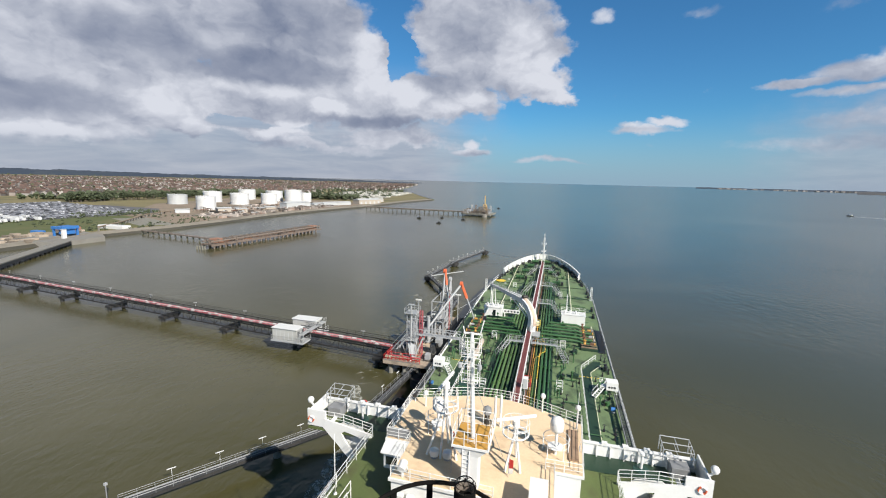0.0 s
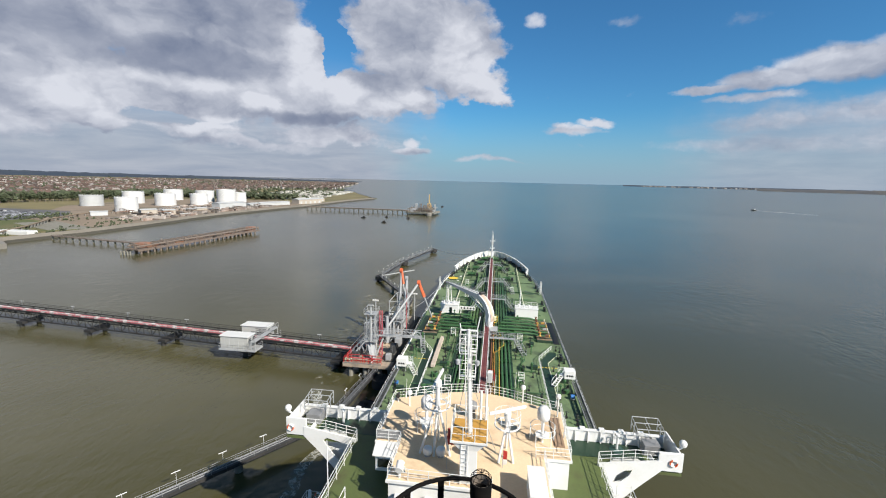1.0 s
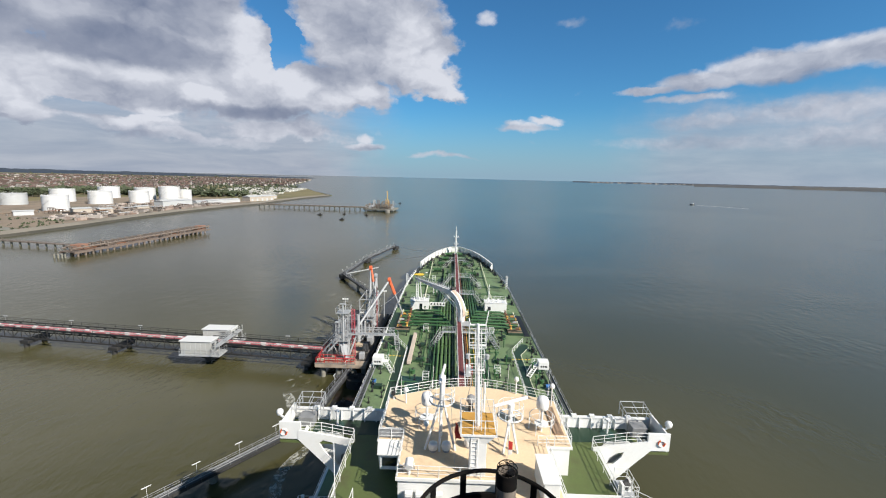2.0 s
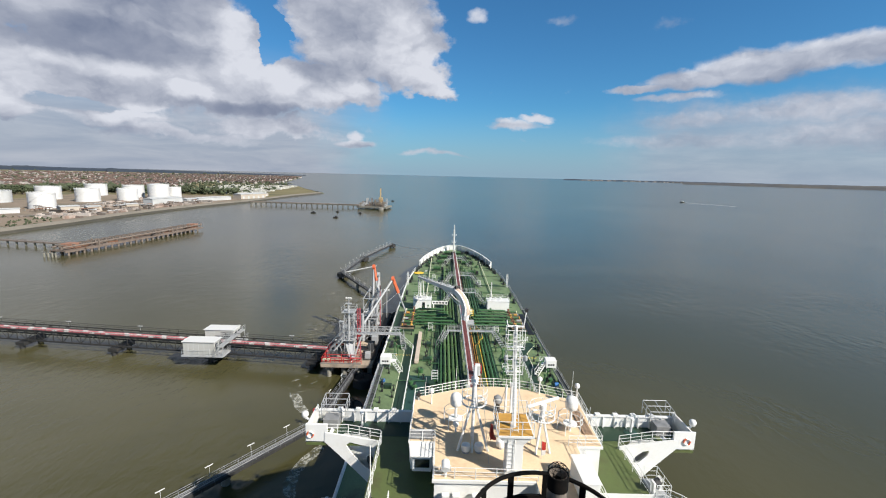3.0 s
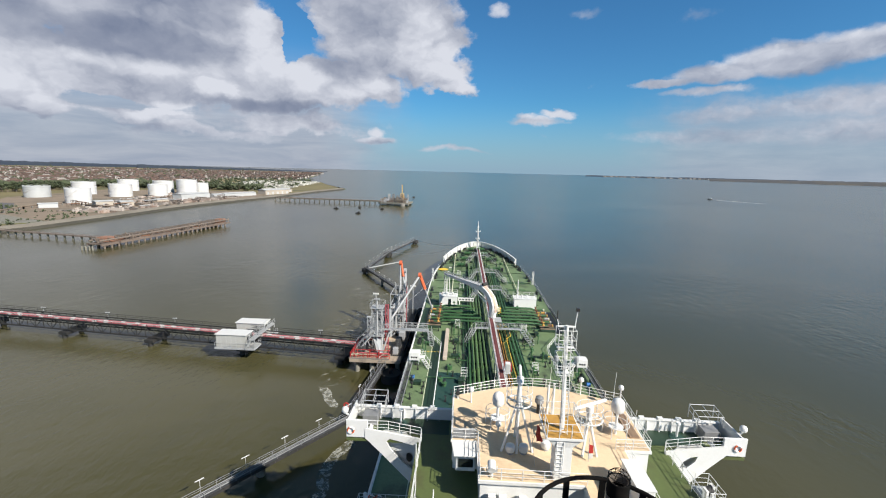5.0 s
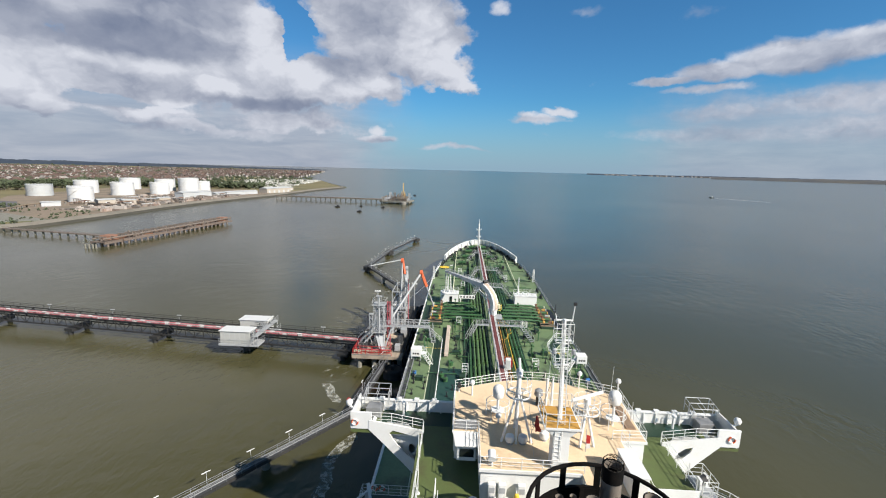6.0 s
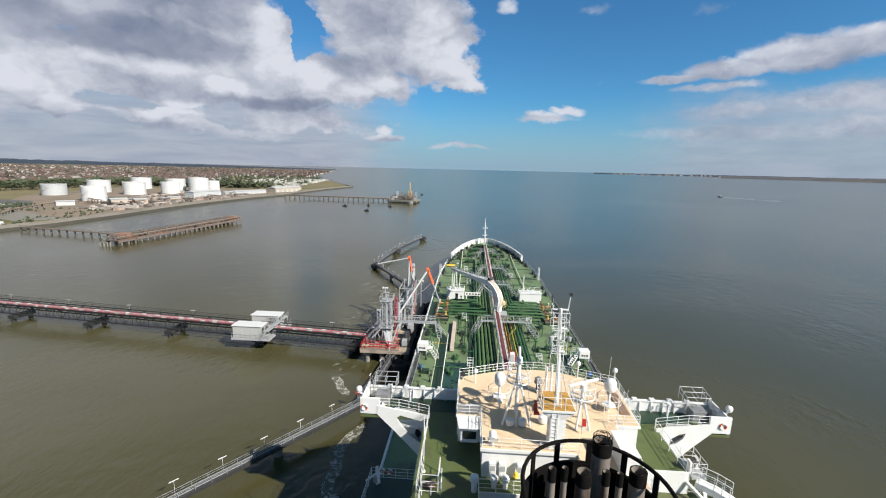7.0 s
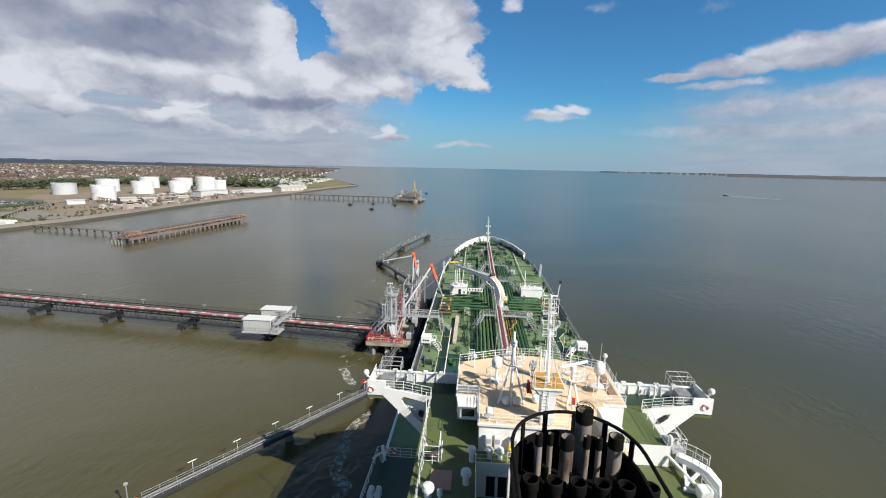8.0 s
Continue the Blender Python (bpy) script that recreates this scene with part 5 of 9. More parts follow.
    t = thing("rail_dodger", (-6.35, -4.1, ZR), "grey canvas wind dodger lashed to the roof rail", "cover")
    part("canvas", Shape().box(-7.25, -5.5, -4.06, -4.03, ZR + 0.12, ZR + 0.86), WORNGREY, t)
    part("lashing", Shape().tube((-7.25, -4.05, ZR + 0.88), (-5.5, -4.05, ZR + 0.88), 0.02, 5), WHITE, t)
    t = thing("fog_horn", (-6.95, 1.7, ZR), "dark fog horn on a short post at the roof corner", "horn")
    part("post", Shape().tube((-6.95, 1.7, ZR), (-6.95, 1.7, ZR + 0.5), 0.07, 8), WHITE, t)
    part("trumpet", Shape().tube((-6.95, 1.45, ZR + 0.62), (-6.95, 2.05, ZR + 0.62), 0.2, 14, 0.1), DARKSTEEL, t, smooth=True)
    # whip aerials along the roof rails
    for x, y, h in ((7.0, 3.1, 2.4), (-3.6, 4.0, 2.2), (3.4, 3.9, 2.6), (-6.4, 2.5, 1.8), (1.6, 4.5, 2.0), (7.0, -1.6, 1.6)):
        t = thing("whip_aerial", (x, y, ZR), "thin white whip aerial at the roof rail", "aerial", "whip aerials")
        part("base", Shape().tube((x, y, ZR), (x, y, ZR + 0.5), 0.05, 8), WHITE, t)
        part("rod", Shape().tube((x, y, ZR + 0.5), (x + 0.05, y, ZR + h), 0.018, 5), WHITE, t)
    # port look-out box with a dark window, hanging from the roof edge
    t = thing("lookout_box", (-6.3, -4.6, ZB), "white docking look-out box with a dark window", "cabin")
    part("body", Shape().prism([(-7.0, -5.5), (-5.6, -5.5), (-5.6, -4.3), (-7.3, -4.3)], ZB + 0.85, ZR - 0.25), WHITE, t, bevel=0.05)
    part("window", Shape().box(-6.8, -5.75, -5.54, -5.5, ZB + 1.2, ZB + 1.85), GLASS, t)
    part("canopy", Shape().prism([(-7.15, -5.75), (-5.5, -5.75), (-5.5, -4.2), (-7.35, -4.2)], ZR - 0.25, ZR - 0.12), WHITE, t, bevel=0.03)
    # aft wall of the wheelhouse
    for i, x in enumerate((-4.6, -3.9, -2.6)):
        t = thing("wall_cabinet", (x, -8.4, ZB), "white cabinet on the wheelhouse rear wall", "cabinet", "wall cabinets")
        part("body", Shape().box(x - 0.25, x + 0.25, -8.6, -8.25, ZB + 0.5, ZB + 1.5), WHITE, t, bevel=0.03)
        part("dark_door", Shape().box(x - 0.18, x + 0.18, -8.62, -8.6, ZB + 0.9, ZB + 1.3), GREY, t)
    t = thing("brass_bell", (-2.9, -8.6, ZB), "small brass bell on the rear wall", "bell")
    part("bell", Shape().lathe((-2.95, -8.75, ZB + 0.7), [(0.22, 0), (0.17, 0.12), (0.13, 0.3), (0.05, 0.36)], 12), YELLOW, t, smooth=True)
    part("arm", Shape().beam((-2.95, -8.75, ZB + 1.05), (-2.95, -8.2, ZB + 1.1), 0.06), WHITE, t)


build_roof_bits()


# ---- funnel ----
def build_funnel():
    t = thing("funnel", (0, -17, ZR), "sooty black funnel top with exhaust pipes inside an open rim", "funnel")
    # plan of the rim: round front, straight sides
    plan = [(3.7, -22.0)] + [(3.7 * math.cos(a), -16.6 + 3.9 * math.sin(a)) for a in (math.pi * i / 18 for i in range(19))] + [(-3.7, -22.0)]
    line = [(x, y, 17.6, 25.6) for x, y in plan]
    part("casing", Shape().wall(line, 0.12), SOOT, t, "black funnel casing")
    part("casing_floor", Shape().prism([(x * 0.97, y) for x, y in plan], 23.6, 23.7), SOOT, t)
    g = Shape()
    for p, q in zip(plan, plan[1:]):
        g.tube((*p, 27.0), (*q, 27.0), 0.11, 8)
        g.beam((*p, 25.6), (*q, 25.6), 0.16, 0.14)
    part("rim", g, SOOT, t, "black tubular rim")
    for i in range(0, len(plan), 3):
        x, y = plan[i]
        d = Vector((0 - x, -17 - y, 0)).normalized() * 0.2
        w = Vector((-d.y, d.x, 0)).normalized() * 0.16
        c = Vector((x, y, 25.55))
        part("rim_post", Shape().slab([c - w, c + w, c + w + Vector((0, 0, 1.4)), c - w + Vector((0, 0, 1.4))], d * 0.4), SOOT, t)
    for x, y, r, z, mat in ((0.85, -14.2, 0.5, 28.1, EXHAUST), (-0.3, -15.2, 0.4, 26.9, EXHAUST), (2.6, -15.0, 0.42, 27.0, EXHAUST), (1.55, -15.3, 0.17, 27.0, EXHAUST), (0.75, -15.5, 0.2, 27.2, EXHAUST), (-1.25, -15.0, 0.18, 26.9, EXHAUST), (-1.95, -15.1, 0.22, 26.9, EXHAUST)):
        pipe = part("exhaust_pipe", Shape().lathe((x, y, 23.7), [(r, 0), (r, z - 24.4), (r * 1.04, z - 24.35), (r * 1.04, z - 23.7), (r * 0.86, z - 23.7), (r * 0.86, z - 24.5)], 16), mat, t, "weathered exhaust pipe", smooth=True)
        part("soot_collar", Shape().lathe((x, y, z - 0.75), [(r * 1.06, 0), (r * 1.06, 0.76), (r * 0.9, 0.76), (r * 0.9, 0.3)], 16), SOOT, pipe, "sooted black pipe end", smooth=True)
    # wire basket on the tallest pipe
    for z, rr in ((28.12, 0.52), (28.35, 0.5), (28.5, 0.38)):
        part("basket_hoop", Shape().torus((0.85, -14.2, z), rr, 0.018, "z", 20, 4), SOOT, t)
    for i in range(8):
        a = math.pi * i / 4
        ca, sa = math.cos(a), math.sin(a)
        part("basket_wire", Shape().pipe([(0.85 + 0.52 * ca, -14.2 + 0.52 * sa, 28.0), (0.85 + 0.5 * ca, -14.2 + 0.5 * sa, 28.35), (0.85 + 0.3 * ca, -14.2 + 0.3 * sa, 28.55), (0.85, -14.2, 28.6)], 0.016, 4), SOOT, t)
    for i in range(6):
        x, y = -2.65 + 1.32 * i, -17.1
        g = Shape().lathe((x, y, 23.7), [(0.42, 0), (0.42, 1.0), (0.5, 1.1), (0.5, 1.7), (0.44, 1.75), (0.38, 1.7), (0.36, 1.2), (0.1, 1.1)], 16)
        part("ventilator", g, SOOT, t, "black ventilator cowl", smooth=True)
    for i in range(14):
        x, y = -3.0 + 0.46 * i, -16.4 - 0.25 * (i % 3)
        part("drain_pipe", Shape().tube((x, y, 23.7), (x, y, 24.9 + 0.25 * (i % 4)), 0.09, 8), SOOT, t)
    g = Shape()
    for i in range(7):
        x = -3.2 + 1.07 * i
        g.beam((x, -22, 23.9), (x, -16.0, 23.9), 0.12)
    part("floor_beam", g, SOOT, t)


build_funnel()


# ---- bridge deck, poop and boat platform ----
def build_mushroom(x, y, z0, r, h, floor_label):
    t = thing("mushroom_vent", (x, y, z0), "white mushroom ventilator on the " + floor_label, "ventilator", "mushroom ventilators")
    part("neck", Shape().tube((x, y, z0), (x, y, z0 + h), r * 0.6, 12), WHITE, t, smooth=True)
    part("cap", Shape().lathe((x, y, z0 + h - 0.15), [(r, 0), (r * 1.02, 0.2), (r * 0.85, 0.36), (r * 0.3, 0.45)], 16), WHITE, t, smooth=True)


for x, y, r, h in ((-5.9, -9.6, 0.32, 1.0), (-6.28, -12.0, 0.38, 0.9), (-8.8, -13.6, 0.42, 0.85), (-8.0, -13.7, 0.2, 0.6)):
    build_mushroom(x, y, ZB, r, h, "green bridge deck")
for x in (-4.5, -3.7):
    build_mushroom(x, -9.1, ZB, 0.28, 0.7, "green bridge deck")
solo("deck_hatch_cover", Shape().box(-8.87, -7.3, -12.8, -10.87, ZB, ZB + 0.1), PINK, "square pink hatch cover on the green deck", "hatch", (-8.1, -11.8, ZB), bevel=0.02)


def build_aft_bits():
    t = thing("stair_guard", (-8.0, -10.0, ZB), "white guard rail round a deck stairway", "railing")
    railing(t, [(-9.5, -10.3, ZB), (-8.2, -10.3, ZB), (-8.2, -8.9, ZB)], 1.1, 0.7)
    t = thing("ladder_cage", (-8.9, -8.8, ZB), "white caged ladder head at the deck edge", "ladder guard")
    for x in (-9.6, -8.4):
        for y in (-8.0, -9.9):
            part("upright", Shape().tube((x, y, ZB), (x, y, ZB + 1.3), 0.035, 6), WHITE, t)
    for z in (0.65, 1.3):
        part("hoop", Shape().pipe([(-9.6, -8.0, ZB + z), (-9.6, -9.9, ZB + z), (-8.4, -9.9, ZB + z), (-8.4, -8.0, ZB + z)], 0.03, 5), WHITE, t)
    part("hatch_plate", Shape().box(-9.4, -8.6, -9.6, -9.0, ZB, ZB + 0.1), RUST, t, "rust-red ladder hatch")
    t = thing("flag_pole", (-9.5, -3.4, ZB), "slim white pole standing at the bridge deck rail", "pole")
    part("pole", Shape().tube((-9.6, -8.0, ZB), (-9.6, -8.0, ZB + 4.6), 0.035, 6), WHITE, t)
    part("foot", Shape().lathe((-9.6, -8.0, ZB), [(0.14, 0), (0.14, 0.05), (0.05, 0.2)], 10), WHITE, t)
    for x in (-4.4, -3.5):
        t = thing("casing_door", (x, -9.8, 17.6), "open dark doorway in the white well wall", "door", "casing doors")
        part("opening", Shape().box(x - 0.34, x + 0.34, -9.8, -9.78, 17.7, 19.5), GLASS, t)
        part("frame", Shape().box(x - 0.42, x - 0.34, -9.84, -9.78, 17.6, 19.6).box(x + 0.34, x + 0.42, -9.84, -9.78, 17.6, 19.6).box(x - 0.42, x + 0.42, -9.84, -9.78, 19.5, 19.6), WHITE, t)
    # rescue boat platform on the starboard side
    t = thing("boat_platform", (11, -8, 17.6), "white steel boat platform with rails outboard of the deck", "platform")
    part("deck_edge_wall", Shape().box(5.4, 10.0, -6.9, -6.82, 19.2, 21.0), WHITE, t)
    part("landing", Shape().box(10.22, 11.3, -6.75, -4.6, 20.3, 20.5), GALV, t, "grey grating landing")
    railing(t, [(10.25, -6.7, 20.5), (11.25, -6.7, 20.5), (11.25, -4.7, 20.5), (10.3, -4.7, 20.5)], 1.1, 0.8)
    arm = [((10.5, -6.8, 20.15), 0.8, 0.5), ((11.5, -7.5, 20.05), 0.8, 0.55), ((12.3, -8.05, 19.75), 0.75, 0.7), ((12.8, -8.4, 19.15), 0.7, 0.85), ((12.85, -8.45, 18.2), 0.65, 0.9), ((12.8, -8.45, 15.5), 0.6, 0.8)]
    part("davit_arm", Shape().sweep(arm), WHITE, t, "curved white davit arm", bevel=0.08)
    n = Vector((0.67, 0.74, 0))
    for s in (-0.5, 0.5):
        railing(t, [Vector((10.7, -6.95, 20.4)) + 0.75 * s * n, Vector((11.5, -7.5, 20.33)) + 0.75 * s * n, Vector((12.3, -8.05, 20.1)) + 0.75 * s * n], 0.95, 0.65)
    for a, b in (((9.8, -6.95, 20.2), (11.3, -9.4, 19.2)), ((10.9, -7.3, 19.9), (10.2, -9.6, 19.2)), ((10.4, -8.9, 19.2), (11.9, -7.9, 19.7)), ((11.3, -9.4, 19.3), (12.7, -8.5, 18.6))):
        part("strut", Shape().beam(a, b, 0.2), WHITE, t)
    part("winch_house", Shape().box(10.6, 11.5, -10.6, -9.7, 19.2, 20.1), WHITE, t, bevel=0.1)
    part("cross_beam", Shape().beam((9.9, -9.6, 19.4), (11.5, -9.9, 19.4), 0.25), WHITE, t)
    t = thing("boat_winch", (10.3, -7.0, 20.5), "grey and white boat winch on the platform", "winch")
    part("drum", Shape().tube((10.45, -5.9, 21.0), (11.0, -5.5, 21.0), 0.28, 14), DARKSTEEL, t, smooth=True)
    part("frame", Shape().box(10.3, 10.46, -6.2, -5.7, 20.5, 21.3), WHITE, t)
    part("frame", Shape().box(10.98, 11.14, -5.75, -5.25, 20.5, 21.3), WHITE, t)
    railing(SHIP, [(11.5, -8.9, 19.2), (11.5, -19.5, 19.2)], 1.1, 1.5)
    # poop deck
    railing(SHIP, [(-10.9, 1.4, ZP), (-15.75, 1.4, ZP), (-15.75, -12, ZP), (-15.75, -20, ZP)], 1.1, 1.3)
    railing(SHIP, [(10.9, 1.4, ZP), (15.75, 1.4, ZP), (15.75, -20, ZP)], 1.1, 1.6)
    for x in (-15.15, -14.45):
        t = thing("liferaft_canister", (x, -4.2, ZP), "white ribbed liferaft canister lying on the poop deck", "liferaft", "liferaft canisters")
        part("shell", Shape().tube((x, -4.7, ZP + 0.42), (x, -3.7, ZP + 0.42), 0.3, 14), LIFE, t, smooth=True)
        for k in (-4.45, -4.2, -3.95):
            part("band", Shape().torus((x, k, ZP + 0.42), 0.3, 0.025, "y", 14, 5), GREY, t)
        part("cradle", Shape().box(x - 0.3, x + 0.3, -4.55, -3.85, ZP + 0.03, ZP + 0.16), WHITE, t)
    t = thing("provision_davit", (-15.0, 0.3, ZP), "white slewing davit on the poop deck", "davit")
    part("post", Shape().tube((-15.0, 0.5, ZP), (-15.0, 0.5, ZP + 1.9), 0.16, 10), WHITE, t, smooth=True)
    part("jib", Shape().beam((-15.0, 0.5, ZP + 1.8), (-14.5, -0.9, ZP + 1.3), 0.24).beam((-15.0, 0.5, ZP + 1.2), (-15.9, -0.3, ZP + 0.9), 0.16), WHITE, t)
    part("motor", Shape().box(-15.25, -14.75, 0.0, 0.3, ZP + 0.5, ZP + 1.2), GREY, t, bevel=0.04)


build_aft_bits()


def build_life_ring(c, label):
    t = thing("life_ring", c, label, "life ring", "life rings")
    x, y, z = c
    for i in range(4):
        g = Shape()
        n, m = 6, 6
        a0 = math.pi / 2 * i + 0.35
        for k in range(n + 1):
            a = a0 + (math.pi / 2) * k / n
            for j in range(m):
                b = 2 * math.pi * j / m
                r = 0.26 + 0.06 * math.cos(b)
                g.v.append((x + r * math.cos(a), y + 0.07 * math.sin(b), z + r * math.sin(a)))
        g.f += [(k * m + j, (k + 1) * m + j, (k + 1) * m + (j + 1) % m, k * m + (j + 1) % m) for k in range(n) for j in range(m)]
        part("ring_quarter", g, ORANGE if i % 2 else WHITE, t, smooth=True)


build_life_ring((15.4, -1.3, 21.4), "orange and white life ring on the bridge wing")
build_life_ring((-15.7, -1.3, 21.3), "orange and white life ring on the bridge wing")
build_life_ring((-14.6, 1.3, 12.8), "orange and white life ring on the poop rail")
build_life_ring((-13.9, 1.3, 12.8), "orange and white life ring on the poop rail")


def build_pelorus(x, y):
    t = thing("bearing_stand", (x, y, ZB), "white bearing compass stand on a green foot", "compass", "bearing stands")
    part("foot", Shape().lathe((x, y, ZB), [(0.6, 0), (0.6, 0.06), (0.3, 0.1)], 16), TEAL_DECK, t)
    part("stem", Shape().tube((x, y, ZB), (x, y, ZB + 1.25), 0.1, 10), WHITE, t, smooth=True)
    part("bowl", Shape().lathe((x, y, ZB + 1.2), [(0.12, 0), (0.2, 0.1), (0.18, 0.22)], 12), WHITE, t, smooth=True)


build_pelorus(11.9, 1.2)
build_pelorus(-11.9, 1.2)

# ---- main deck ----
def build_catwalk():
    t = thing("deck_catwalk", (0, 80, ZM), "long red-floored catwalk with white rails down the middle of the deck", "walkway")
    part("floor", Shape().box(-0.42, 0.54, 6, 146, 10.1, 10.2), OXIDE, t, "red oxide grating floor")
    for x in (-0.46, 0.58):
        part("edge_beam", Shape().box(x - 0.05, x + 0.05, 6, 146, 9.95, 10.26), WHITE, t)
        railing(t, [(x, 6 + 14.0 * i, 10.2) for i in range(11)], 1.05, 2.0, WHITE, (1.0, 0.5), 0.035)
    leg = shared("trestle_leg", Shape().box(-0.7, -0.55, -0.08, 0.08, 8.25, 10.0).box(0.65, 0.8, -0.08, 0.08, 8.25, 10.0).box(-0.7, 0.8, -0.1, 0.1, 9.8, 9.95), GREY)
    holder = part("end_frame", Shape().box(-0.7, 0.8, 145.9, 146.1, 9.3, 10.0), GREY, t)
    for i in range(26):
        piece("trestle_leg", leg, holder, Matrix.Translation((0, 7 + 4.9 * i, 0)))
    for y, reach in ((52.6, 6.0), (82.5, 4.6), (103, 4.6), (131, 2.9)):
        for s in (-1, 1):
            far = (3.6 if y < 60 else 2.0) if s < 0 else reach
            a, b = sorted((s * 0.75, s * far))
            walk_part = part("cross_walk", Shape().box(a, b, y - 0.45, y + 0.45, 10.08, 10.18), GALV, t, "grey grating cross walk")
            for yy in (y - 0.43, y + 0.43):
                railing(t, [(s * 0.8, yy, 10.18), (s * far, yy, 10.18)], 1.0, 1.3, GALV, (1.0, 0.5), 0.035)
            foot_y = y - 4.2 if y < 60 else y - 8.0
            stair(t, (s * far, y, 10.15), (s * (far + (1.8 if y < 60 else 2.6)), foot_y, deck_z(foot_y) + 0.1), 0.85)
            for xx in (s * far * 0.6, s * far):
                part("leg", Shape().tube((xx, y, deck_z(y)), (xx, y, 10.1), 0.06, 6), GALV, walk_part)
    part("mid_platform", Shape().box(0.75, 2.4, 56.5, 59.5, 10.08, 10.2), GALV, t)


build_catwalk()


def build_pipes():
    t = thing("cargo_piping", (0, 70, ZM), "bundle of green cargo pipes running along the deck", "piping")
    for x, r, z, y0, y1, mat in ((-4.9, 0.16, 8.75, 20, 96, PIPE_GREEN), (-4.2, 0.24, 8.95, 8, 118, LINE_GREEN), (-3.45, 0.24, 8.95, 8, 110, LINE_GREEN), (-2.7, 0.24, 8.95, 8, 118, LINE_GREEN), (-1.95, 0.2, 8.9, 8, 122, LINE_GREEN), (-1.35, 0.16, 8.85, 8, 126, PIPE_GREEN), (1.2, 0.13, 8.95, 8, 126, RUST), (1.6, 0.1, 8.95, 8, 70, OCHRE), (2.1, 0.14, 8.9, 8, 124, LINE_GREEN), (2.7, 0.15, 8.9, 8, 124, LINE_GREEN), (3.3, 0.2, 8.9, 8, 118, PIPE_GREEN), (4.0, 0.24, 8.95, 8, 112, PIPE_GREEN), (4.7, 0.16, 8.8, 20, 96, PIPE_GREEN)):
        pipe = part("pipe", Shape().tube((x, y0, z), (x, y1, z), r, 8), mat, t, smooth=True)
        flange = shared("flange", Shape().tube((0, -0.08, 0), (0, 0.08, 0), r * 1.45, 10), mat)
        for k in range(int((y1 - y0) / 11)):
            piece("flange", flange, pipe, Matrix.Translation((x, y0 + 5 + 11 * k + 2 * math.sin(x * 9), z)))
    # dark strips put stains and the shadow between pipes into the deck colour
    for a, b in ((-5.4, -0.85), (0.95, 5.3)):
        part("pipe_bed", Shape().box(a, b, 6, 112, ZM + 0.06, ZM + 0.2), DARK_DECK, t, "deck under the pipes, darkened for stains and shadow")
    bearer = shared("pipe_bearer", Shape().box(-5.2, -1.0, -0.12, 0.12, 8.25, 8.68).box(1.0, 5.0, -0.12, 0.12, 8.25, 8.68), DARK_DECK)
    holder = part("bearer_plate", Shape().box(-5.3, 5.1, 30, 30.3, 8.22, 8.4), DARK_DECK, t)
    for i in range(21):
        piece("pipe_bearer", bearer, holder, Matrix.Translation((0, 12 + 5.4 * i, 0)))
    # crossovers at the manifold, with risers and bends
    for k, y in enumerate((57.5, 59.6, 61.7, 63.8, 65.9, 68.0)):
        for s in (-1, 1):
            x0 = 1.5 + 0.55 * k
            pts = [(s * x0, y, 8.9), (s * x0, y, 9.75), (s * 10.4, y, 9.75), (s * 11.2, y, 9.45), (s * 13.6, y, 9.45)]
            line = part("manifold_pipe", Shape().pipe(pts, 0.25 if k % 2 else 0.19, 8), PIPE_GREEN, t, "green cross-over pipe", smooth=True)
            part("valve", Shape().lathe((s * 11.6, y, 9.3), [(0.3, 0), (0.36, 0.2), (0.2, 0.4), (0.12, 0.8), (0.34, 0.82), (0.34, 0.88)], 10), RUST if k % 3 else OCHRE, line, "rusty manifold valve")
            part("end_flange", Shape().tube((s * 13.5, y, 9.45), (s * 13.7, y, 9.45), 0.33, 12), (OCHRE, GREY, CREAM)[k % 3], line)
            part("reducer", Shape().tube((s * 12.3, y, 9.45), (s * 13.4, y, 9.45), 0.16, 10, 0.25), (RUST, OCHRE, GREY)[k % 3], line)
    for s in (-1, 1):
        a, b = sorted((s * 10.9, s * 14.3))
        g = Shape().box(a, b, 56.4, 69.4, ZM, ZM + 0.5)
        part("drip_tray", g, DARK_DECK, t, "dark stained drip tray", bevel=0.03)
        g = Shape()
        for i in range(9):
            g.box(a + 0.1, b - 0.1, 56.8 + 1.45 * i, 57.5 + 1.45 * i, ZM + 0.5, ZM + 0.58)
        part("tray_grating", g, TRAYGRATE, t, "rust-stained tray grating")
        a, b = sorted((s * 14.35, s * 15.7))
        part("hose_rail", Shape().box(a, b, 56, 70, ZM, ZM + 0.12).tube((s * 15.5, 56, 9.3), (s * 15.5, 70, 9.3), 0.16, 8), DARK_DECK if s < 0 else BLACK, t)
    # thinner lines that wander over the green deck
    for k in range(9):
        s = 1 if k % 2 else -1
        x, y = s * (6.0 + 0.55 * k), 28 + 6 * k
        g = Shape().pipe([(s * 5.0, y, 8.6), (x, y, 8.6), (x, y + 9, 8.6), (x + s * 1.2, y + 12, 8.6)], 0.07, 6)
        part("branch_pipe", g, PIPE_GREEN, t)
    for s, x in ((-1, -9.2), (1, 9.65)):
        part("foam_line", Shape().tube((x, 80, 8.6), (x, 139, 9.2), 0.13, 8), CREAM, t, "pale foam line")
    for y in (74.5, 79.0, 88, 96):
        part("cross_line", Shape().pipe([(-13.5, y, 8.55), (-6, y, 8.55), (-6, y + 1, 8.55), (-5, y + 1, 8.7)], 0.09, 6), PIPE_GREEN, t)
        part("cross_line", Shape().pipe([(13.5, y, 8.55), (6, y, 8.55), (5, y, 8.7)], 0.09, 6), PIPE_GREEN, t)

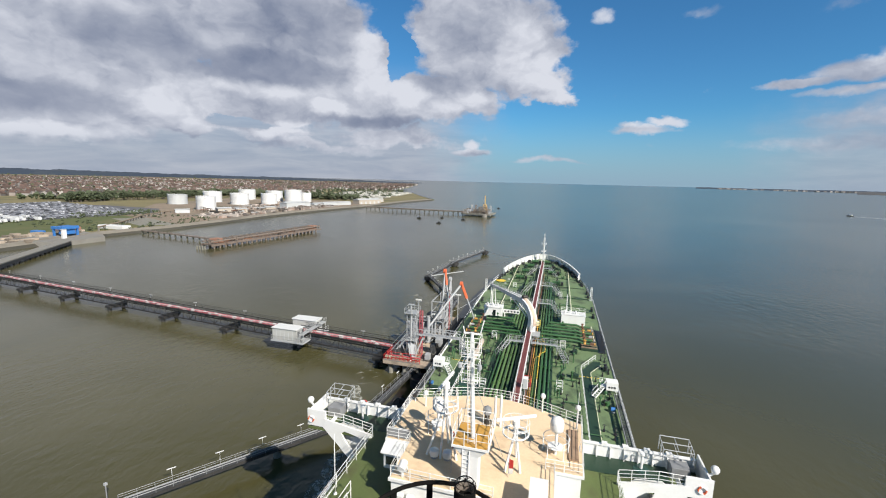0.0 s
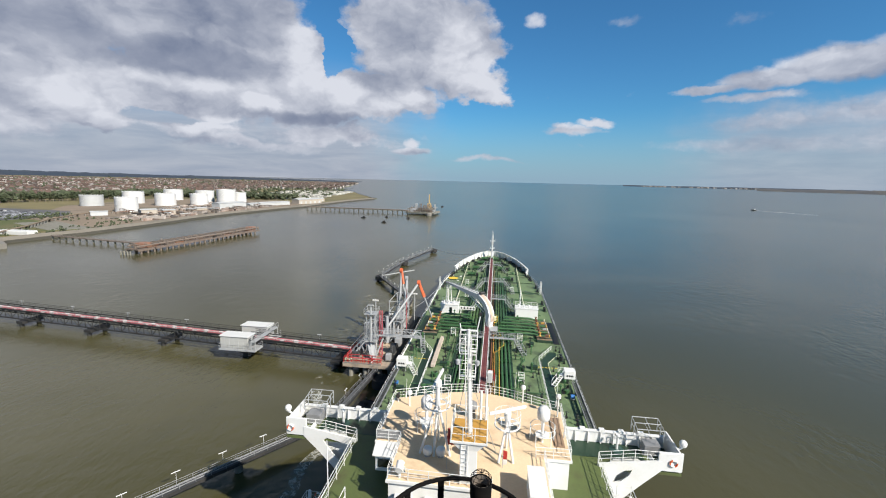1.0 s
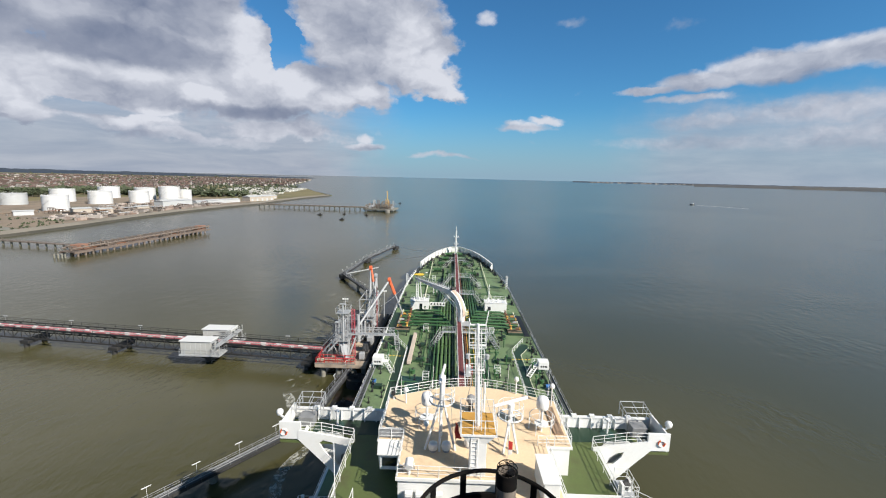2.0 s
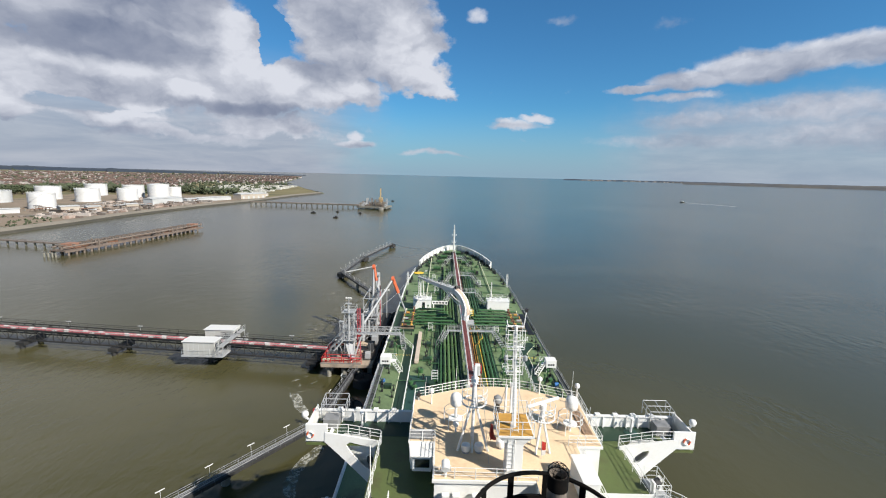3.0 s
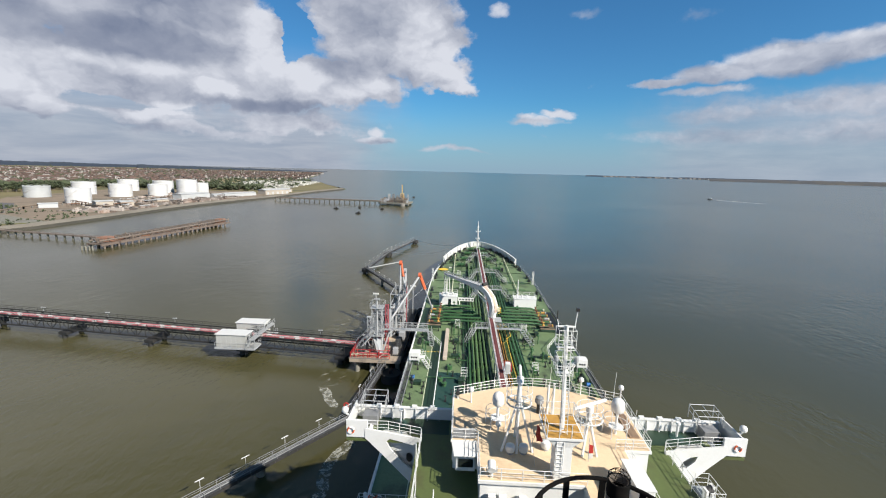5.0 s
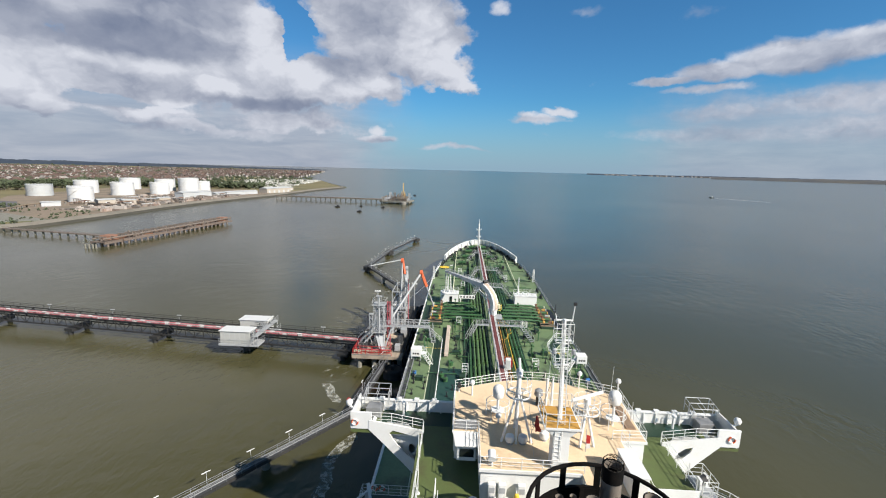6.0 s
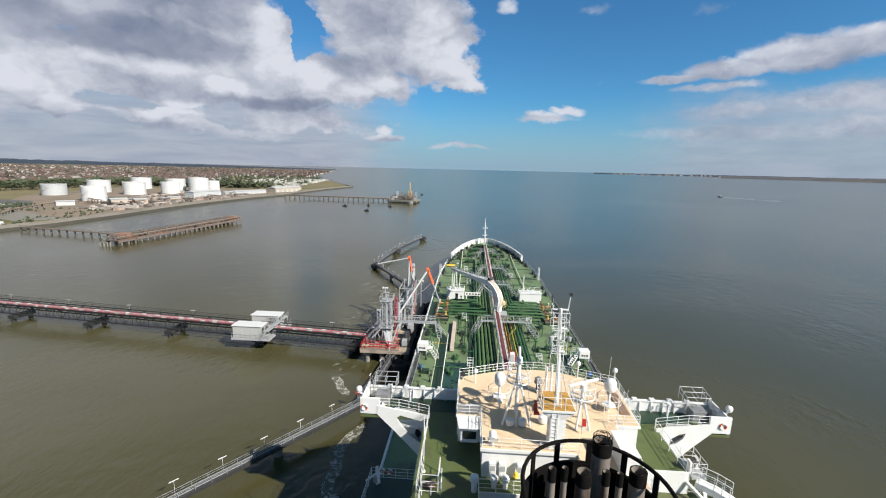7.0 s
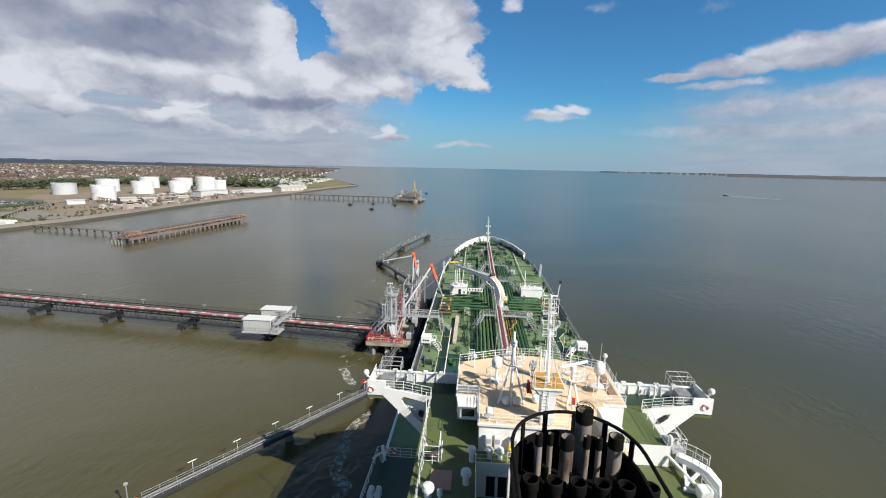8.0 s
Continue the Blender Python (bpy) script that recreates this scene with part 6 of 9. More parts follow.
    # small-bore lines with elbows on the starboard side of the catwalk
    for k, mat in enumerate((OCHRE, LINE_GREEN, YELLOW, PIPE_GREEN)):
        x = 1.9 + 0.42 * k
        part("small_line", Shape().pipe([(x, 10, 9.25), (x, 47 + 1.2 * k, 9.25), (x + 1.0, 48.5 + 1.2 * k, 9.25), (x + 1.0, 55.5, 9.25), (x + 0.2, 57.0, 9.25), (x + 0.2, 60.0, 9.25)], 0.055, 6), mat, t, "thin coloured service line", smooth=True)
    for k in range(3):
        x = -5.3 + 0.55 * k
        part("small_line", Shape().pipe([(x, 12, 9.2), (x, 40 + 3 * k, 9.2), (x - 0.7, 42 + 3 * k, 9.2), (x - 0.7, 56, 9.2)], 0.06, 6), PIPE_GREEN, t, smooth=True)
    # raised seams across the foredeck that part its green panels
    for y in (84.0, 97.5, 110.0, 121.5):
        for s in (-1, 1):
            w = half(y) - 1.2
            part("deck_seam", Shape().beam((s * 5.4, y, deck_z(y) + 0.12), (s * w, y, deck_z(y) + 0.06), 0.28, 0.16), DARK_DECK, t, "dark raised deck seam")
    # branch lines running out to the wing tanks
    for i, y in enumerate(range(24, 122, 8)):
        for s in (-1, 1):
            if 70 < y < 78:
                continue
            far = 8.0 + 1.4 * ((i * 7 + (s > 0) * 3) % 4)
            part("branch_line", Shape().pipe([(s * 5, y, 8.5), (s * 7, y, 8.5), (s * 7.3, y + 1.2, 8.5), (s * far, y + 1.2, 8.5), (s * far, y + 1.2, 8.15)], 0.08, 6), PIPE_GREEN, t)


build_pipes()


# dark paint and stains, with catwalk and pipe shadow put into the colour
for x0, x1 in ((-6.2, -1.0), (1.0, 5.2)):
    part("pipe_way", Shape().box(x0, x1, 9, 118, ZM + 0.1, ZM + 0.15), DARK_DECK, SHIP, "deck under the pipes, darkened for stains and shadow")


def build_crane():
    x, y = 0.55, 59.6
    t = thing("hose_crane", (x, y, ZM), "white gooseneck hose crane with its jib swung to port", "crane")
    part("column", Shape().lathe((x, y, ZM), [(1.0, 0), (1.0, 0.3), (0.78, 0.5), (0.78, 2.9), (0.95, 3.0), (0.95, 3.3)], 20), WHITE, t, "white round crane column", smooth=True)
    knee, tip = Vector((-1.9, 62.4, 16.2)), Vector((-11.1, 75.0, 16.1))
    neck = [((0.62, 59.55, 11.45), 1.6, 1.3), ((0.58, 59.65, 12.9), 1.6, 1.3), ((0.2, 60.05, 14.2), 1.55, 1.25), ((-0.4, 60.75, 15.15), 1.5, 1.2), ((-1.1, 61.55, 15.75), 1.5, 1.2), (tuple(knee), 1.5, 1.2)]
    part("gooseneck", Shape().sweep(neck), WHITE, t, "broad curved white crane house", bevel=0.1)
    top = [(Vector(p) + Vector((0, 0, 0.0 if i < 2 else 0.78)) + (Vector((0.55, -0.62, 0)) if i < 2 else Vector((0.2, -0.25, 0)) if i == 2 else Vector()), 0.8, 0.05) for i, (p, w, h) in enumerate(neck)]
    part("neck_tread", Shape().sweep(top), BUFFTREAD, t, "tan tread plate along the curved house")
    part("jib", Shape().sweep([(knee, 1.5, 1.2), (knee.lerp(tip, 0.35), 1.25, 0.95), (tip, 0.6, 0.45)]), WHITE, t, "long tapering white box jib", bevel=0.05)
    d = (tip - knee).normalized()
    n = Vector((-d.y, d.x, 0))
    for s in (-1, 1):
        railing(t, [knee + 0.5 * s * n + Vector((0, 0, 0.6)), tip + 0.22 * s * n + Vector((0, 0, 0.24))], 0.6, 0.9, GALV, (1.0, 0.5), 0.028)
    part("jib_walk", Shape().beam(knee + Vector((0, 0, 0.62)), tip + Vector((0, 0, 0.26)), 0.4, 0.05), GALV, t, "grey tread strip")
    for s in (-0.35, 0.35):
        part("ram", Shape().tube(Vector((-0.6, 61.0, 13.0)) + s * n, knee.lerp(tip, 0.3) + s * n * 0.8 - Vector((0, 0, 0.4)), 0.13, 10), WHITE, t, smooth=True)
    part("hoist_winch", Shape().tube(knee - 0.6 * n + Vector((0.5, -0.6, 0.95)), knee + 0.6 * n + Vector((0.5, -0.6, 0.95)), 0.34, 14), DARKSTEEL, t, "dark hoist drum", smooth=True)
    part("hook_block", Shape().box(tip.x - 0.2, tip.x + 0.2, tip.y - 0.2, tip.y + 0.2, 14.7, 15.3).tube((tip.x, tip.y, 15.3), (tip.x, tip.y, 16.0), 0.04, 5), GREY, t)
    part("jib_rest", Shape().beam((-10.4, 74.1, 10.7), (-10.4, 74.1, 15.7), 0.28).beam((-9.5, 74.1, 10.7), (-9.9, 74.1, 15.7), 0.2), WHITE, t)
    g = Shape()
    for s in (-0.25, 0.25):
        g.tube((x + s, y - 1.0, ZM), (x + s, y - 1.0, 12.4), 0.04, 5)
    for i in range(14):
        g.tube((x - 0.25, y - 1.0, ZM + 0.3 * i + 0.2), (x + 0.25, y - 1.0, ZM + 0.3 * i + 0.2), 0.025, 5)
    part("ladder", g, WHITE, t)
    part("slew_motor", Shape().box(x + 0.85, x + 1.5, y - 0.5, y + 0.5, 11.6, 12.5), CREAM, t, "cream slewing motor housing", bevel=0.06)
    g = Shape()
    for z in (11.5, 12.0, 12.5):
        g.pipe([(x + 1.05, y - 1.4, z), (x + 1.7, y - 0.8, z), (x + 1.7, y + 0.9, z), (x + 0.9, y + 1.5, z)], 0.04, 5)
    part("guard_hoop", g, YELLOW, t, "yellow guard hoops")


build_crane()


def build_deck_house(x0, x1, y0, y1, label, door):
    t = thing("deck_house", ((x0 + x1) / 2, y0, ZM), label, "deck house", "deck houses")
    part("wall", Shape().box(x0, x1, y0, y1, ZM, 10.7), WHITE, t, bevel=0.05)
    part("roof", Shape().box(x0 - 0.1, x1 + 0.1, y0 - 0.1, y1 + 0.1, 10.7, 10.78), WHITE, t)
    if door:
        part("door", Shape().box(x0 + 2.3, x0 + 3.0, y0 - 0.03, y0, ZM + 0.1, ZM + 1.9), GLASS, t, "open dark doorway")
    for k in range(3):
        xx = x0 + 0.8 + 1.3 * k
        part("roof_vent", Shape().lathe((xx, y0 + 1.2, 10.78), [(0.16, 0), (0.16, 0.5), (0.3, 0.55), (0.26, 0.75)], 10), WHITE, t, smooth=True)
    railing(t, [(x0, y0, 10.78), (x1, y0, 10.78), (x1, y1, 10.78), (x0, y1, 10.78)], 0.9, 1.4, WHITE, (1.0, 0.5), 0.03)
    part("mast", Shape().tube((x0 + 1.2, y1, 10.7), (x0 + 1.2, y1, 15.0), 0.1, 8), WHITE, t)
    g = Shape()
    for k in range(8):
        g.beam((x0 + 0.9, y1 + 0.1, 10.9 + 0.5 * k), (x0 + 1.5, y1 + 0.1, 10.9 + 0.5 * k), 0.05)
    part("mast_steps", g, WHITE, t)


build_deck_house(-12.2, -7.6, 72.3, 75.4, "white foam house with a dark doorway on the deck", True)
build_deck_house(6.9, 12.5, 72.3, 75.4, "long white store house on the deck", False)


def build_hose_gantry():
    """A low white beam with round lightening holes between the house and the crane."""
    t = thing("hose_gantry", (-5.4, 73.6, ZM), "low white beam pierced by round holes beside the deck house", "gantry")
    part("beam", Shape().box(-7.4, -3.3, 73.4, 73.6, 9.3, 10.2), WHITE, t, bevel=0.03)
    for k in range(5):
        part("hole", Shape().tube((-6.9 + 0.8 * k, 73.38, 9.75), (-6.9 + 0.8 * k, 73.4, 9.75), 0.24, 14), DARKSTEEL, t, "dark round lightening hole")
    for x in (-7.0, -3.6):
        part("leg", Shape().beam((x, 73.5, ZM), (x, 73.5, 9.3), 0.2), WHITE, t)


build_hose_gantry()


def build_side_station(s):
    t = thing("deck_station", (s * 14.8, 38, ZM), "white control cabinet on legs at the deck edge with stairs", "cabinet", "deck stations")
    a, b = sorted((s * 13.85, s * 15.7))
    part("cabinet", Shape().box(a, b, 37.9, 39.5, 9.1, 10.55), WHITE, t, bevel=0.05)
    for k, (u, v) in enumerate(((0.2, 0.35), (0.42, 0.55), (0.62, 0.8))):
        part("label_bar", Shape().box(a + (b - a) * u, a + (b - a) * v, 37.87, 37.9, 9.55, 9.85), BLACK, t, "dark unreadable lettering bar")
    for xx in (a + 0.15, b - 0.15):
        for yy in (38.05, 39.35):
            part("leg", Shape().tube((xx, yy, ZM), (xx, yy, 9.1), 0.06, 6), WHITE, t)
    stair(t, (s * 13.6, 38.6, 9.6), (s * 11.9, 36.6, ZM + 0.05), 0.7, WHITE)
    part("landing", Shape().box(*sorted((s * 12.9, s * 13.85)), 38.1, 39.2, 9.5, 9.6), WHITE, t)
    railing(t, [(s * 13.8, 39.2, 9.6), (s * 12.9, 39.2, 9.6)], 1.0, 0.9)
    # stowed accommodation ladder along the ship's side
    t = thing("gangway_ladder", (s * 15.4, 30, ZM), "stowed aluminium accommodation ladder along the deck edge", "ladder", "accommodation ladders")
    g = Shape()
    for xx in (s * 15.0, s * 15.7):
        g.beam((xx, 20, 9.1), (xx, 37, 9.1), 0.1, 0.3)
    part("stringer", g, WORNGREY, t)
    tread = shared("tread", Shape().box(-0.33, 0.33, -0.13, 0.13, -0.02, 0.02), GRATING)
    holder = part("end_roller", Shape().tube((s * 15.0, 20, 9.0), (s * 15.7, 20, 9.0), 0.15, 8), GREY, t)
    for i in range(40):
        piece("tread", tread, holder, Matrix.Translation((s * 15.35, 20.3 + 0.42 * i, 9.1)))
    for yy in (22, 28, 34):
        part("chock", Shape().box(s * 15.35 - 0.4, s * 15.35 + 0.4, yy - 0.1, yy + 0.1, ZM, 8.95), DARK_DECK, t)
    t = thing("mooring_reel", (s * 14.9, 32.6, ZM), "blue hose reel beside the rail", "reel", "hose reels")
    part("reel", Shape().tube((s * 14.1, 32.6, 8.75), (s * 14.7, 32.6, 8.75), 0.32, 14), BLUE, t, smooth=True)
    part("stand", Shape().box(*sorted((s * 14.1, s * 14.7)), 32.4, 32.8, ZM, 8.5), GREY, t)


build_side_station(-1)
build_side_station(1)


def build_markings():
    """Painted walkways and lines: thin plates on the deck."""
    for s in (-1, 1):
        g = Shape().prism([(s * 10.5, 3), (s * 10.5, 46.5), (s * 12.9, 51.5), (s * 14.2, 51.5), (s * 14.2, 50.0), (s * 12.0, 46.0), (s * 12.0, 3)][:: s], ZM + 0.03, ZM + 0.045)
        solo("walkway_paint", g, DARK_DECK, "dark green painted walkway on the deck", "deck marking", (s * 11, 25, ZM), kind="structure")
        g = Shape().prism([(s * 12.05, 3), (s * 12.05, 46.0), (s * 14.2, 49.9), (s * 14.25, 49.8), (s * 12.15, 45.9), (s * 12.15, 3)][:: s], ZM + 0.03, ZM + 0.05)
        solo("walkway_line", g, CREAM, "pale line beside the walkway", "deck marking", (s * 12, 25, ZM), kind="structure")
        t = thing("walkway_rail", (s * 10.4, 25, ZM), "white pipe rail along the deck walkway", "railing", "deck walkway rails")
        railing(t, [(s * 10.4, 3, ZM + 0.02), (s * 10.4, 25, ZM + 0.02), (s * 10.4, 46.6, ZM + 0.02), (s * 13.4, 52.4, ZM + 0.02)], 0.95, 1.5, WHITE, (1.0, 0.5), 0.05)
        for i in range(7):
            x = s * (9.6 + 0.62 * i)
            solo("dash_mark", Shape().box(x - 0.2, x + 0.2, 43.8, 44.0, ZM + 0.05, ZM + 0.065), YELLOW, "yellow dash painted across the deck", "deck marking", (x, 43.9, ZM), "yellow dashes")
    g = Shape().lathe((-13.0, 112.0, 8.52), [(1.75, 0), (1.75, 0.03)], 28)
    solo("winch_circle", g, YELLOW, "yellow winching circle painted on the deck", "deck marking", (-13, 112, 8.5))
    for dx, dy in ((1.9, -2.4), (-0.6, 4.0), (2.4, 3.5)):
        solo("white_mark", Shape().box(-13 + dx - 0.4, -13 + dx + 0.4, 112 + dy - 0.6, 112 + dy + 0.6, deck_z(112 + dy) + 0.04, deck_z(112 + dy) + 0.06), WHITE, "white painted letter bar beside the winching circle", "deck marking", (-13 + dx, 112 + dy, 8.5), "white deck marks")
    solo("teal_patch", Shape().box(-10.3, -5.4, 20, 35.5, ZM + 0.09, ZM + 0.115), TEAL_DECK, "fresh blue-green deck paint before the bridge", "deck marking", (-8, 28, ZM), kind="structure")


build_markings()


def build_stowed_beam():
    t = thing("hose_trough", (-9.35, 47, ZM), "long buff hose trough lying along the deck", "trough")
    part("trough", Shape().box(-9.75, -9.0, 39.8, 54.4, ZM + 0.3, ZM + 0.9), paint("buff_trough_paint", (0.50, 0.42, 0.34), 0.7), t, bevel=0.05)
    for y in (41, 44, 47, 50, 53):
        part("saddle", Shape().box(-9.8, -8.95, y - 0.15, y + 0.15, ZM, ZM + 0.35), DARK_DECK, t)


build_stowed_beam()

rng = random.Random(7)


def first_hatch():
    t = thing("tank_hatch", (0, 0, 0), "green round tank hatch with a handwheel on the deck", "hatch", "tank hatches")
    part("coaming", Shape().lathe((0, 0, 0), [(0.4, 0), (0.4, 0.5), (0.47, 0.52), (0.47, 0.6), (0.1, 0.68)], 14), PIPE_GREEN, t, smooth=True)
    part("wheel", Shape().torus((0, 0, 0.9), 0.25, 0.03, "z", 10, 5).tube((0, 0, 0.7), (0, 0, 0.92), 0.04, 6), BLACK, t)
    part("hinge", Shape().box(-0.1, 0.1, 0.5, 0.75, 0.4, 0.72), DARK_DECK, t)
    return t


def first_valve():
    t = thing("valve_stand", (0, 0, 0), "small dark valve stand with a handwheel on the deck", "valve", "valve stands")
    part("stem", Shape().tube((0, 0, 0), (0, 0, 0.9), 0.07, 6).box(-0.16, 0.16, -0.16, 0.16, 0, 0.3), BLACK, t)
    part("wheel", Shape().torus((0, 0, 0.92), 0.24, 0.035, "z", 10, 5).box(-0.22, 0.22, -0.02, 0.02, 0.9, 0.94), BLACK, t)
    return t


def first_bollard():
    t = thing("mooring_bollard", (0, 0, 0), "pair of black mooring bollards on a green plate", "bollard", "mooring bollards")
    part("plate", Shape().box(-0.45, 0.45, -1.0, 1.0, 0, 0.12), DARK_DECK, t)
    for y in (-0.55, 0.55):
        part("bitt", Shape().lathe((0, y, 0.12), [(0.24, 0), (0.24, 0.62), (0.32, 0.68), (0.3, 0.8)], 12), BLACK, t, smooth=True)
    return t


def first_vent():
    t = thing("tank_vent", (0, 0, 0), "green high-velocity tank vent standing on the deck", "vent", "tank vents")
    part("riser", Shape().tube((0, 0, 0), (0, 0, 1.7), 0.1, 8), PIPE_GREEN, t)
    part("head", Shape().lathe((0, 0, 1.6), [(0.12, 0), (0.24, 0.08), (0.24, 0.3), (0.1, 0.42)], 10), PIPE_GREEN, t, smooth=True)
    return t


def first_cage():
    t = thing("ladder_guard", (0, 0, 0), "white tubular ladder guard over a tank access", "ladder guard", "ladder guards")
    for x in (-0.5, 0.5):
        for y in (-0.4, 0.4):
            part("upright", Shape().tube((x, y, 0), (x, y, 1.7), 0.045, 6), WHITE, t)
    for z in (0.6, 1.15, 1.7):
        part("hoop", Shape().pipe([(-0.5, -0.4, z), (0.5, -0.4, z), (0.5, 0.4, z), (-0.5, 0.4, z)], 0.04, 5, True), WHITE, t)
    part("access_lid", Shape().box(-0.42, 0.42, -0.33, 0.33, 0, 0.4), PIPE_GREEN, t)
    return t


def first_box():
    t = thing("deck_box", (0, 0, 0), "low green equipment box on the deck", "box", "deck boxes")
    part("body", Shape().box(-0.6, 0.6, -0.4, 0.4, 0, 0.6), DARK_DECK, t, bevel=0.04)
    part("lid", Shape().box(-0.64, 0.64, -0.44, 0.44, 0.6, 0.66), DARK_DECK, t)
    return t


def scatter(first, spots, turn=True):
    for i, (x, y) in enumerate(spots):
        m = pose(x, y, deck_z(y) + 0.1 * (1 - min(1.0, abs(x) / 16)), 0, 0, rng.choice((0, 90, 180, 270)) if turn else 0)
        if i == 0:
            first.matrix_basis = m
        else:
            copy_thing(first, m)


def spots(n, x0, x1, y0, y1):
    out = []
    while len(out) < n:
        x, y = rng.uniform(x0, x1) * rng.choice((-1, 1)), rng.uniform(y0, y1)
        clear = abs(x) < half(y) - 0.9 and not (9.9 < abs(x) < 12.4 and y < 53) and not (abs(x) > 6.4 and 71 < y < 77) and not (abs(x) > 10 and 55 < y < 71)
        clear = clear and not (78 < y < 121 and abs(x) > 6.8)
        clear = clear and not (8.6 < -x < 10.2 and 39 < y < 55) and all(abs(x - a) + abs(y - b) > 1.3 for a, b in out)
        if clear:
            out.append((x, y))
    return out


scatter(first_hatch(), spots(26, 5.6, 14.5, 26, 132))
scatter(first_valve(), spots(120, 5.2, 15.2, 24, 120) + spots(70, 0.9, 13.0, 122, 146))
scatter(first_vent(), spots(22, 5.4, 14, 30, 120))
scatter(first_box(), spots(20, 5.6, 14.5, 28, 120) + spots(18, 1.0, 11.0, 122, 146))
scatter(first_bollard(), [(s * x, y) for s in (-1, 1) for x, y in ((14.8, 48), (15.0, 80), (15.0, 86), (14.8, 104), (12.6, 121), (11.2, 128), (9.6, 134), (7.4, 140))], False)
scatter(first_cage(), [(-7.3, 57.2), (6.5, 37), (-5.9, 33.8), (7.2, 56), (-6.5, 88), (6.8, 97), (-7.5, 104)], False)


def build_windlass(x, y):
    z = deck_z(y)
    t = thing("mooring_winch", (x, y, z), "dark green mooring winch on the foredeck", "winch", "mooring winches")
    part("drum", Shape().tube((x - 1.2, y, z + 0.9), (x + 1.2, y, z + 0.9), 0.55, 14), PIPE_GREEN, t, smooth=True)
    for dx in (-1.3, 0, 1.3):
        part("cheek", Shape().tube((x + dx - 0.05, y, z + 0.9), (x + dx + 0.05, y, z + 0.9), 0.8, 14), PIPE_GREEN, t, smooth=True)
    part("bed", Shape().box(x - 1.6, x + 2.3, y - 0.7, y + 0.7, z, z + 0.35), DARK_DECK, t)
    part("gear_box", Shape().box(x + 1.5, x + 2.3, y - 0.5, y + 0.5, z + 0.3, z + 1.3), BLACK, t, bevel=0.06)


for x, y in ((-5.5, 127), (4.0, 127), (-4.2, 136), (2.4, 136), (-3.0, 143.5), (1.5, 143.5), (-6.8, 117), (5.5, 112)):
    build_windlass(x, y)


def build_fairlead(x, y, turn):
    z = deck_z(y)
    t = thing("roller_fairlead", (x, y, z), "black roller fairlead at the deck edge", "fairlead", "roller fairleads")
    g = Shape().box(-0.9, 0.9, -0.35, 0.35, 0, 0.3)
    m = pose(x, y, z, 0, 0, turn)
    g.v = [tuple(m @ Vector(p)) for p in g.v]
    part("frame", g, BLACK, t)
    for k in (-0.5, 0.0, 0.5):
        c = m @ Vector((k, 0, 0.3))
        part("roller", Shape().lathe(c, [(0.2, 0), (0.17, 0.25), (0.22, 0.5)], 10), BLACK, t, smooth=True)


for s in (-1, 1):
    for y in (100, 114, 116, 119, 125, 131, 136, 141, 146):
        build_fairlead(s * (half(y) - 1.0), y, math.degrees(math.atan2(1, 0)) if y < 120 else 90 - s * -1 * (y - 118) * 1.6)


def build_fore_mast():
    t = thing("fore_mast", (0, 147.5, 9.7), "slim white foremast with a lamp cross on the bow", "mast")
    part("pole", Shape().tube((0, 147.5, deck_z(147)), (0, 147.5, 19.8), 0.34, 10, 0.2), WHITE, t, smooth=True)
    part("top_pole", Shape().tube((0, 147.5, 19.8), (0, 147.5, 21.5), 0.1, 8), WHITE, t)
    for z, w in ((13.9, 0.9), (17.0, 1.0)):
        part("lamp_stage", Shape().box(-w, w, 147.1, 147.9, z, z + 0.15).box(-w, -w + 0.2, 147.2, 147.6, z + 0.15, z + 0.6).box(w - 0.2, w, 147.2, 147.6, z + 0.15, z + 0.6), WHITE, t)
    part("ladder", Shape().beam((-0.3, 147.0, 9.7), (-0.25, 147.1, 19.5), 0.07).beam((0.3, 147.0, 9.7), (0.25, 147.1, 19.5), 0.07), WHITE, t)


build_fore_mast()
for x, y in ((-15.6, 96.5), (15.5, 96.5)):
    t = thing("edge_light_post", (x, y, ZM), "white lattice light post at the deck edge", "light post", "edge light posts")
    part("lattice", lattice(Shape(), (x, y), 0.22, ZM, 12.0, 0.7, 0.09, 0.05), WHITE, t)
    part("lamp", Shape().box(x - 0.3, x + 0.3, y - 0.2, y + 0.2, 12.0, 12.35), GREY, t)


def build_catwalk_locker():
    t = thing("catwalk_locker", (1.05, 32.5, 10.2), "tall white locker beside the catwalk with a red rail", "locker")
    part("body", Shape().box(0.75, 1.55, 32.1, 32.9, 10.2, 12.0), WHITE, t, bevel=0.04)
    part("door", Shape().box(0.85, 1.45, 32.07, 32.1, 10.35, 11.85), TANKGREY, t)
    part("bracket", Shape().beam((1.1, 32.3, ZM + 0.1), (1.1, 32.3, 10.2), 0.14).beam((1.1, 32.8, ZM + 0.1), (1.1, 32.8, 10.2), 0.14), GREY, t)
    railing(t, [(0.8, 33.2, 10.2), (1.9, 33.2, 10.2), (1.9, 34.6, 10.2), (0.8, 34.6, 10.2)], 1.1, 0.9, RED, (1.0, 0.5), 0.04)
    part("side_floor", Shape().box(0.73, 2.0, 33.1, 34.7, 10.12, 10.2), OXIDE, t)
    part("floor_leg", Shape().beam((1.8, 34.0, ZM + 0.1), (1.8, 34.0, 10.12), 0.12), GREY, t)


build_catwalk_locker()

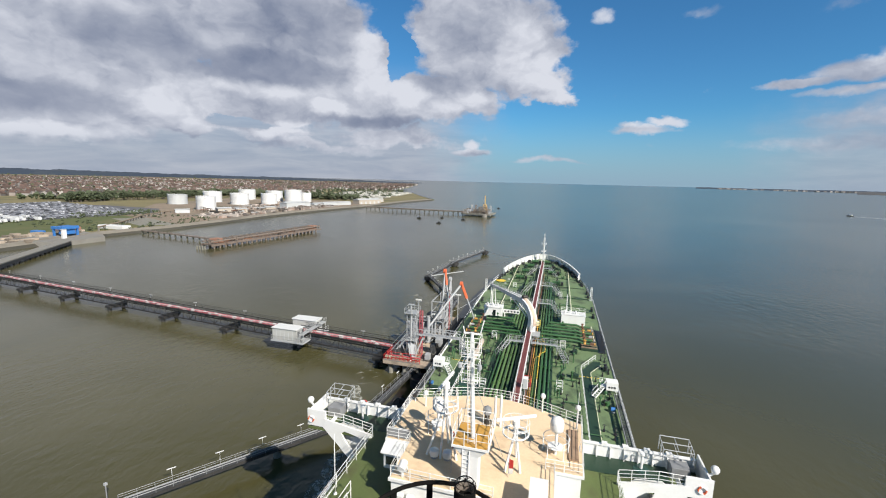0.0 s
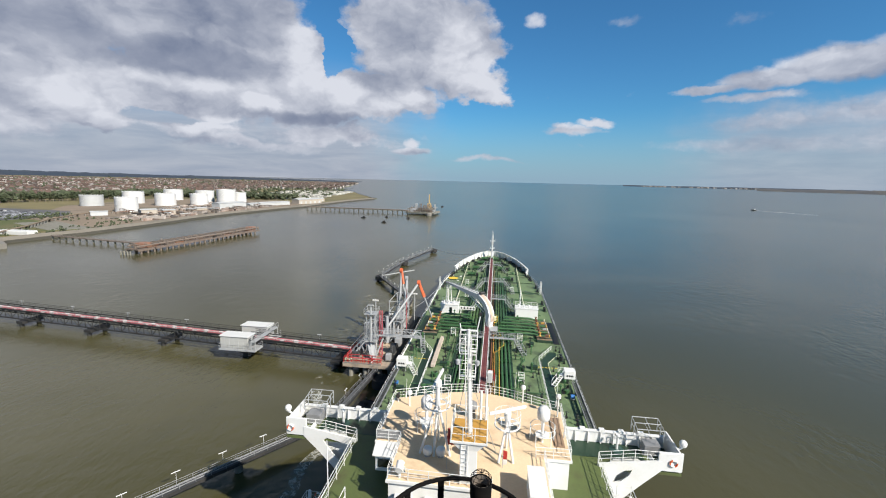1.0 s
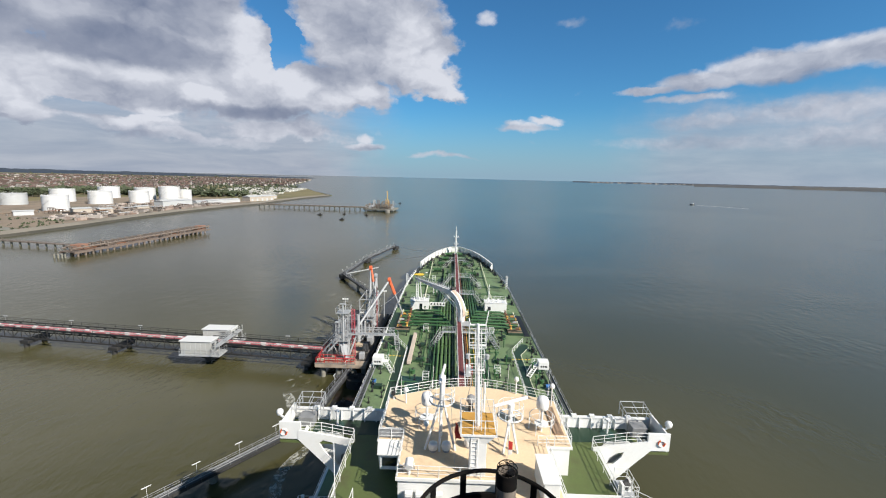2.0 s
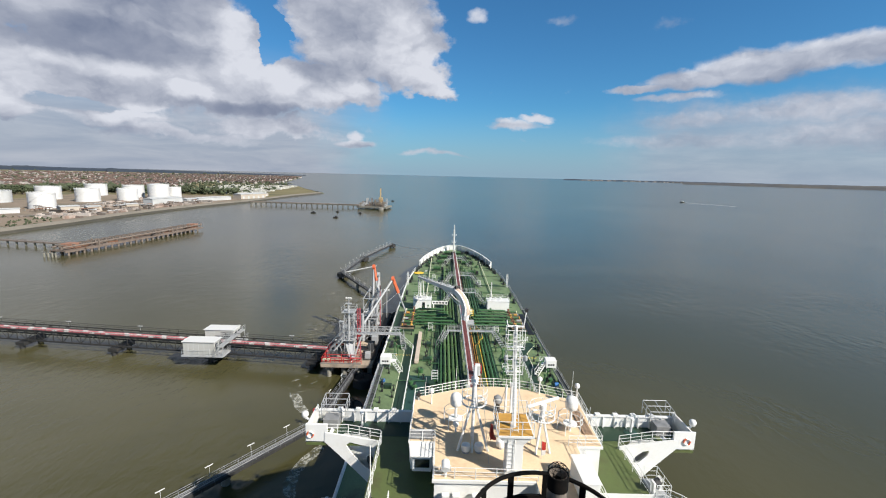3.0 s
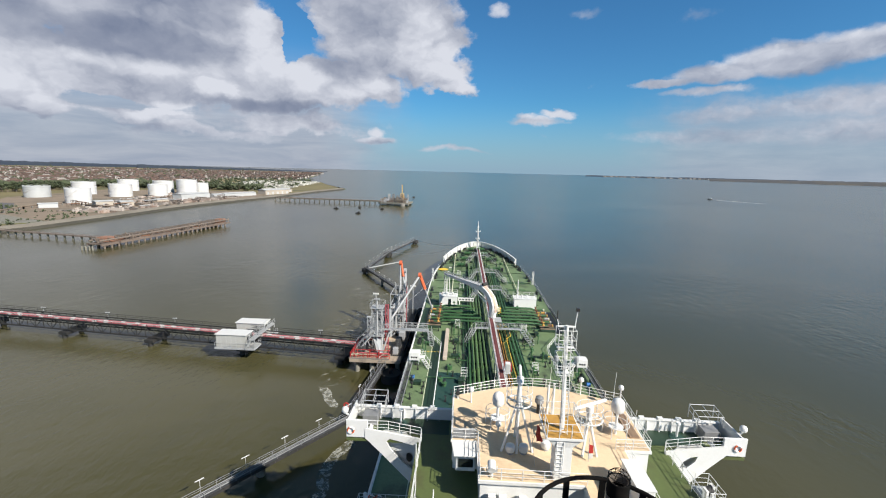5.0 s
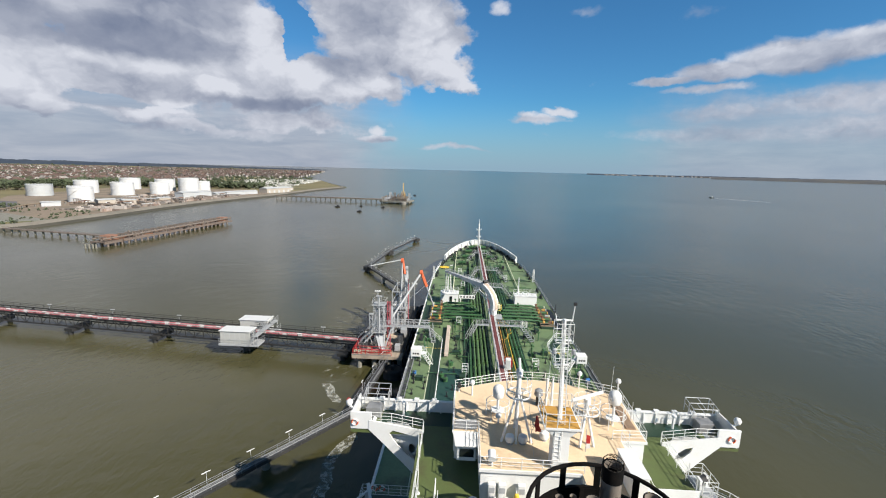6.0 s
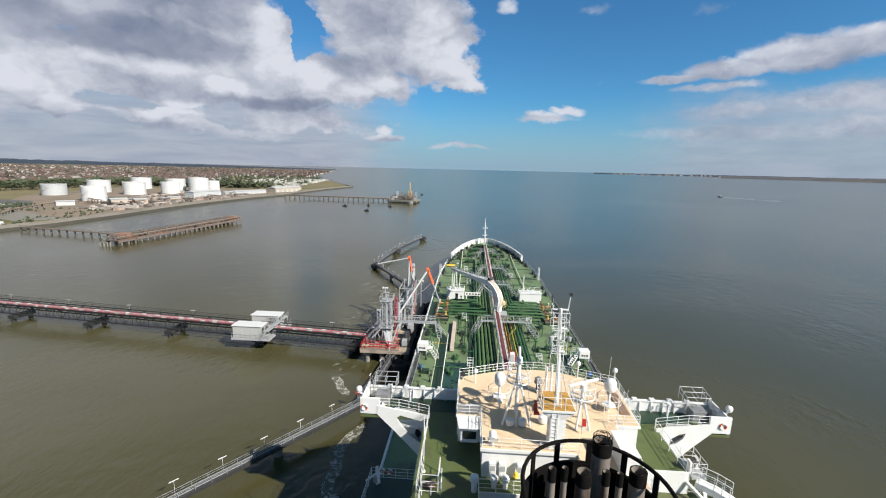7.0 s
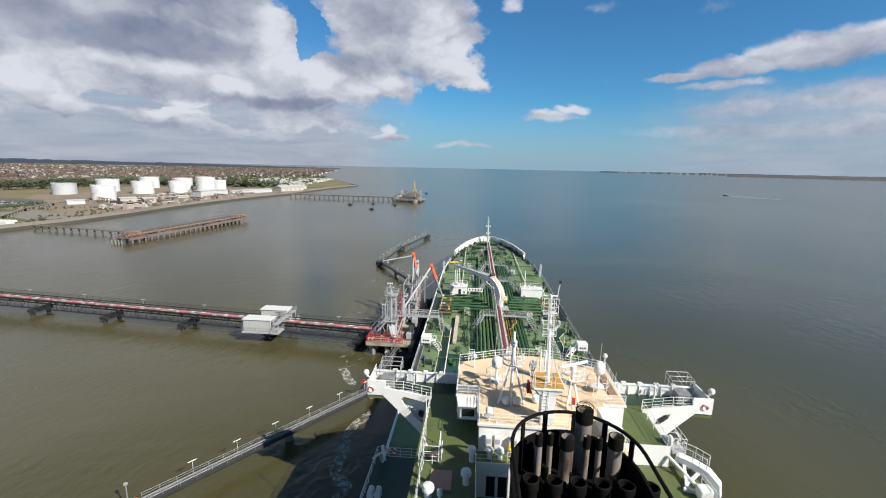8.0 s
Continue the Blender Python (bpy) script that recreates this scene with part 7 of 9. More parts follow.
# ---- loading gear on the platform ----
def build_loading_arm(base, knee, apex, tip, label, tint=None):
    t = thing("marine_loader", (*base, 5.8), label, "loading arm", "loading arms")
    b = Vector((*base, 5.8))
    head = b + Vector((0, 0, 6.0))
    knee, apex, tip = Vector(knee), Vector(apex), Vector(tip)
    part("riser", Shape().tube(b, head, 0.38, 12), GREY, t, "grey riser pipe", smooth=True)
    part("base_plate", Shape().lathe(b, [(0.9, 0), (0.9, 0.2), (0.5, 0.3)], 14), GREY, t)
    part("inboard_arm", Shape().tube(knee, apex, 0.26, 10), GALV, t, "grey inboard arm", smooth=True)
    part("link_arm", Shape().tube(head, knee, 0.3, 10), GREY, t, smooth=True)
    side = Vector((0.5, 0.3, 0.6))
    part("truss_chord", Shape().tube(knee + side, apex + side * 0.3, 0.09, 6), GREY, t)
    mid = apex.lerp(tip, 0.42)
    part("outboard_arm", Shape().beam(apex, mid, 0.5, 0.65), tint or ORANGE, t, "painted outboard arm", bevel=0.05)
    part("outboard_pipe", Shape().tube(mid, tip, 0.17, 8), GALV, t, smooth=True)
    part("apex_sheave", Shape().tube(apex - Vector((0.3, 0, 0)), apex + Vector((0.3, 0, 0)), 0.6, 14), tint or ORANGE, t, smooth=True)
    back = knee + (knee - apex).normalized() * 2.6
    part("counterweight", Shape().beam(back - Vector((0, 0, 0.2)), back + (knee - apex).normalized() * 1.4, 1.1, 1.3), GREY, t, bevel=0.06)
    part("balance_arm", Shape().tube(knee, back, 0.2, 8), GREY, t)
    part("cable", Shape().tube(apex + Vector((0, 0, 0.6)), knee + Vector((0, 0, 1.6)), 0.03, 4), DARKSTEEL, t)


build_loading_arm((-22.4, 57.0), (-22.3, 57.4, 9.3), (-16.5, 64.0, 18.2), (-13.6, 66.0, 9.6), "grey loading arm with an orange outer arm coupled to the ship")
build_loading_arm((-21.6, 64.0), (-21.6, 65.5, 11.5), (-21.5, 67.4, 20.2), (-20.0, 66.0, 12.5), "folded upright loading arm with an orange head")
build_loading_arm((-20.9, 67.5), (-21.0, 68.5, 11.0), (-20.8, 70.4, 17.6), (-20.2, 69.0, 10.5), "folded upright grey loading arm", GREY)


def build_arm_frame():
    t = thing("loader_frame", (-21, 66, 5.8), "grey and red steel support frame of the loading arms", "frame")
    for x in (-23.0, -20.0):
        for y in (61.5, 69.5):
            part("frame_column", Shape().beam((x, y, 5.8), (x, y, 14.0), 0.22), GREY, t)
    for z in (9.0, 11.5, 14.0):
        for p, q in (((-23, 61.5), (-20, 61.5)), ((-20, 61.5), (-20, 69.5)), ((-20, 69.5), (-23, 69.5)), ((-23, 69.5), (-23, 61.5))):
            part("cross_beam", Shape().beam((*p, z), (*q, z), 0.16), GALV, t)
    for p, q in (((-23, 61.5, 5.8), (-23, 69.5, 9)), ((-20, 61.5, 5.8), (-20, 69.5, 9)), ((-23, 61.5, 9), (-20, 61.5, 14)), ((-20, 61.5, 9), (-20, 69.5, 14))):
        part("brace", Shape().beam(p, q, 0.12), GALV, t)
    part("red_riser", Shape().tube((-19.8, 66, 5.8), (-19.8, 66, 16), 0.1, 8), DULLRED, t, smooth=True)
    part("operator_floor", Shape().box(-23.2, -19.8, 61.3, 65, 9.0, 9.1), GALV, t)
    railing(t, [(-23.2, 61.3, 9.1), (-19.8, 61.3, 9.1), (-19.8, 65, 9.1)], 1.1, 1.1, GALV)


build_arm_frame()


def build_gangway_tower():
    x, y = -23.4, 48.6
    t = thing("gangway_tower", (x, y, 5.8), "grey lattice gangway tower with a bridge laid across to the ship", "gangway")
    part("tower", lattice(Shape(), (x, y), 0.85, 5.8, 15.2, 1.6, 0.11, 0.06), GALV, t, "galvanised lattice tower")
    part("mast_tube", Shape().tube((x, y - 0.8, 5.8), (x, y - 0.8, 17.0), 0.2, 12), GALV, t, "pale grey column", smooth=True)
    part("red_lattice", lattice(Shape(), (x + 1.7, y + 0.8), 0.28, 5.8, 15.5, 0.8, 0.09, 0.05), DULLRED, t, "faded red lattice post")
    part("head", Shape().box(x - 0.6, x + 0.6, y - 1.1, y - 0.5, 17.0, 17.15), GREY, t)
    for z in (9.4, 15.2):
        part("stage", Shape().box(x - 1.3, x + 1.3, y - 1.3, y + 1.3, z, z + 0.06), GALV, t)
        railing(t, [(x - 1.3, y - 1.3, z + 0.08), (x + 1.3, y - 1.3, z + 0.08), (x + 1.3, y + 1.3, z + 0.08), (x - 1.3, y + 1.3, z + 0.08), (x - 1.3, y - 1.3, z + 0.08)], 1.0, 1.3, GALV, (1.0, 0.5), 0.035)
    # the bridge: two trusses and a floor
    a, b = Vector((x - 1.0, y + 0.4, 10.5)), Vector((-13.2, 49.6, 10.3))
    d = (b - a).normalized()
    n = Vector((-d.y, d.x, 0))
    part("bridge_floor", Shape().beam(a, b, 1.3, 0.1), GALV, t)
    for s in (-0.65, 0.65):
        g = Shape()
        g.beam(a + s * n, b + s * n, 0.12)
        g.beam(a + s * n + Vector((0, 0, 1.2)), b + s * n + Vector((0, 0, 1.2)), 0.12)
        pts = spread(a + s * n, b + s * n, 1.1)
        for i, (p, q) in enumerate(zip(pts, pts[1:])):
            g.beam(p, p + Vector((0, 0, 1.2)), 0.07)
            g.beam(p + Vector((0, 0, 1.2 if i % 2 else 0)), q + Vector((0, 0, 0 if i % 2 else 1.2)), 0.06)
        part("bridge_truss", g, GALV, t, "galvanised bridge truss")
    stair(t, (-13.0, 49.4, 10.3), (-12.2, 46.3, ZM + 0.05), 0.8)
    part("landing_leg", Shape().beam((-13.2, 49.0, ZM), (-13.2, 49.0, 10.3), 0.14).beam((-13.2, 50.2, ZM), (-13.2, 50.2, 10.3), 0.14), GALV, t)
    # splayed back stays towards the trestle
    for s in (-0.8, 0.8):
        part("back_stay", Shape().beam((x - 1.0, y + s, 10.6), (-28.6, y + s + 1.5, 5.8), 0.2), GALV, t)
        part("stay_rail", Shape().beam((x - 1.0, y + s, 11.7), (-28.6, y + s + 1.5, 6.9), 0.08), GALV, t)
    stair(t, (x - 1.2, y - 1.0, 9.4), (-27.6, y - 1.4, 5.9), 0.8)


build_gangway_tower()


def build_platform_clutter():
    t = thing("valve_skid", (-24.6, 54.5, 5.8), "skid of grey and red pipes with valves on the platform", "piping")
    for i in range(6):
        y = 51.5 + 1.1 * i
        part("pipe", Shape().pipe([(-28.0, y, 6.5), (-24.5 + 0.2 * i, y, 6.5), (-24.5 + 0.2 * i, y, 7.4 + 0.3 * (i % 2)), (-22.6, y + 2, 7.4 + 0.3 * (i % 2))], 0.2, 8), RED if i == 1 else (GREY if i % 2 else GRATING), t, smooth=True)
        part("valve", Shape().lathe((-26.4, y, 6.3), [(0.3, 0), (0.34, 0.3), (0.14, 0.5), (0.1, 1.0), (0.3, 1.02), (0.3, 1.08)], 10), GREY, t)
    for i, (x, y, w, d, h) in enumerate(((-26.4, 47.2, 1.3, 0.9, 1.6), (-19.6, 47.5, 1.0, 1.2, 1.3), (-19.5, 51.0, 1.0, 1.6, 2.0), (-19.4, 55.5, 1.2, 2.2, 1.8), (-25.8, 70.5, 1.6, 2.6, 2.3), (-23.2, 73.5, 2.0, 1.6, 1.9))):
        t = thing("equipment_cabinet", (x, y, 5.8), "grey equipment cabinet on the jetty platform", "cabinet", "jetty cabinets")
        part("body", Shape().box(x - w / 2, x + w / 2, y - d / 2, y + d / 2, 5.95, 5.8 + h), GREY if i % 2 else GRATING, t, bevel=0.04)
        part("plinth", Shape().box(x - w / 2 - 0.06, x + w / 2 + 0.06, y - d / 2 - 0.06, y + d / 2 + 0.06, 5.8, 5.95), CONCRETE, t)
        part("door_line", Shape().box(x - 0.02, x + 0.02, y - d / 2 - 0.015, y - d / 2, 6.1, 5.7 + h), GREY, t)
    for i in range(3):
        y = 49.2 + 1.5 * i
        t = thing("jib_tripod", (-24.6 + 0.3 * i, y, 5.8), "grey tripod hoist on the platform", "hoist", "tripod hoists")
        c = Vector((-25.6 + 1.2 * i, y - 1.0, 8.6))
        for k in range(3):
            a = 2.1 * k + 0.4 * i
            part("leg", Shape().beam(c, (c.x + 1.1 * math.cos(a), c.y + 1.1 * math.sin(a), 5.8), 0.12), GALV, t)
        part("head", Shape().box(c.x - 0.2, c.x + 0.2, c.y - 0.2, c.y + 0.2, 8.5, 8.9), GREY, t)
    for x, y, z in ((-22.0, 60.5, 11.0), (-26.6, 62.5, 13.5), (-19.0, 72.0, 13.0)):
        t = thing("floodlight_mast", (x, y, 5.8), "grey floodlight mast on the platform", "light mast", "floodlight masts")
        part("pole", Shape().tube((x, y, 5.8), (x, y, z), 0.12, 8), GALV, t, smooth=True)
        part("lamp_bar", Shape().box(x - 0.7, x + 0.7, y - 0.08, y + 0.08, z, z + 0.1), GREY, t)
        for k in (-0.5, 0, 0.5):
            part("lamp", Shape().box(x + k - 0.18, x + k + 0.18, y - 0.25, y + 0.1, z + 0.1, z + 0.4), WHITE, t)
    t = thing("black_hose_pile", (-19.8, 49.5, 5.8), "coil of black rubber hose on the platform", "hose")
    part("coil", Shape().torus((-20.3, 57.8, 6.0), 1.0, 0.2, "z", 18, 6).torus((-20.3, 57.8, 6.35), 0.9, 0.2, "z", 18, 6), RUBBER, t, smooth=True)
    # round black fenders floating between platform and hull
    for y, rr in ((42.4, 1.95), (32.4, 1.75)):
        t = thing("breasting_dolphin", (-19.6, y, 0), "squat round black breasting dolphin beside the hull", "dolphin", "breasting dolphins")
        drum = part("drum", Shape().lathe((-19.6, y, -1.5), [(rr, 0), (rr, 5.6), (rr * 0.96, 5.8), (rr * 0.9, 5.85), (rr * 0.85, 5.7)], 28), RUBBER, t, smooth=True)
        part("mooring_hook", Shape().box(-20.0, -19.3, y - 0.3, y + 0.3, 4.2, 5.0).tube((-19.6, y, 4.2), (-19.6, y, 5.6), 0.12, 8), DARKSTEEL, drum, bevel=0.05)
        part("fender_face", Shape().box(-17.85, -17.3, y - 1.6, y + 1.6, 0.5, 4.0), RUBBER, t, "black rubber fender face", bevel=0.08)
    for y in (66.0, 79.0):
        t = thing("floating_fender", (-17.4, y, 2.0), "large black pneumatic fender against the hull", "fender", "floating fenders")
        part("body", Shape().tube((-17.5, y - 2.0, 3.3), (-17.5, y + 2.0, 3.3), 1.3, 16), RUBBER, t, smooth=True)
        for s in (-1, 1):
            part("end_cone", Shape().tube((-17.5, y + 2.0 * s, 3.3), (-17.5, y + 2.7 * s, 3.3), 1.3, 16, 0.5), RUBBER, t, smooth=True)
        part("tyre_net", Shape().torus((-17.5, y - 1, 3.3), 1.32, 0.16, "y", 14, 6).torus((-17.5, y + 1, 3.3), 1.32, 0.16, "y", 14, 6), RUBBER, t)
    t = thing("life_ring_post", (-24.3, 27.6, 4.8), "red life ring on a walkway post", "life ring")
    part("post", Shape().tube((-24.2, 27.6, 4.8), (-24.2, 27.6, 6.4), 0.05, 6), GALV, t)
    part("ring", Shape().torus((-24.2, 27.5, 6.1), 0.36, 0.1, "y", 14, 6), RED, t)
    t = thing("guide_post", (-44.9, 1.1, 2.7), "slim grey post with a lamp beside the walkway end", "post")
    part("post", Shape().tube((-44.9, 1.1, 0.5), (-44.9, 1.1, 6.2), 0.07, 8), WORNGREY, t)
    part("lamp", Shape().box(-45.05, -44.75, 0.95, 1.25, 6.2, 6.45), GALV, t)
    t = thing("red_end_mark", (-44.0, 0.6, 4.5), "red end stop of the mooring walkway", "end stop")
    part("stop", Shape().lathe((-43.3, 0.0, 4.6), [(0.7, 0), (0.7, 0.5), (0.4, 0.6)], 10), ORANGE, t)


build_platform_clutter()


def build_pipe_bank():
    """The dense grey piping, lattice and ladders between tower and loading arms."""
    r = random.Random(17)
    t = thing("pipe_bank", (-22.5, 59, 5.8), "dense bank of grey pipes and valves on the platform", "piping")
    for i in range(9):
        x = -26.6 + 0.75 * i
        top = 8.2 + 1.6 * r.random()
        g = Shape().pipe([(x, 55.5 + r.uniform(-1, 1), 6.3), (x, 58.5, 6.3), (x, 58.9, 7.0), (x, 59.0, top), (x + 0.3, 60.5, top + 0.2), (x + 0.3, 61.0, 6.0)], 0.16 + 0.06 * (i % 2), 8)
        part("pipe", g, (GREY, GALV, GRATING)[i % 3], t, smooth=True)
        part("valve", Shape().lathe((x, 57.2, 6.2), [(0.2, 0), (0.3, 0.15), (0.3, 0.4), (0.1, 0.6), (0.08, 1.2), (0.32, 1.22), (0.32, 1.28)], 10), DARKSTEEL if i % 2 else GREY, t)
    for z in (8.0, 10.0):
        part("cross_beam", Shape().beam((-27.0, 59.2, z), (-19.6, 59.2, z), 0.16), GREY, t)
    for x in (-27.0, -24.5, -22.0, -19.6):
        part("support_post", Shape().beam((x, 59.2, 5.8), (x, 59.2, 10.0), 0.16), GREY, t)
    part("service_floor", Shape().box(-27.0, -19.6, 59.3, 60.9, 10.0, 10.08), GRATING, t)
    railing(t, [(-27.0, 60.9, 10.08), (-27.0, 59.3, 10.08), (-19.6, 59.3, 10.08), (-19.6, 60.9, 10.08)], 1.1, 1.2, GALV)
    for x, y, h in ((-26.8, 56.0, 4.5), (-25.2, 62.0, 4.0), (-21.2, 60.0, 5.0)):
        t = thing("lattice_mast", (x, y, 5.8), "slender grey lattice mast on the platform", "mast", "lattice masts")
        part("frame", lattice(Shape(), (x, y), 0.35, 5.8, 5.8 + h, 0.9, 0.09, 0.05), GALV, t)
        part("head_plate", Shape().box(x - 0.5, x + 0.5, y - 0.5, y + 0.5, 5.8 + h, 5.88 + h), GREY, t)
    # large grey frame leaning from the tower to the slab
    t = thing("ramp_frame", (-22.5, 46.8, 5.8), "grey V-shaped steel ramp frame under the gangway", "frame")
    tip = Vector((-22.2, 45.9, 6.0))
    for q in ((-24.6, 49.4, 10.4), (-22.4, 49.6, 10.4), (-21.0, 49.2, 10.2)):
        part("strut", Shape().beam(tip, q, 0.2), GALV, t)
    part("panel", Shape().slab([(-24.4, 48.3, 9.2), (-22.6, 48.3, 9.4), (-22.3, 46.2, 6.5), (-23.1, 46.4, 6.5)], (0, 0.06, 0.06)), TANKGREY, t, "pale sheet panel")
    part("tie", Shape().beam((-24.6, 49.4, 10.4), (-21.0, 49.2, 10.2), 0.16), GALV, t)
    # drums and skips near the berth face
    for x, y, n in ((-19.7, 53.0, 4), (-20.2, 48.4, 3), (-25.4, 66.5, 3)):
        for k in range(n):
            d = thing("drum", (x + 0.1 * k, y + 0.75 * k, 5.8), "black steel drum on the platform", "drum", "platform drums")
            part("body", Shape().lathe((x + 0.1 * k, y + 0.75 * k, 5.8), [(0.3, 0), (0.32, 0.05), (0.3, 0.3), (0.32, 0.33), (0.3, 0.6), (0.32, 0.88), (0.28, 0.9)], 12), RUBBER, d)
            part("cap", Shape().lathe((x + 0.1 * k, y + 0.75 * k, 6.7), [(0.27, 0), (0.05, 0.02)], 12), DARKSTEEL, d)


build_pipe_bank()


def build_mooring_lines():
    lines = (((-45.0, -0.8, 5.3), (-15.9, -24, 12.2)), ((-32.2, 194.5, 5.3), (-6.5, 147, 11.4)), ((-40.4, 157.5, 5.3), (-11.0, 137, 11.0)), ((-24, 76, 6.4), (-15.8, 100, 8.9)))
    for a, b in lines:
        a, b = Vector(a), Vector(b)
        pts = []
        for i in range(13):
            p = a.lerp(b, i / 12)
            pts.append(p - Vector((0, 0, 1.6 * 4 * (i / 12) * (1 - i / 12))))
        solo("mooring_line", Shape().pipe(pts, 0.05, 5), GREY, "grey mooring rope slung from the dolphin to the ship", "rope", tuple(a), "mooring lines")


build_mooring_lines()


def build_foam():
    """Thin irregular sheets of froth lying on the water."""
    r = random.Random(3)
    for cx, cy, wide, long in ((-31, 43, 3, 5), (-35, 70, 6, 12), (-31, 84, 7, 12), (-29, 60, 4, 7), (-36, 100, 8, 12)):
        pts = []
        for j in range(18):
            a = 2 * math.pi * j / 18
            u = r.uniform(0.75, 1.1)
            pts.append((cx + wide * u * math.cos(a), cy + long * u * math.sin(a)))
        solo("foam_patch", Shape().prism(pts, SEA + 0.02, SEA + 0.03), FOAM, "pale foam drifting on the murky water", "foam", (cx, cy, SEA), kind="stuff")

    # a wavering line of froth drifting past the quarter
    for path, wide in (((( -32.3, 38.6), (-30.6, 37.2), (-29.2, 34.5), (-27.1, 32.0)), 1.0), (((-27.5, 29.2), (-24.5, 28.2)), 0.9), (((-22.4, 24.2), (-22.6, 22.6), (-23.6, 20.6), (-24.2, 18.2), (-24.3, 16.0), (-23.4, 14.1), (-23.9, 11.8), (-23.3, 9.4), (-21.3, 7.3), (-21.6, 5.0), (-20.4, 1.0), (-20.9, -4.0)), 1.0)):
        g = Shape()
        pts = []
        for (ax, ay), (bx, by) in zip(path, path[1:]):
            n = max(2, int(math.hypot(bx - ax, by - ay) / 0.4))
            pts += [(ax + (bx - ax) * i / n, ay + (by - ay) * i / n) for i in range(n)]
        pts.append(path[-1])
        for i, (x, y) in enumerate(pts):
            a, b = pts[max(0, i - 1)], pts[min(len(pts) - 1, i + 1)]
            d = Vector((b[0] - a[0], b[1] - a[1], 0)).normalized()
            taper = min(1.0, i / 3, (len(pts) - 1 - i) / 3)
            u, v = (wide * taper * (0.8 + 0.45 * noise.noise(Vector((i * 0.23, side, 5.0)))) for side in (0.0, 9.0))
            g.v += [(x - d.y * u, y + d.x * u, SEA + 0.03), (x + d.y * v, y - d.x * v, SEA + 0.03)]
        g.f = [(2 * i, 2 * i + 1, 2 * i + 3, 2 * i + 2) for i in range(len(pts) - 1)]
        solo("foam_line", g, FROTH, "wavering pale line of froth on the murky water", "foam", (*path[0], SEA), kind="stuff")


build_foam()

# ---- shore ----
def build_tank(x, y, r, h, mat, label):
    z = land_z(x, y) + 0.2
    t = thing("storage_tank", (x, y, z), label, "storage tank", "storage tanks")
    part("shell", Shape().lathe((x, y, z), [(r, 0), (r, h), (r * 1.01, h), (r * 1.01, h + 0.25)], 40), mat, t, smooth=True)
    part("roof", Shape().lathe((x, y, z + h), [(r * 0.995, 0), (r * 0.55, h * 0.05), (0.3, h * 0.08)], 40), mat, t, "shallow cone roof", smooth=True)
    g = Shape()
    for i in range(9):
        a = radians(-150 + 12 * i)
        b = radians(-150 + 12 * (i + 1))
        p = (x + (r + 0.5) * math.cos(a), y + (r + 0.5) * math.sin(a), z + h * i / 9)
        q = (x + (r + 0.5) * math.cos(b), y + (r + 0.5) * math.sin(b), z + h * (i + 1) / 9)
        g.beam(p, q, 0.4, 0.1)
    part("spiral_stair", g, TANK, t)
    for u in (0.25, 0.5, 0.75, 0.93):
        part("wind_girder", Shape().lathe((x, y, z + h * u), [(r, 0), (r + 0.18, 0.02), (r + 0.18, 0.3), (r, 0.32)], 40), mat, t)
    g = Shape()
    for i in range(24):
        a = 2 * math.pi * i / 24
        g.beam((x + r * math.cos(a), y + r * math.sin(a), z + h), (x + r * math.cos(a), y + r * math.sin(a), z + h + 1.1), 0.1)
    g.torus((x, y, z + h + 1.1), r, 0.06, "z", 40, 4)
    part("roof_rail", g, WHITE, t)
    part("foundation", Shape().lathe((x, y, z - 1.2), [(r + 0.8, 0), (r + 0.8, 1.25)], 40), CONCRETE, t)


for x, y, r, h, mat in ((-451, 395, 10.8, 12.0, TANKGREY), (-360, 345, 9.6, 14.5, TANK), (-449, 449, 11.5, 15.0, TANK), (-391, 432, 11.0, 14.6, TANK), (-462, 532, 12.0, 15.5, TANK), (-363, 453, 9.8, 14.5, TANK), (-397, 510, 11.5, 16.0, TANK), (-362, 505, 11.6, 18.5, TANK), (-361, 533, 9.0, 13.5, TANK)):
    build_tank(x, y, r, 0.92 * h, mat, "pale grey storage tank with a cone roof" if mat is TANKGREY else "large white cylindrical storage tank with a cone roof")


BEIGEWALL = paint("beige_shed_cladding", (0.40, 0.35, 0.29), 0.7, (0.30, 0.26, 0.22), 0.5, 0.1, 0.1)


def build_shed(x, y, w, d, h, turn, label, wall=None, roof=None):
    z = land_z(x, y) + 0.1
    t = thing("shed", (x, y, z), label, "building", "tank farm sheds")
    m = pose(x, y, z, 0, 0, turn)

    def placed(g):
        g.v = [tuple(m @ Vector(p)) for p in g.v]
        return g

    part("wall", placed(Shape().box(-w / 2, w / 2, -d / 2, d / 2, 0, h)), wall or TANK, t)
    g = Shape().slab([(-w / 2 - 0.4, -d / 2 - 0.4, h), (-w / 2 - 0.4, d / 2 + 0.4, h), (-w / 2 - 0.4, 0, h + d * 0.12)], (w + 0.8, 0, 0))
    part("roof", placed(g), roof or TANKGREY, t)
    for i in range(max(1, int(w / 8))):
        xx = -w / 2 + (i + 0.5) * w / max(1, int(w / 8))
        part("door", placed(Shape().box(xx - 1.5, xx + 1.5, -d / 2 - 0.06, -d / 2, 0, h * 0.6)), TANKGREY, t)


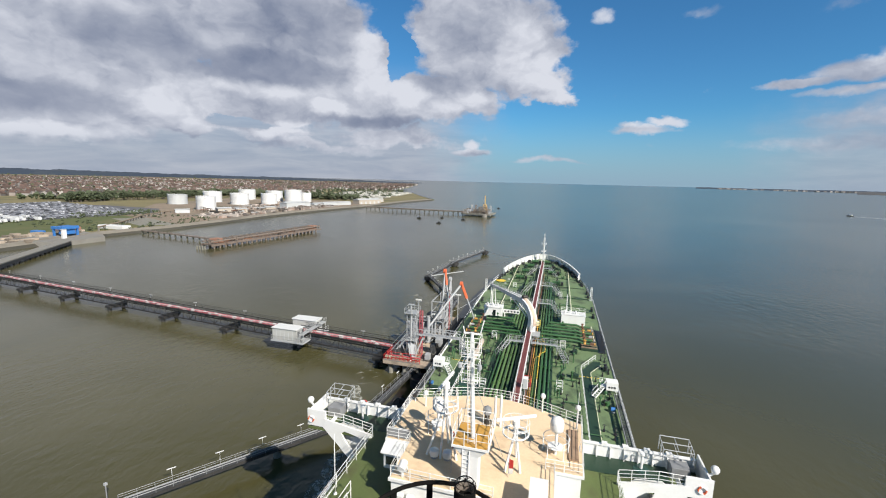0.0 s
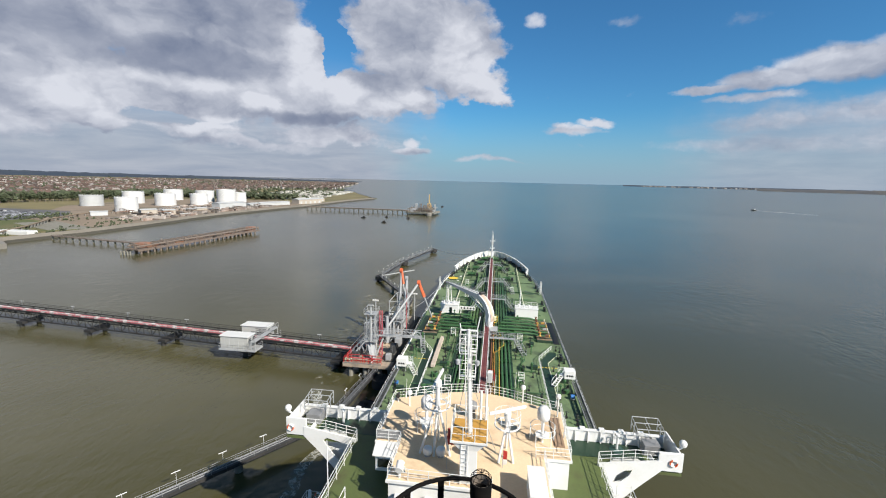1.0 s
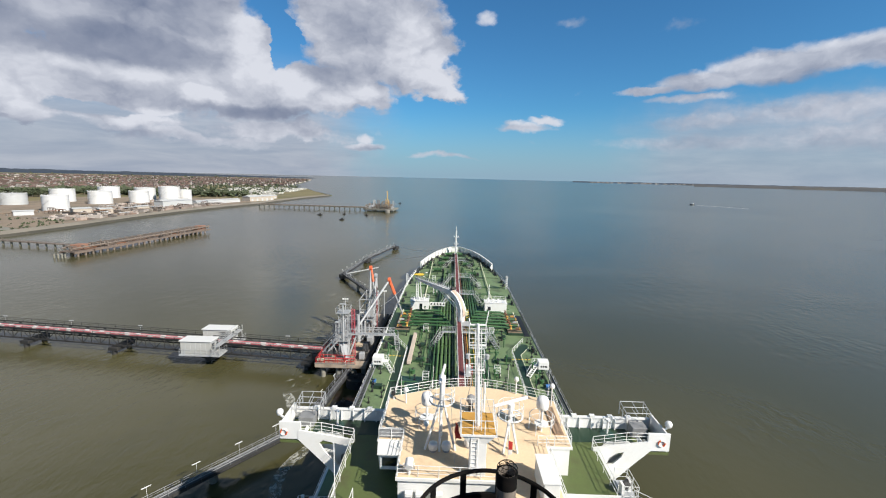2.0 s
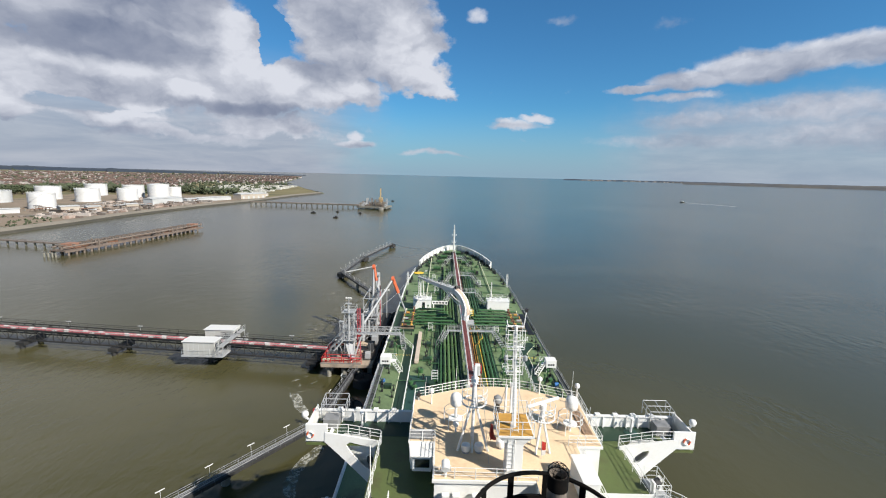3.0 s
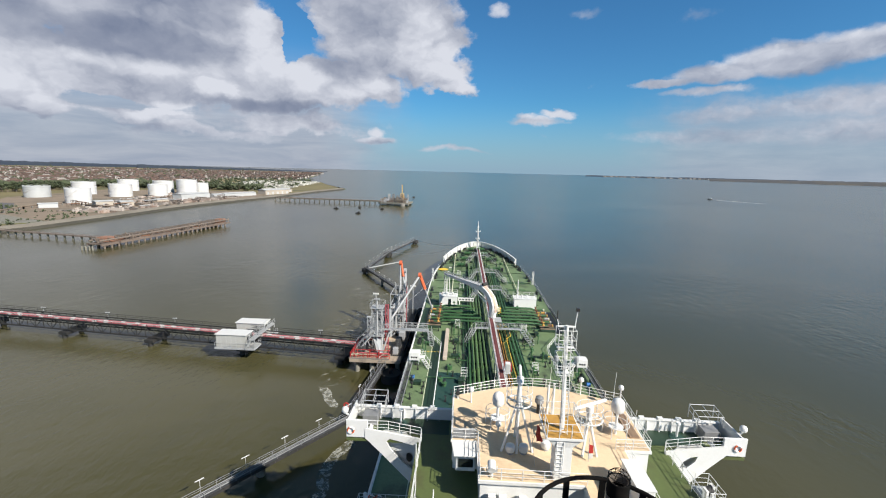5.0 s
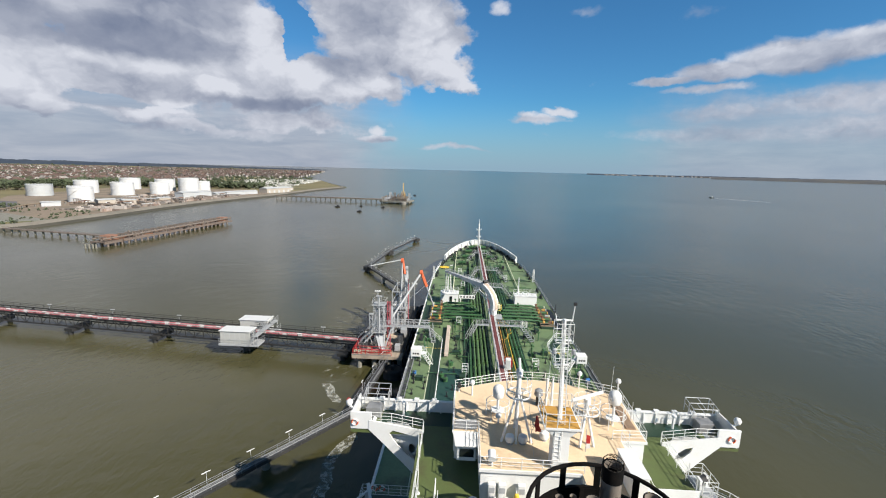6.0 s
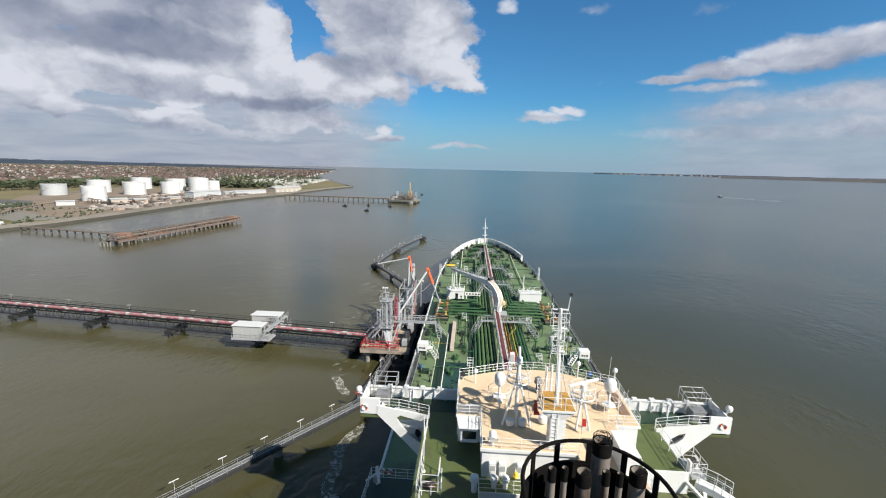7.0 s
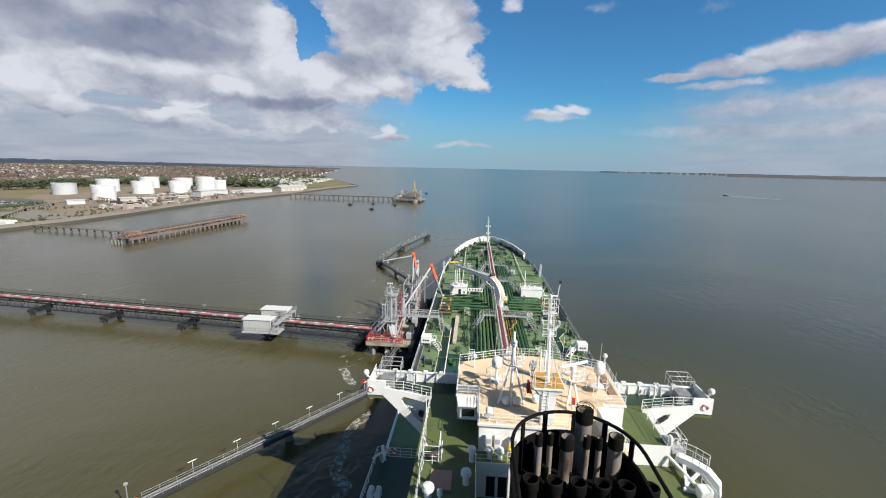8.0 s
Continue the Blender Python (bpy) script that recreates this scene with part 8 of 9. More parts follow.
for x, y, w, d, h, turn, label in (
    (-266, 545, 42, 14, 6.0, 68, "long beige warehouse beside the sea wall"), (-300, 418, 36, 12, 6.5, 75, "low white process building in the tank farm"),
    (-318, 323, 13, 8, 4.5, 60, "small white tank farm pump house"), (-305, 332, 10, 7, 4.0, 60, "small white tank farm pump house"),
    (-285, 470, 26, 9, 4.5, 72, "long white store shed"), (-281, 500, 22, 8, 4.0, 70, "long white store shed"), (-292, 452, 16, 8, 4.0, 75, "low grey tank farm shed"),
    (-297, 365, 11, 7, 4.0, 70, "small beige site cabin"), (-272, 600, 16, 8, 4.0, 70, "low beige shore shed"), (-345, 300, 12, 6, 3.5, 50, "low pale tank farm workshop")):
    build_shed(x, y, w, d, h, turn, label, BEIGEWALL if "beige" in label or "pump" in label or "warehouse" in label else TANKGREY)


def build_process():
    r = random.Random(5)
    for i in range(26):
        x, y = -275 - r.uniform(0, 70), 300 + r.uniform(0, 150)
        z = land_z(x, y)
        t = thing("pipe_rack", (x, y, z), "rusty steel pipe rack in the tank farm", "pipe rack", "pipe racks")
        long, hh = r.uniform(6, 16), r.uniform(2.0, 4.5)
        a = r.choice((70, 160))
        m = pose(x, y, z, 0, 0, a)
        for k in range(8):
            u, v = -long / 2 + long * (k // 2) / 3, -1 if k % 2 else 1
            part("rack_post", Shape().beam(m @ Vector((u, v, 0)), m @ Vector((u, v, hh)), 0.3), TIMBER, t)
        for k in range(3):
            g = Shape().tube((-long / 2, -0.8 + 0.8 * k, hh), (long / 2, -0.8 + 0.8 * k, hh), 0.3, 6)
            g.v = [tuple(m @ Vector(p)) for p in g.v]
            part("pipe", g, r.choice((TANKGREY, RUST, GREY, SAND)), t)
    # pale pipeline on trestles over the marsh
    t = thing("shore_pipeline", (-300, 240, 5), "pale pipeline on low supports along the shore", "pipeline")
    pts = [(-282, 175, 6.6), (-300, 205, 6.6), (-330, 245, 6.6), (-350, 285, 6.6), (-352, 320, 6.6)]
    part("pipe", Shape().pipe(pts, 0.55, 8), SAND, t, smooth=True)
    for p, q in zip(pts, pts[1:]):
        for at in spread(p, q, 7):
            part("support", Shape().box(at.x - 0.4, at.x + 0.4, at.y - 0.4, at.y + 0.4, 4.0, 6.4), CONCRETE, t)
    # quay with a blue gantry at the root of the trestle
    t = thing("root_quay", (-262, 138, 0), "concrete quay where the jetty meets the shore", "quay")
    part("quay_wall", Shape().prism([(-268, 122), (-247, 128), (-246, 152), (-256, 158), (-290, 166), (-290, 128)], -0.5, 5.3), CONCRETE, t)
    part("quay_step", Shape().prism([(-290, 60), (-258, 60), (-262, 122), (-290, 128)], -0.5, 5.0), CONCRETE, t)
    t = thing("blue_gantry", (-264, 146, 5.3), "bright blue steel gantry frame on the quay", "gantry")
    for x in (-271, -264):
        for y in (142.5, 150):
            part("leg", Shape().beam((x, y, 5.3), (x, y, 11), 0.9), BLUE, t)
    part("top_beam", Shape().box(-272, -263, 141.8, 150.6, 9.4, 10.8), BLUE, t, "blue box girder")
    part("cab", Shape().box(-268, -264, 143, 149, 6.5, 9.6), BLUE, t)
    t = thing("white_gate", (-257, 138.5, 5.3), "white gate house at the trestle root", "gate house")
    part("body", Shape().box(-258, -256.6, 137.5, 139.5, 5.3, 10.2), TANK, t, bevel=0.05)
    part("roof", Shape().box(-258.2, -256.4, 137.3, 139.7, 10.2, 10.4), TANKGREY, t)
    for x, y, w, d, h, mat, what in ((-296, 150, 7, 4, 2.2, BLUE, "blue tarpaulin store on the quay"), (-287, 160, 14, 7, 4.0, BRICK, "brick-red aggregate bay on the quay"), (-283, 186, 22, 6, 2.6, TANK, "white sheeted stockpile on the shore")):
        solo("shore_store", Shape().box(x - w / 2, x + w / 2, y - d / 2, y + d / 2, 4.2, 4.2 + h), mat, what, "store", (x, y, 4.2), "shore stores", bevel=0.4)

    # rubble, stacked blocks and spoil on the quay
    r = random.Random(41)
    g = Shape()
    for i in range(240):
        x, y = r.uniform(-289, -252), r.uniform(62, 164)
        if x > -262 + 0.06 * (y - 60) and y < 126:
            continue
        w, d, h = r.uniform(0.4, 2.2), r.uniform(0.4, 2.6), r.uniform(0.3, 1.5)
        z = 5.3 if y > 128 else 5.0
        if y < 128 or x < -273:
            g.box(x - w, x + w, y - d, y + d, z - 0.1, z + h)
    solo("quay_rubble", g, paint("mixed_rubble", (0.27, 0.22, 0.17), 0.9, (0.14, 0.115, 0.09), 0.7, 0.1, 0.2, random_piece=1.2), "heaps of rubble and blocks lying on the quay", "rubble", kind="stuff")


build_process()


def build_root_trestle():
    t = thing("root_trestle", (-220, 95, 0), "dark approach trestle on piles bending to the shore", "jetty")
    pts = [Vector((-184, 65.5, 5.2)), Vector((-207, 78, 5.2)), Vector((-247, 132, 5.2))]
    for p, q in zip(pts, pts[1:]):
        part("deck", Shape().beam(p, q, 5.0, 0.6), CONCRETE, t, "pale roadway")
        d = (q - p).normalized()
        n = Vector((-d.y, d.x, 0))
        for s in (-2.4, 2.4):
            part("girder", Shape().beam(p + s * n - Vector((0, 0, 0.8)), q + s * n - Vector((0, 0, 0.8)), 0.4, 1.3), BLACK, t)
        for at in spread(p, q, 4.5):
            for s in (-2.0, 2.0):
                part("jetty_column", Shape().tube((at.x + s * n.x, at.y + s * n.y, -1.5), (at.x + s * n.x, at.y + s * n.y, 5.0), 0.32, 8), BLACK, t)


build_root_trestle()


OLDDECK = paint("weathered_grey_deck", (0.17, 0.13, 0.105), 0.9, (0.09, 0.07, 0.06), 0.7, 0.4, 0.2, random_piece=0.4)


def build_old_jetty():
    t = thing("old_jetty", (-184, 210, 0), "derelict timber jetty on rows of concrete columns", "jetty")
    a, b = Vector((-175.8, 152.5, 5.0)), Vector((-165.6, 244.0, 5.0))
    d = (b - a).normalized()
    n = Vector((-d.y, d.x, 0))
    long = (b - a).length
    plank = shared("deck_board", Shape().box(-3.9, 3.9, -1.72, 1.72, -0.25, 0.25), OLDDECK)
    base = part("bearer", Shape().beam(a - Vector((0, 0, 0.5)) + 3.8 * n, b - Vector((0, 0, 0.5)) + 3.8 * n, 0.5, 0.7).beam(a - Vector((0, 0, 0.5)) - 3.8 * n, b - Vector((0, 0, 0.5)) - 3.8 * n, 0.5, 0.7), OLDDECK, t, "stained concrete edge beam")
    turn = math.degrees(math.atan2(d.y, d.x)) - 90
    col = shared("jetty_column", Shape().tube((0, 0, -1.5), (0, 0, 4.6), 0.42, 8), TIMBER)
    count = int(long / 3.7)
    r = random.Random(11)
    for i in range(count):
        c = a + d * (3.7 * (i + 0.5))
        if r.random() > 0.06:
            piece("deck_board", plank, base, pose(c.x, c.y, c.z + r.uniform(-0.05, 0.05), 0, 0, turn))
        for s in (-3.6, 0.0, 3.6):
            q = c + s * n
            piece("jetty_column", col, base, Matrix.Translation((q.x, q.y, 0)))
    for s in (-3.0, 2.6):
        g = Shape()
        p, q = a + s * n + Vector((0, 0, 1.5)), b + s * n + Vector((0, 0, 1.5))
        g.tube(p, q, 0.4, 6)
        part("old_pipe", g, TIMBER, t, "weathered pipeline")
    post = shared("pipe_trestle", Shape().box(-0.3, 0.3, -0.3, 0.3, 0, 2.2).box(-3.4, 3.0, -0.2, 0.2, 1.7, 2.1), TIMBER)
    for i in range(22):
        c = a + d * (2 + 4.0 * i)
        piece("pipe_trestle", post, base, pose(c.x, c.y, 5.2, 0, 0, turn))
    # broken uprights, bollards and fallen beams left on the deck
    stub = shared("old_stump", Shape().box(-0.25, 0.25, -0.25, 0.25, 0, 1.6), TIMBER)
    beam = shared("fallen_beam", Shape().box(-0.2, 0.2, -2.2, 2.2, 0, 0.4), RUST)
    for i in range(70):
        c = a + d * r.uniform(1, long - 1) + n * r.uniform(-3.7, 3.7)
        piece("old_stump" if i % 3 else "fallen_beam", stub if i % 3 else beam, base, pose(c.x, c.y, 5.2, 0, 0, turn + r.uniform(-50, 50)) @ Matrix.Diagonal((1, 1, r.uniform(0.5, 1.7), 1)))
    part("brick_hut", Shape().box(-179.0, -174.0, 158, 163, 5.2, 7.4), BRICK, t, "red-brown brick hut", bevel=0.1)
    part("end_hut", Shape().box(-168.6, -163.6, 237.5, 241.5, 5.2, 7.4), BRICK, t, "red-brown end hut", bevel=0.1)
    # foot bridge to the shore
    p, q = Vector((-256, 183.5, 4.9)), Vector((-178.5, 169, 4.9))
    part("foot_bridge", Shape().beam(p, q, 2.0, 0.5), TIMBER, t)
    for at in spread(p, q, 5.5):
        part("bridge_column", Shape().tube((at.x, at.y, -1.5), (at.x, at.y, 4.7), 0.45, 8), WETCONC, t)
    part("bridge_rail", Shape().beam(p + Vector((0.2, -1.0, 1.1)), q + Vector((0.2, -1.0, 1.1)), 0.14), TIMBER, t)
    for k in range(6):
        part("mooring_stump", Shape().tube((-179.0 + 0.9 * k, 149.5 + 0.6 * (k % 2), -1.5), (-179.0 + 0.9 * k, 149.5 + 0.6 * (k % 2), 4.6), 0.35, 8), WETCONC, t)


build_old_jetty()


BUFF = paint("buff_steel_paint", (0.55, 0.37, 0.15), 0.6, (0.42, 0.27, 0.10), 0.5, 0.5, 0.1)


def build_far_jetty():
    t = thing("far_jetty", (-90, 445, 0), "far jetty with a cluttered pale loading head", "jetty")
    p, q = Vector((-225, 456, 5.8)), Vector((-100, 447, 5.8))
    part("roadway", Shape().beam(p, q, 3.5, 0.7), WETCONC, t)
    part("pipe", Shape().tube(p + Vector((0, -1.5, 0.9)), q + Vector((0, -1.5, 0.9)), 0.5, 6), TIMBER, t)
    for at in spread(p, q, 6):
        part("jetty_column", Shape().tube((at.x, at.y, -1.5), (at.x, at.y, 5.5), 0.6, 6), WETCONC, t)
    part("head_slab", Shape().prism([(-100, 436), (-66, 428), (-64, 460), (-98, 462)], 4.2, 5.8), WETCONC, t)
    for x in (-98, -90, -82, -74, -67):
        for y in (437, 448, 459):
            part("jetty_column", Shape().tube((x, y, -1.5), (x, y, 3.8), 0.6, 6), WETCONC, t)
    r = random.Random(9)
    for i in range(34):
        x, y = r.uniform(-98, -68), r.uniform(434, 458)
        w, h = r.uniform(0.7, 2.4), r.uniform(1.5, 7.0) * (0.6 if i % 3 else 1.3)
        part("equipment", Shape().box(x - w, x + w, y - w, y + w, 5.8, 5.8 + h) if i % 2 else lattice(Shape(), (x, y), w, 5.8, 6.5 + h, 1.8, 0.28, 0.2), r.choice((TIMBER, SAND, GREY, CONCRETE)), t)
    for i in range(40):
        x, y = r.uniform(-97, -68), r.uniform(432, 459)
        h = r.uniform(1.0, 4.5)
        g = Shape().tube((x, y, 5.8), (x, y, 6.5 + h), 0.22, 6).tube((x - 2.5, y, 6 + h), (x + 2.5, y + r.uniform(-2, 2), 6 + h), 0.18, 6)
        part("pipework", g, r.choice((RUST, TIMBER, GREY, SAND)), t)
    part("derrick", lattice(Shape(), (-75.7, 452), 1.6, 5.8, 15, 2.5, 0.45, 0.3), BUFF, t, "buff lattice derrick")
    part("derrick_mast", Shape().beam((-75.7, 452, 15), (-75.7, 452, 25), 1.0), BUFF, t)
    part("round_dolphin", Shape().lathe((-72, 427, -1), [(3, 0), (3, 6), (2.6, 6.6)], 12), CONCRETE, t)


build_far_jetty()


def build_barge(x, y, w, label):
    t = thing("moored_skiff", (x, y, SEA), label, "boat", "moored skiffs")
    g = Shape()
    pts = [(-w, -1.2), (w * 0.7, -1.3), (w, 0), (w * 0.7, 1.3), (-w, 1.2)]
    g.prism([(x + a * 0.85, y + b * 0.8) for a, b in pts], SEA - 0.3, SEA + 0.2)
    g.prism([(x + a, y + b) for a, b in pts], SEA + 0.2, SEA + 0.9)
    part("hull", g, BLACK, t)
    part("cuddy", Shape().box(x - w * 0.2, x + w * 0.4, y - 0.8, y + 0.8, SEA + 0.9, SEA + 1.8), DARKSTEEL, t)


for x, y, w in ((-130, 378, 2.4), (-99, 340, 2.2), (-86, 384, 1.8), (-77, 580, 2.0), (-110, 392, 1.5)):
    build_barge(x, y, w, "small dark boat lying at a mooring")


def build_speedboat():
    x, y = 425, 735
    t = thing("speedboat", (x, y, 0), "small white motor boat under way on open water", "boat")
    d = Vector((-0.43, 0.9, 0)).normalized()
    m = Matrix.Translation((x, y, SEA)) @ Matrix.Rotation(math.atan2(d.y, d.x), 4, "Z")
    g = Shape().prism([(-4, -1.4), (2, -1.5), (5, 0), (2, 1.5), (-4, 1.4)], -0.2, 1.2)
    g.v = [tuple(m @ Vector(p)) for p in g.v]
    part("hull", g, DARKSTEEL, t)
    g = Shape().box(-2, 1.2, -1, 1, 1.2, 2.4)
    g.v = [tuple(m @ Vector(p)) for p in g.v]
    part("cabin", g, WHITE, t)
    g = Shape().prism([(-5, -1.2), (-5, 1.2), (-40, 1.8), (-95, 0.9), (-95, -0.9), (-40, -1.8)][::-1], 0.02, 0.06)
    g.v = [tuple(m @ Vector(p)) for p in g.v]
    solo("boat_wake", g, paint("white_wake", (0.55, 0.57, 0.59), 0.9), "thin white wake trailing behind the boat", "wake", kind="stuff")


build_speedboat()


# ---- town, woods and cars: what nobody could count ----
def build_town():
    r = random.Random(21)
    walls, roofs, crowns = Shape(), Shape(), Shape()

    def clump(x, y, z, size):
        for k in range(5):
            a, u = r.uniform(0, 6.28), r.uniform(0.2, 0.9)
            c = Vector((x + size * u * math.cos(a), y + size * u * math.sin(a), z + size * r.uniform(0.35, 1.2)))
            s = size * r.uniform(0.35, 0.7)
            v = [c + Vector((s * r.uniform(0.7, 1.2) * q[0], s * r.uniform(0.7, 1.2) * q[1], s * r.uniform(0.7, 1.1) * q[2])) for q in ((1, 0, 0), (0, 1, 0), (-1, 0, 0), (0, -1, 0), (0, 0, 1), (0, 0, -0.8))]
            crowns.add(v, [(0, 1, 4), (1, 2, 4), (2, 3, 4), (3, 0, 4), (1, 0, 5), (2, 1, 5), (3, 2, 5), (0, 3, 5)])

    for i in range(10500):
        a, dist = radians(r.uniform(-64, -17)), 640 + 2100 * r.random() ** 1.4
        x, y = math.sin(a) * dist, math.cos(a) * dist - 30
        if y > 560 and x > (-0.27 * y - 160 if y > 1150 else -0.42 * y - 190):
            continue
        if x > -620 - 0.12 * (y - 300) and y < 640:
            continue
        if x > -790 and y < 330 + 0.62 * (x + 790):
            continue
        if x > -790 and 300 < y < 470 and x > -700 - (470 - y) * 0.6:
            continue
        street = 0.9 if int(dist / 34) % 2 else 0.35
        if r.random() > street:
            if r.random() < 0.6:
                clump(x, y, land_z(x, y), r.uniform(2.0, 5.0))
            continue
        w, d, h = r.uniform(2.8, 6), r.uniform(2.8, 4.0), r.uniform(3.2, 5.5)
        z = land_z(x, y) - 0.3
        t = a + r.choice((0, 1.57)) + r.uniform(-0.15, 0.15)
        c, s = math.cos(t), math.sin(t)

        def at(u, v, zz):
            return (x + u * c - v * s, y + u * s + v * c, z + zz)

        base = [at(-w, -d, 0), at(w, -d, 0), at(w, d, 0), at(-w, d, 0), at(-w, -d, h), at(w, -d, h), at(w, d, h), at(-w, d, h), at(-w, 0, h + d * 0.7), at(w, 0, h + d * 0.7)]
        walls.add(base, [(0, 1, 5, 4), (1, 2, 6, 9, 5), (2, 3, 7, 6), (3, 0, 4, 8, 7)])
        top = [at(-w - 0.4, -d - 0.5, h - 0.3), at(w + 0.4, -d - 0.5, h - 0.3), at(w + 0.4, 0, h + d * 0.72), at(-w - 0.4, 0, h + d * 0.72), at(w + 0.4, d + 0.5, h - 0.3), at(-w - 0.4, d + 0.5, h - 0.3)]
        roofs.add(top, [(0, 1, 2, 3), (3, 2, 4, 5)])
    solo("town_houses", walls, RENDER_WALL, "pale walls of a sprawling low-rise town", "houses", kind="stuff")
    solo("town_roofs", roofs, TOWN, "brown and red pitched roofs of the town", "roofs", kind="stuff")
    # hedges and thickets between town and shore
    for i in range(900):
        k = r.random()
        if k < 0.35:
            x, y = r.uniform(-660, -560), r.uniform(355, 720)
        elif k < 0.6:
            x, y = r.uniform(-600, -330), r.uniform(600, 660)
        elif k < 0.8:
            x, y = r.uniform(-400, -360), r.uniform(230, 300)
        else:
            a, dist = radians(r.uniform(-62, -20)), r.uniform(1300, 3300)
            x, y = math.sin(a) * dist, math.cos(a) * dist
            if x > -0.42 * y - 190:
                continue
        clump(x, y, land_z(x, y), r.uniform(0.8, 2.0) if 0.6 <= k < 0.8 else r.uniform(3.5, 7.0))
    for i in range(260):
        x, y = r.uniform(-400, -262), r.uniform(170, 280)
        if (x + 330) ** 2 / 3 + (y - 232) ** 2 > 500:
            clump(x, y, land_z(x, y) - 0.2, r.uniform(0.5, 1.6))
    for i in range(420):
        v = r.random()
        x, y = -290 - 260 * r.random() - 120 * v, 600 + 620 * v
        if x < -0.30 * y - 80:
            clump(x, y, land_z(x, y), r.uniform(2.0, 4.5))
    solo("far_woods", crowns, LEAF, "dark green hedges and thickets among the houses", "woods", kind="stuff")
    # caravans behind the spit
    g = Shape()
    for i in range(420):
        u, v = r.random(), r.random()
        x, y = -300 - 150 * u - 60 * v, 640 + 380 * v
        if x > -0.18 * (y - 600) - 285:
            continue
        z = land_z(x, y)
        g.box(x - 3.5, x + 3.5, y - 1.6, y + 1.6, z, z + 2.8)
    solo("caravan_park", g, paint("caravan_white", (0.46, 0.45, 0.41), 0.6, random_piece=1.0), "rows of white caravans behind the spit", "caravans", kind="stuff")
    # drums, pipes, skips and stores strewn over the tank farm
    g = Shape()
    for i in range(900):
        x, y = r.uniform(-430, -274), r.uniform(270, 500)
        if x < -372 - 0.35 * (y - 270) + 60 or any((x - a) ** 2 + (y - b) ** 2 < 18 ** 2 for a, b in ((-451, 395), (-360, 345), (-449, 449), (-391, 432), (-363, 453), (-397, 510), (-362, 505))):
            continue
        z = land_z(x, y) + 0.2
        w, d, h = r.uniform(0.3, 1.6), r.uniform(0.6, 5.0), r.uniform(0.5, 2.6)
        if r.random() < 0.5:
            w, d = d, w
        g.box(x - w, x + w, y - d, y + d, z, z + h)
    solo("tank_farm_clutter", g, paint("mixed_site_clutter", (0.27, 0.24, 0.215), 0.8, (0.14, 0.085, 0.06), 0.9, 0.06, 0.2, random_piece=1.7), "low rusty and grey clutter between the tanks", "clutter", kind="stuff")
    # parked cars in long rows
    g, pale = Shape(), Shape()
    for row in range(34):
        for k in range(62):
            u, v = row / 33, k / 61
            x = -378 - 185 * u + r.uniform(-0.5, 0.5)
            y = 140 + 30 * u + (145 + 20 * u) * v + (row % 2) * 1.5
            if r.random() < 0.07 or (row % 4 == 3 and r.random() < 0.5):
                continue
            z = land_z(x, y) + 0.35
            c = pale if r.random() < 0.17 else g
            c.box(x - 2.1, x + 2.1, y - 0.85, y + 0.85, z + 0.25, z + 0.85)
            c.box(x - 1.0, x + 1.4, y - 0.75, y + 0.75, z + 0.85, z + 1.45)
    solo("parked_pale_cars", pale, paint("pale_car_paint", (0.42, 0.42, 0.44), 0.45, random_piece=0.8), "white and silver cars among the parked rows", "cars", kind="stuff")
    solo("parked_cars", g, CARS, "thousands of cars parked in tight rows", "cars", kind="stuff")
    g = Shape()
    for i in range(60):
        v = r.random()
        x, y = -366 - 50 * r.random() - 10 * v, 130 + 75 * v
        if x > -372 and r.random() < 0.5:
            continue
        z = land_z(x, y) + 0.35
        g.box(x - 2.6, x + 2.6, y - 1.1, y + 1.1, z + 0.3, z + 2.4)
    solo("parked_vans", g, TANK, "white vans parked in rows at the car park edge", "vans", kind="stuff")


build_town()


def first_tree(seed):
    r = random.Random(seed)
    t = thing("tree", (0, 0, 0), "broad dark green tree in the shelter belt", "tree", "shelter belt trees")
    g = Shape().tube((0, 0, 0), (0.2, 0.1, 4.0), 0.35, 7, 0.2)
    for k in range(5):
        a = 1.3 * k
        g.tube((0.15, 0.05, 2.6 + 0.3 * k), (2.2 * math.cos(a), 2.2 * math.sin(a), 5.5 + 0.4 * k), 0.13, 5, 0.05)
    part("trunk", g, TIMBER, t)
    g = Shape()
    for k in range(60):
        a, u, zz = r.uniform(0, 6.28), r.random() ** 0.5, r.uniform(-1, 1)
        rad = 3.6 * u * math.sqrt(max(0.05, 1 - zz * zz))
        c = Vector((rad * math.cos(a), rad * math.sin(a), 6.2 + 3.2 * zz))
        s = r.uniform(0.6, 1.15)
        v = [c + Vector((s * r.uniform(0.6, 1.3) * q[0], s * r.uniform(0.6, 1.3) * q[1], s * r.uniform(0.5, 1.1) * q[2])) for q in ((1, 0, 0), (0, 1, 0), (-1, 0, 0), (0, -1, 0), (0, 0, 1), (0, 0, -0.8))]
        g.add(v, [(0, 1, 4), (1, 2, 4), (2, 3, 4), (3, 0, 4), (1, 0, 5), (2, 1, 5), (3, 2, 5), (0, 3, 5)])
    part("crown", g, LEAF, t)
    return t


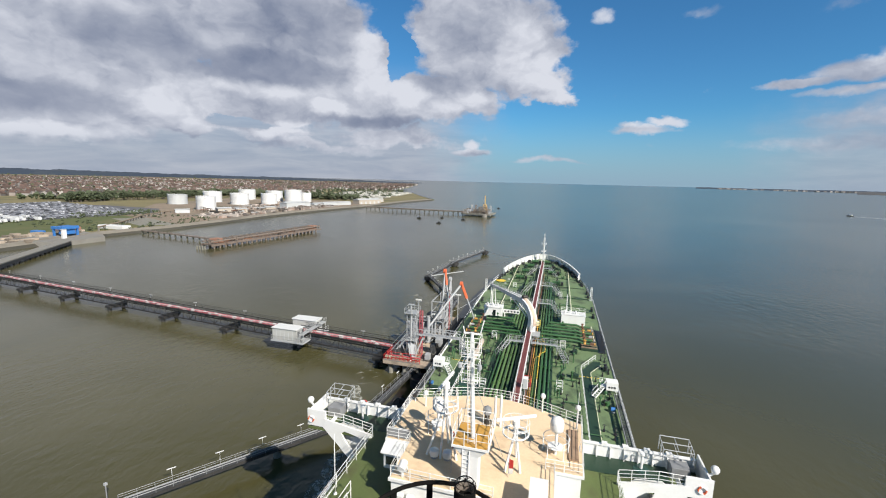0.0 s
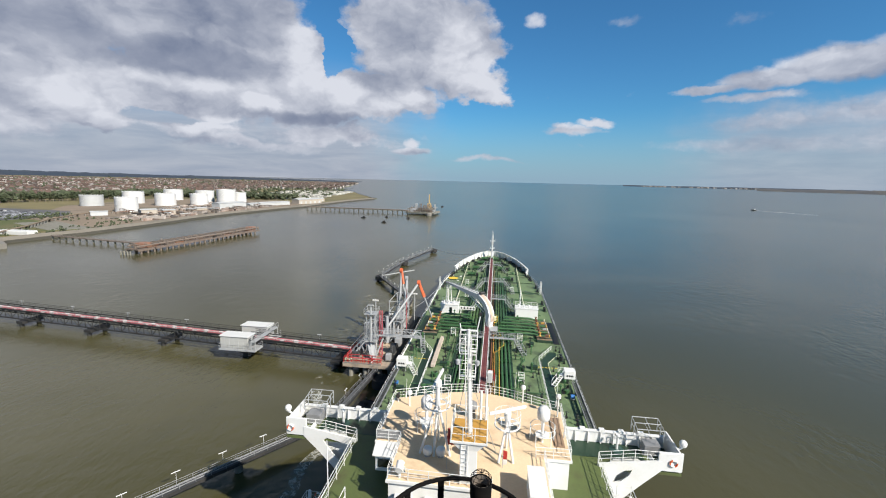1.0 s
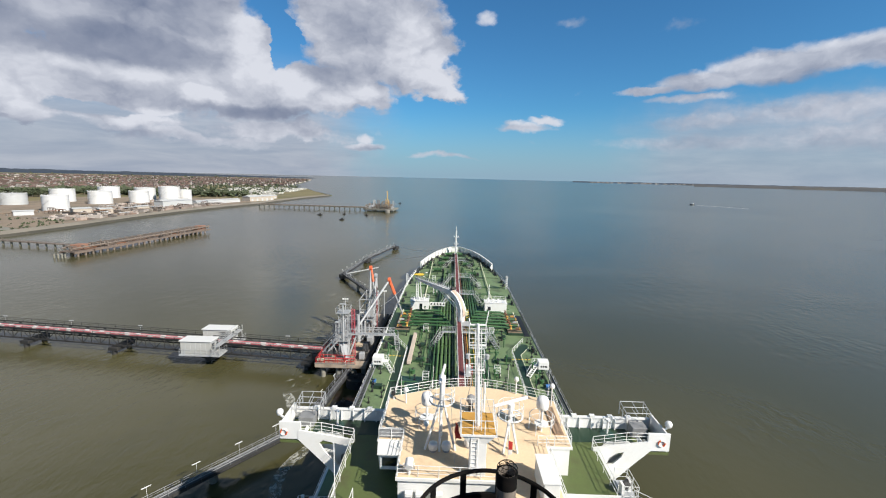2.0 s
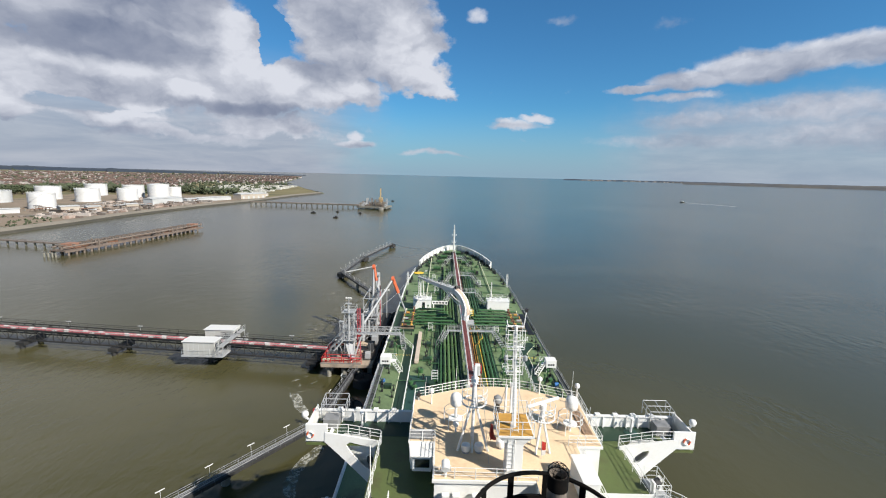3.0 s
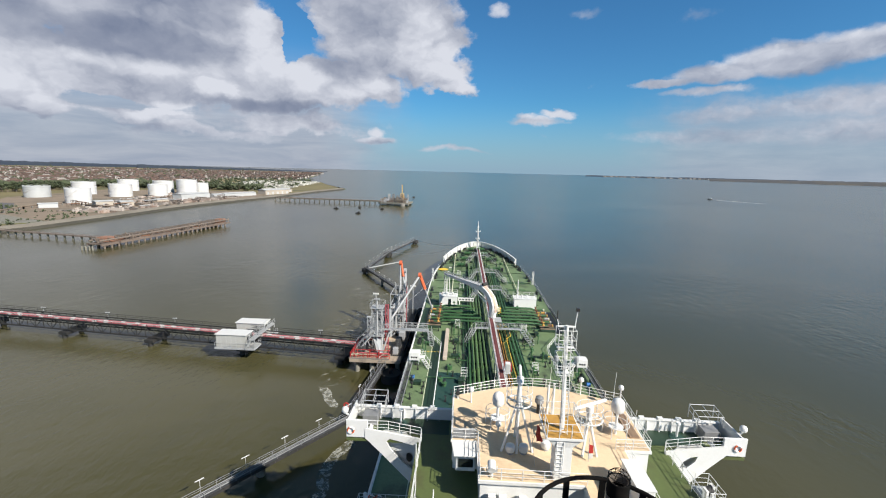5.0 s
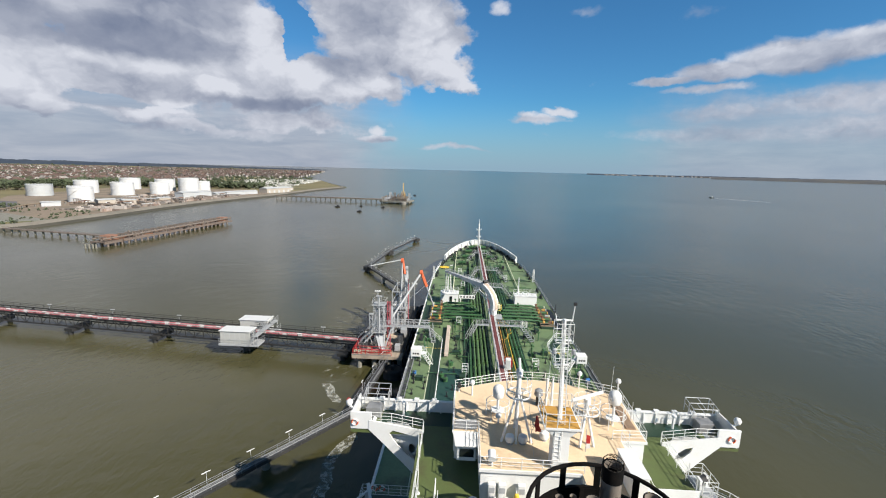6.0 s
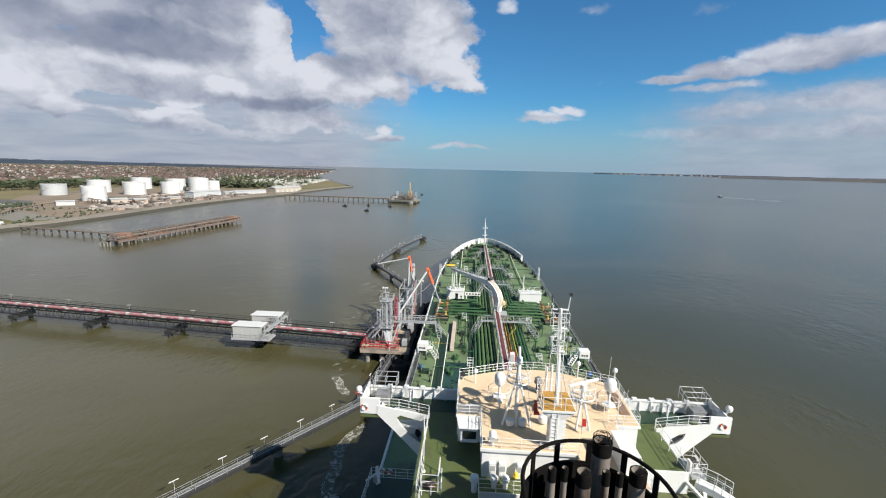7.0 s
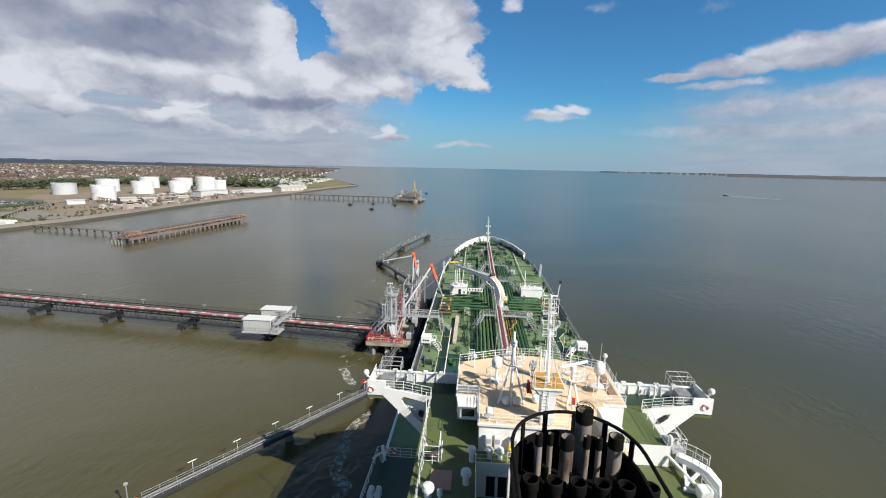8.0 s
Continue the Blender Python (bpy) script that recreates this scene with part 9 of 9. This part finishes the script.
def build_belt():
    r = random.Random(31)
    firsts = [first_tree(k) for k in (1, 2, 3)]
    used = set()
    for i in range(120):
        v = i / 119
        if i < 80:
            x, y = -556 - 14 * math.sin(v * 9) + r.uniform(-9, 9), 352 + 260 * v + r.uniform(-3, 3)
        else:
            w = (i - 80) / 39
            x, y = -575 + 240 * w + r.uniform(-6, 6), 575 + 40 * w + r.uniform(-10, 10)
        m = pose(x, y, land_z(x, y) - 0.2, 0, 0, r.uniform(0, 360))
        k = i % 3
        if k in used:
            t = copy_thing(firsts[k], m)
        else:
            used.add(k)
            t = firsts[k]
            t.matrix_basis = m
        t.scale = (r.uniform(0.9, 1.35),) * 3


build_belt()
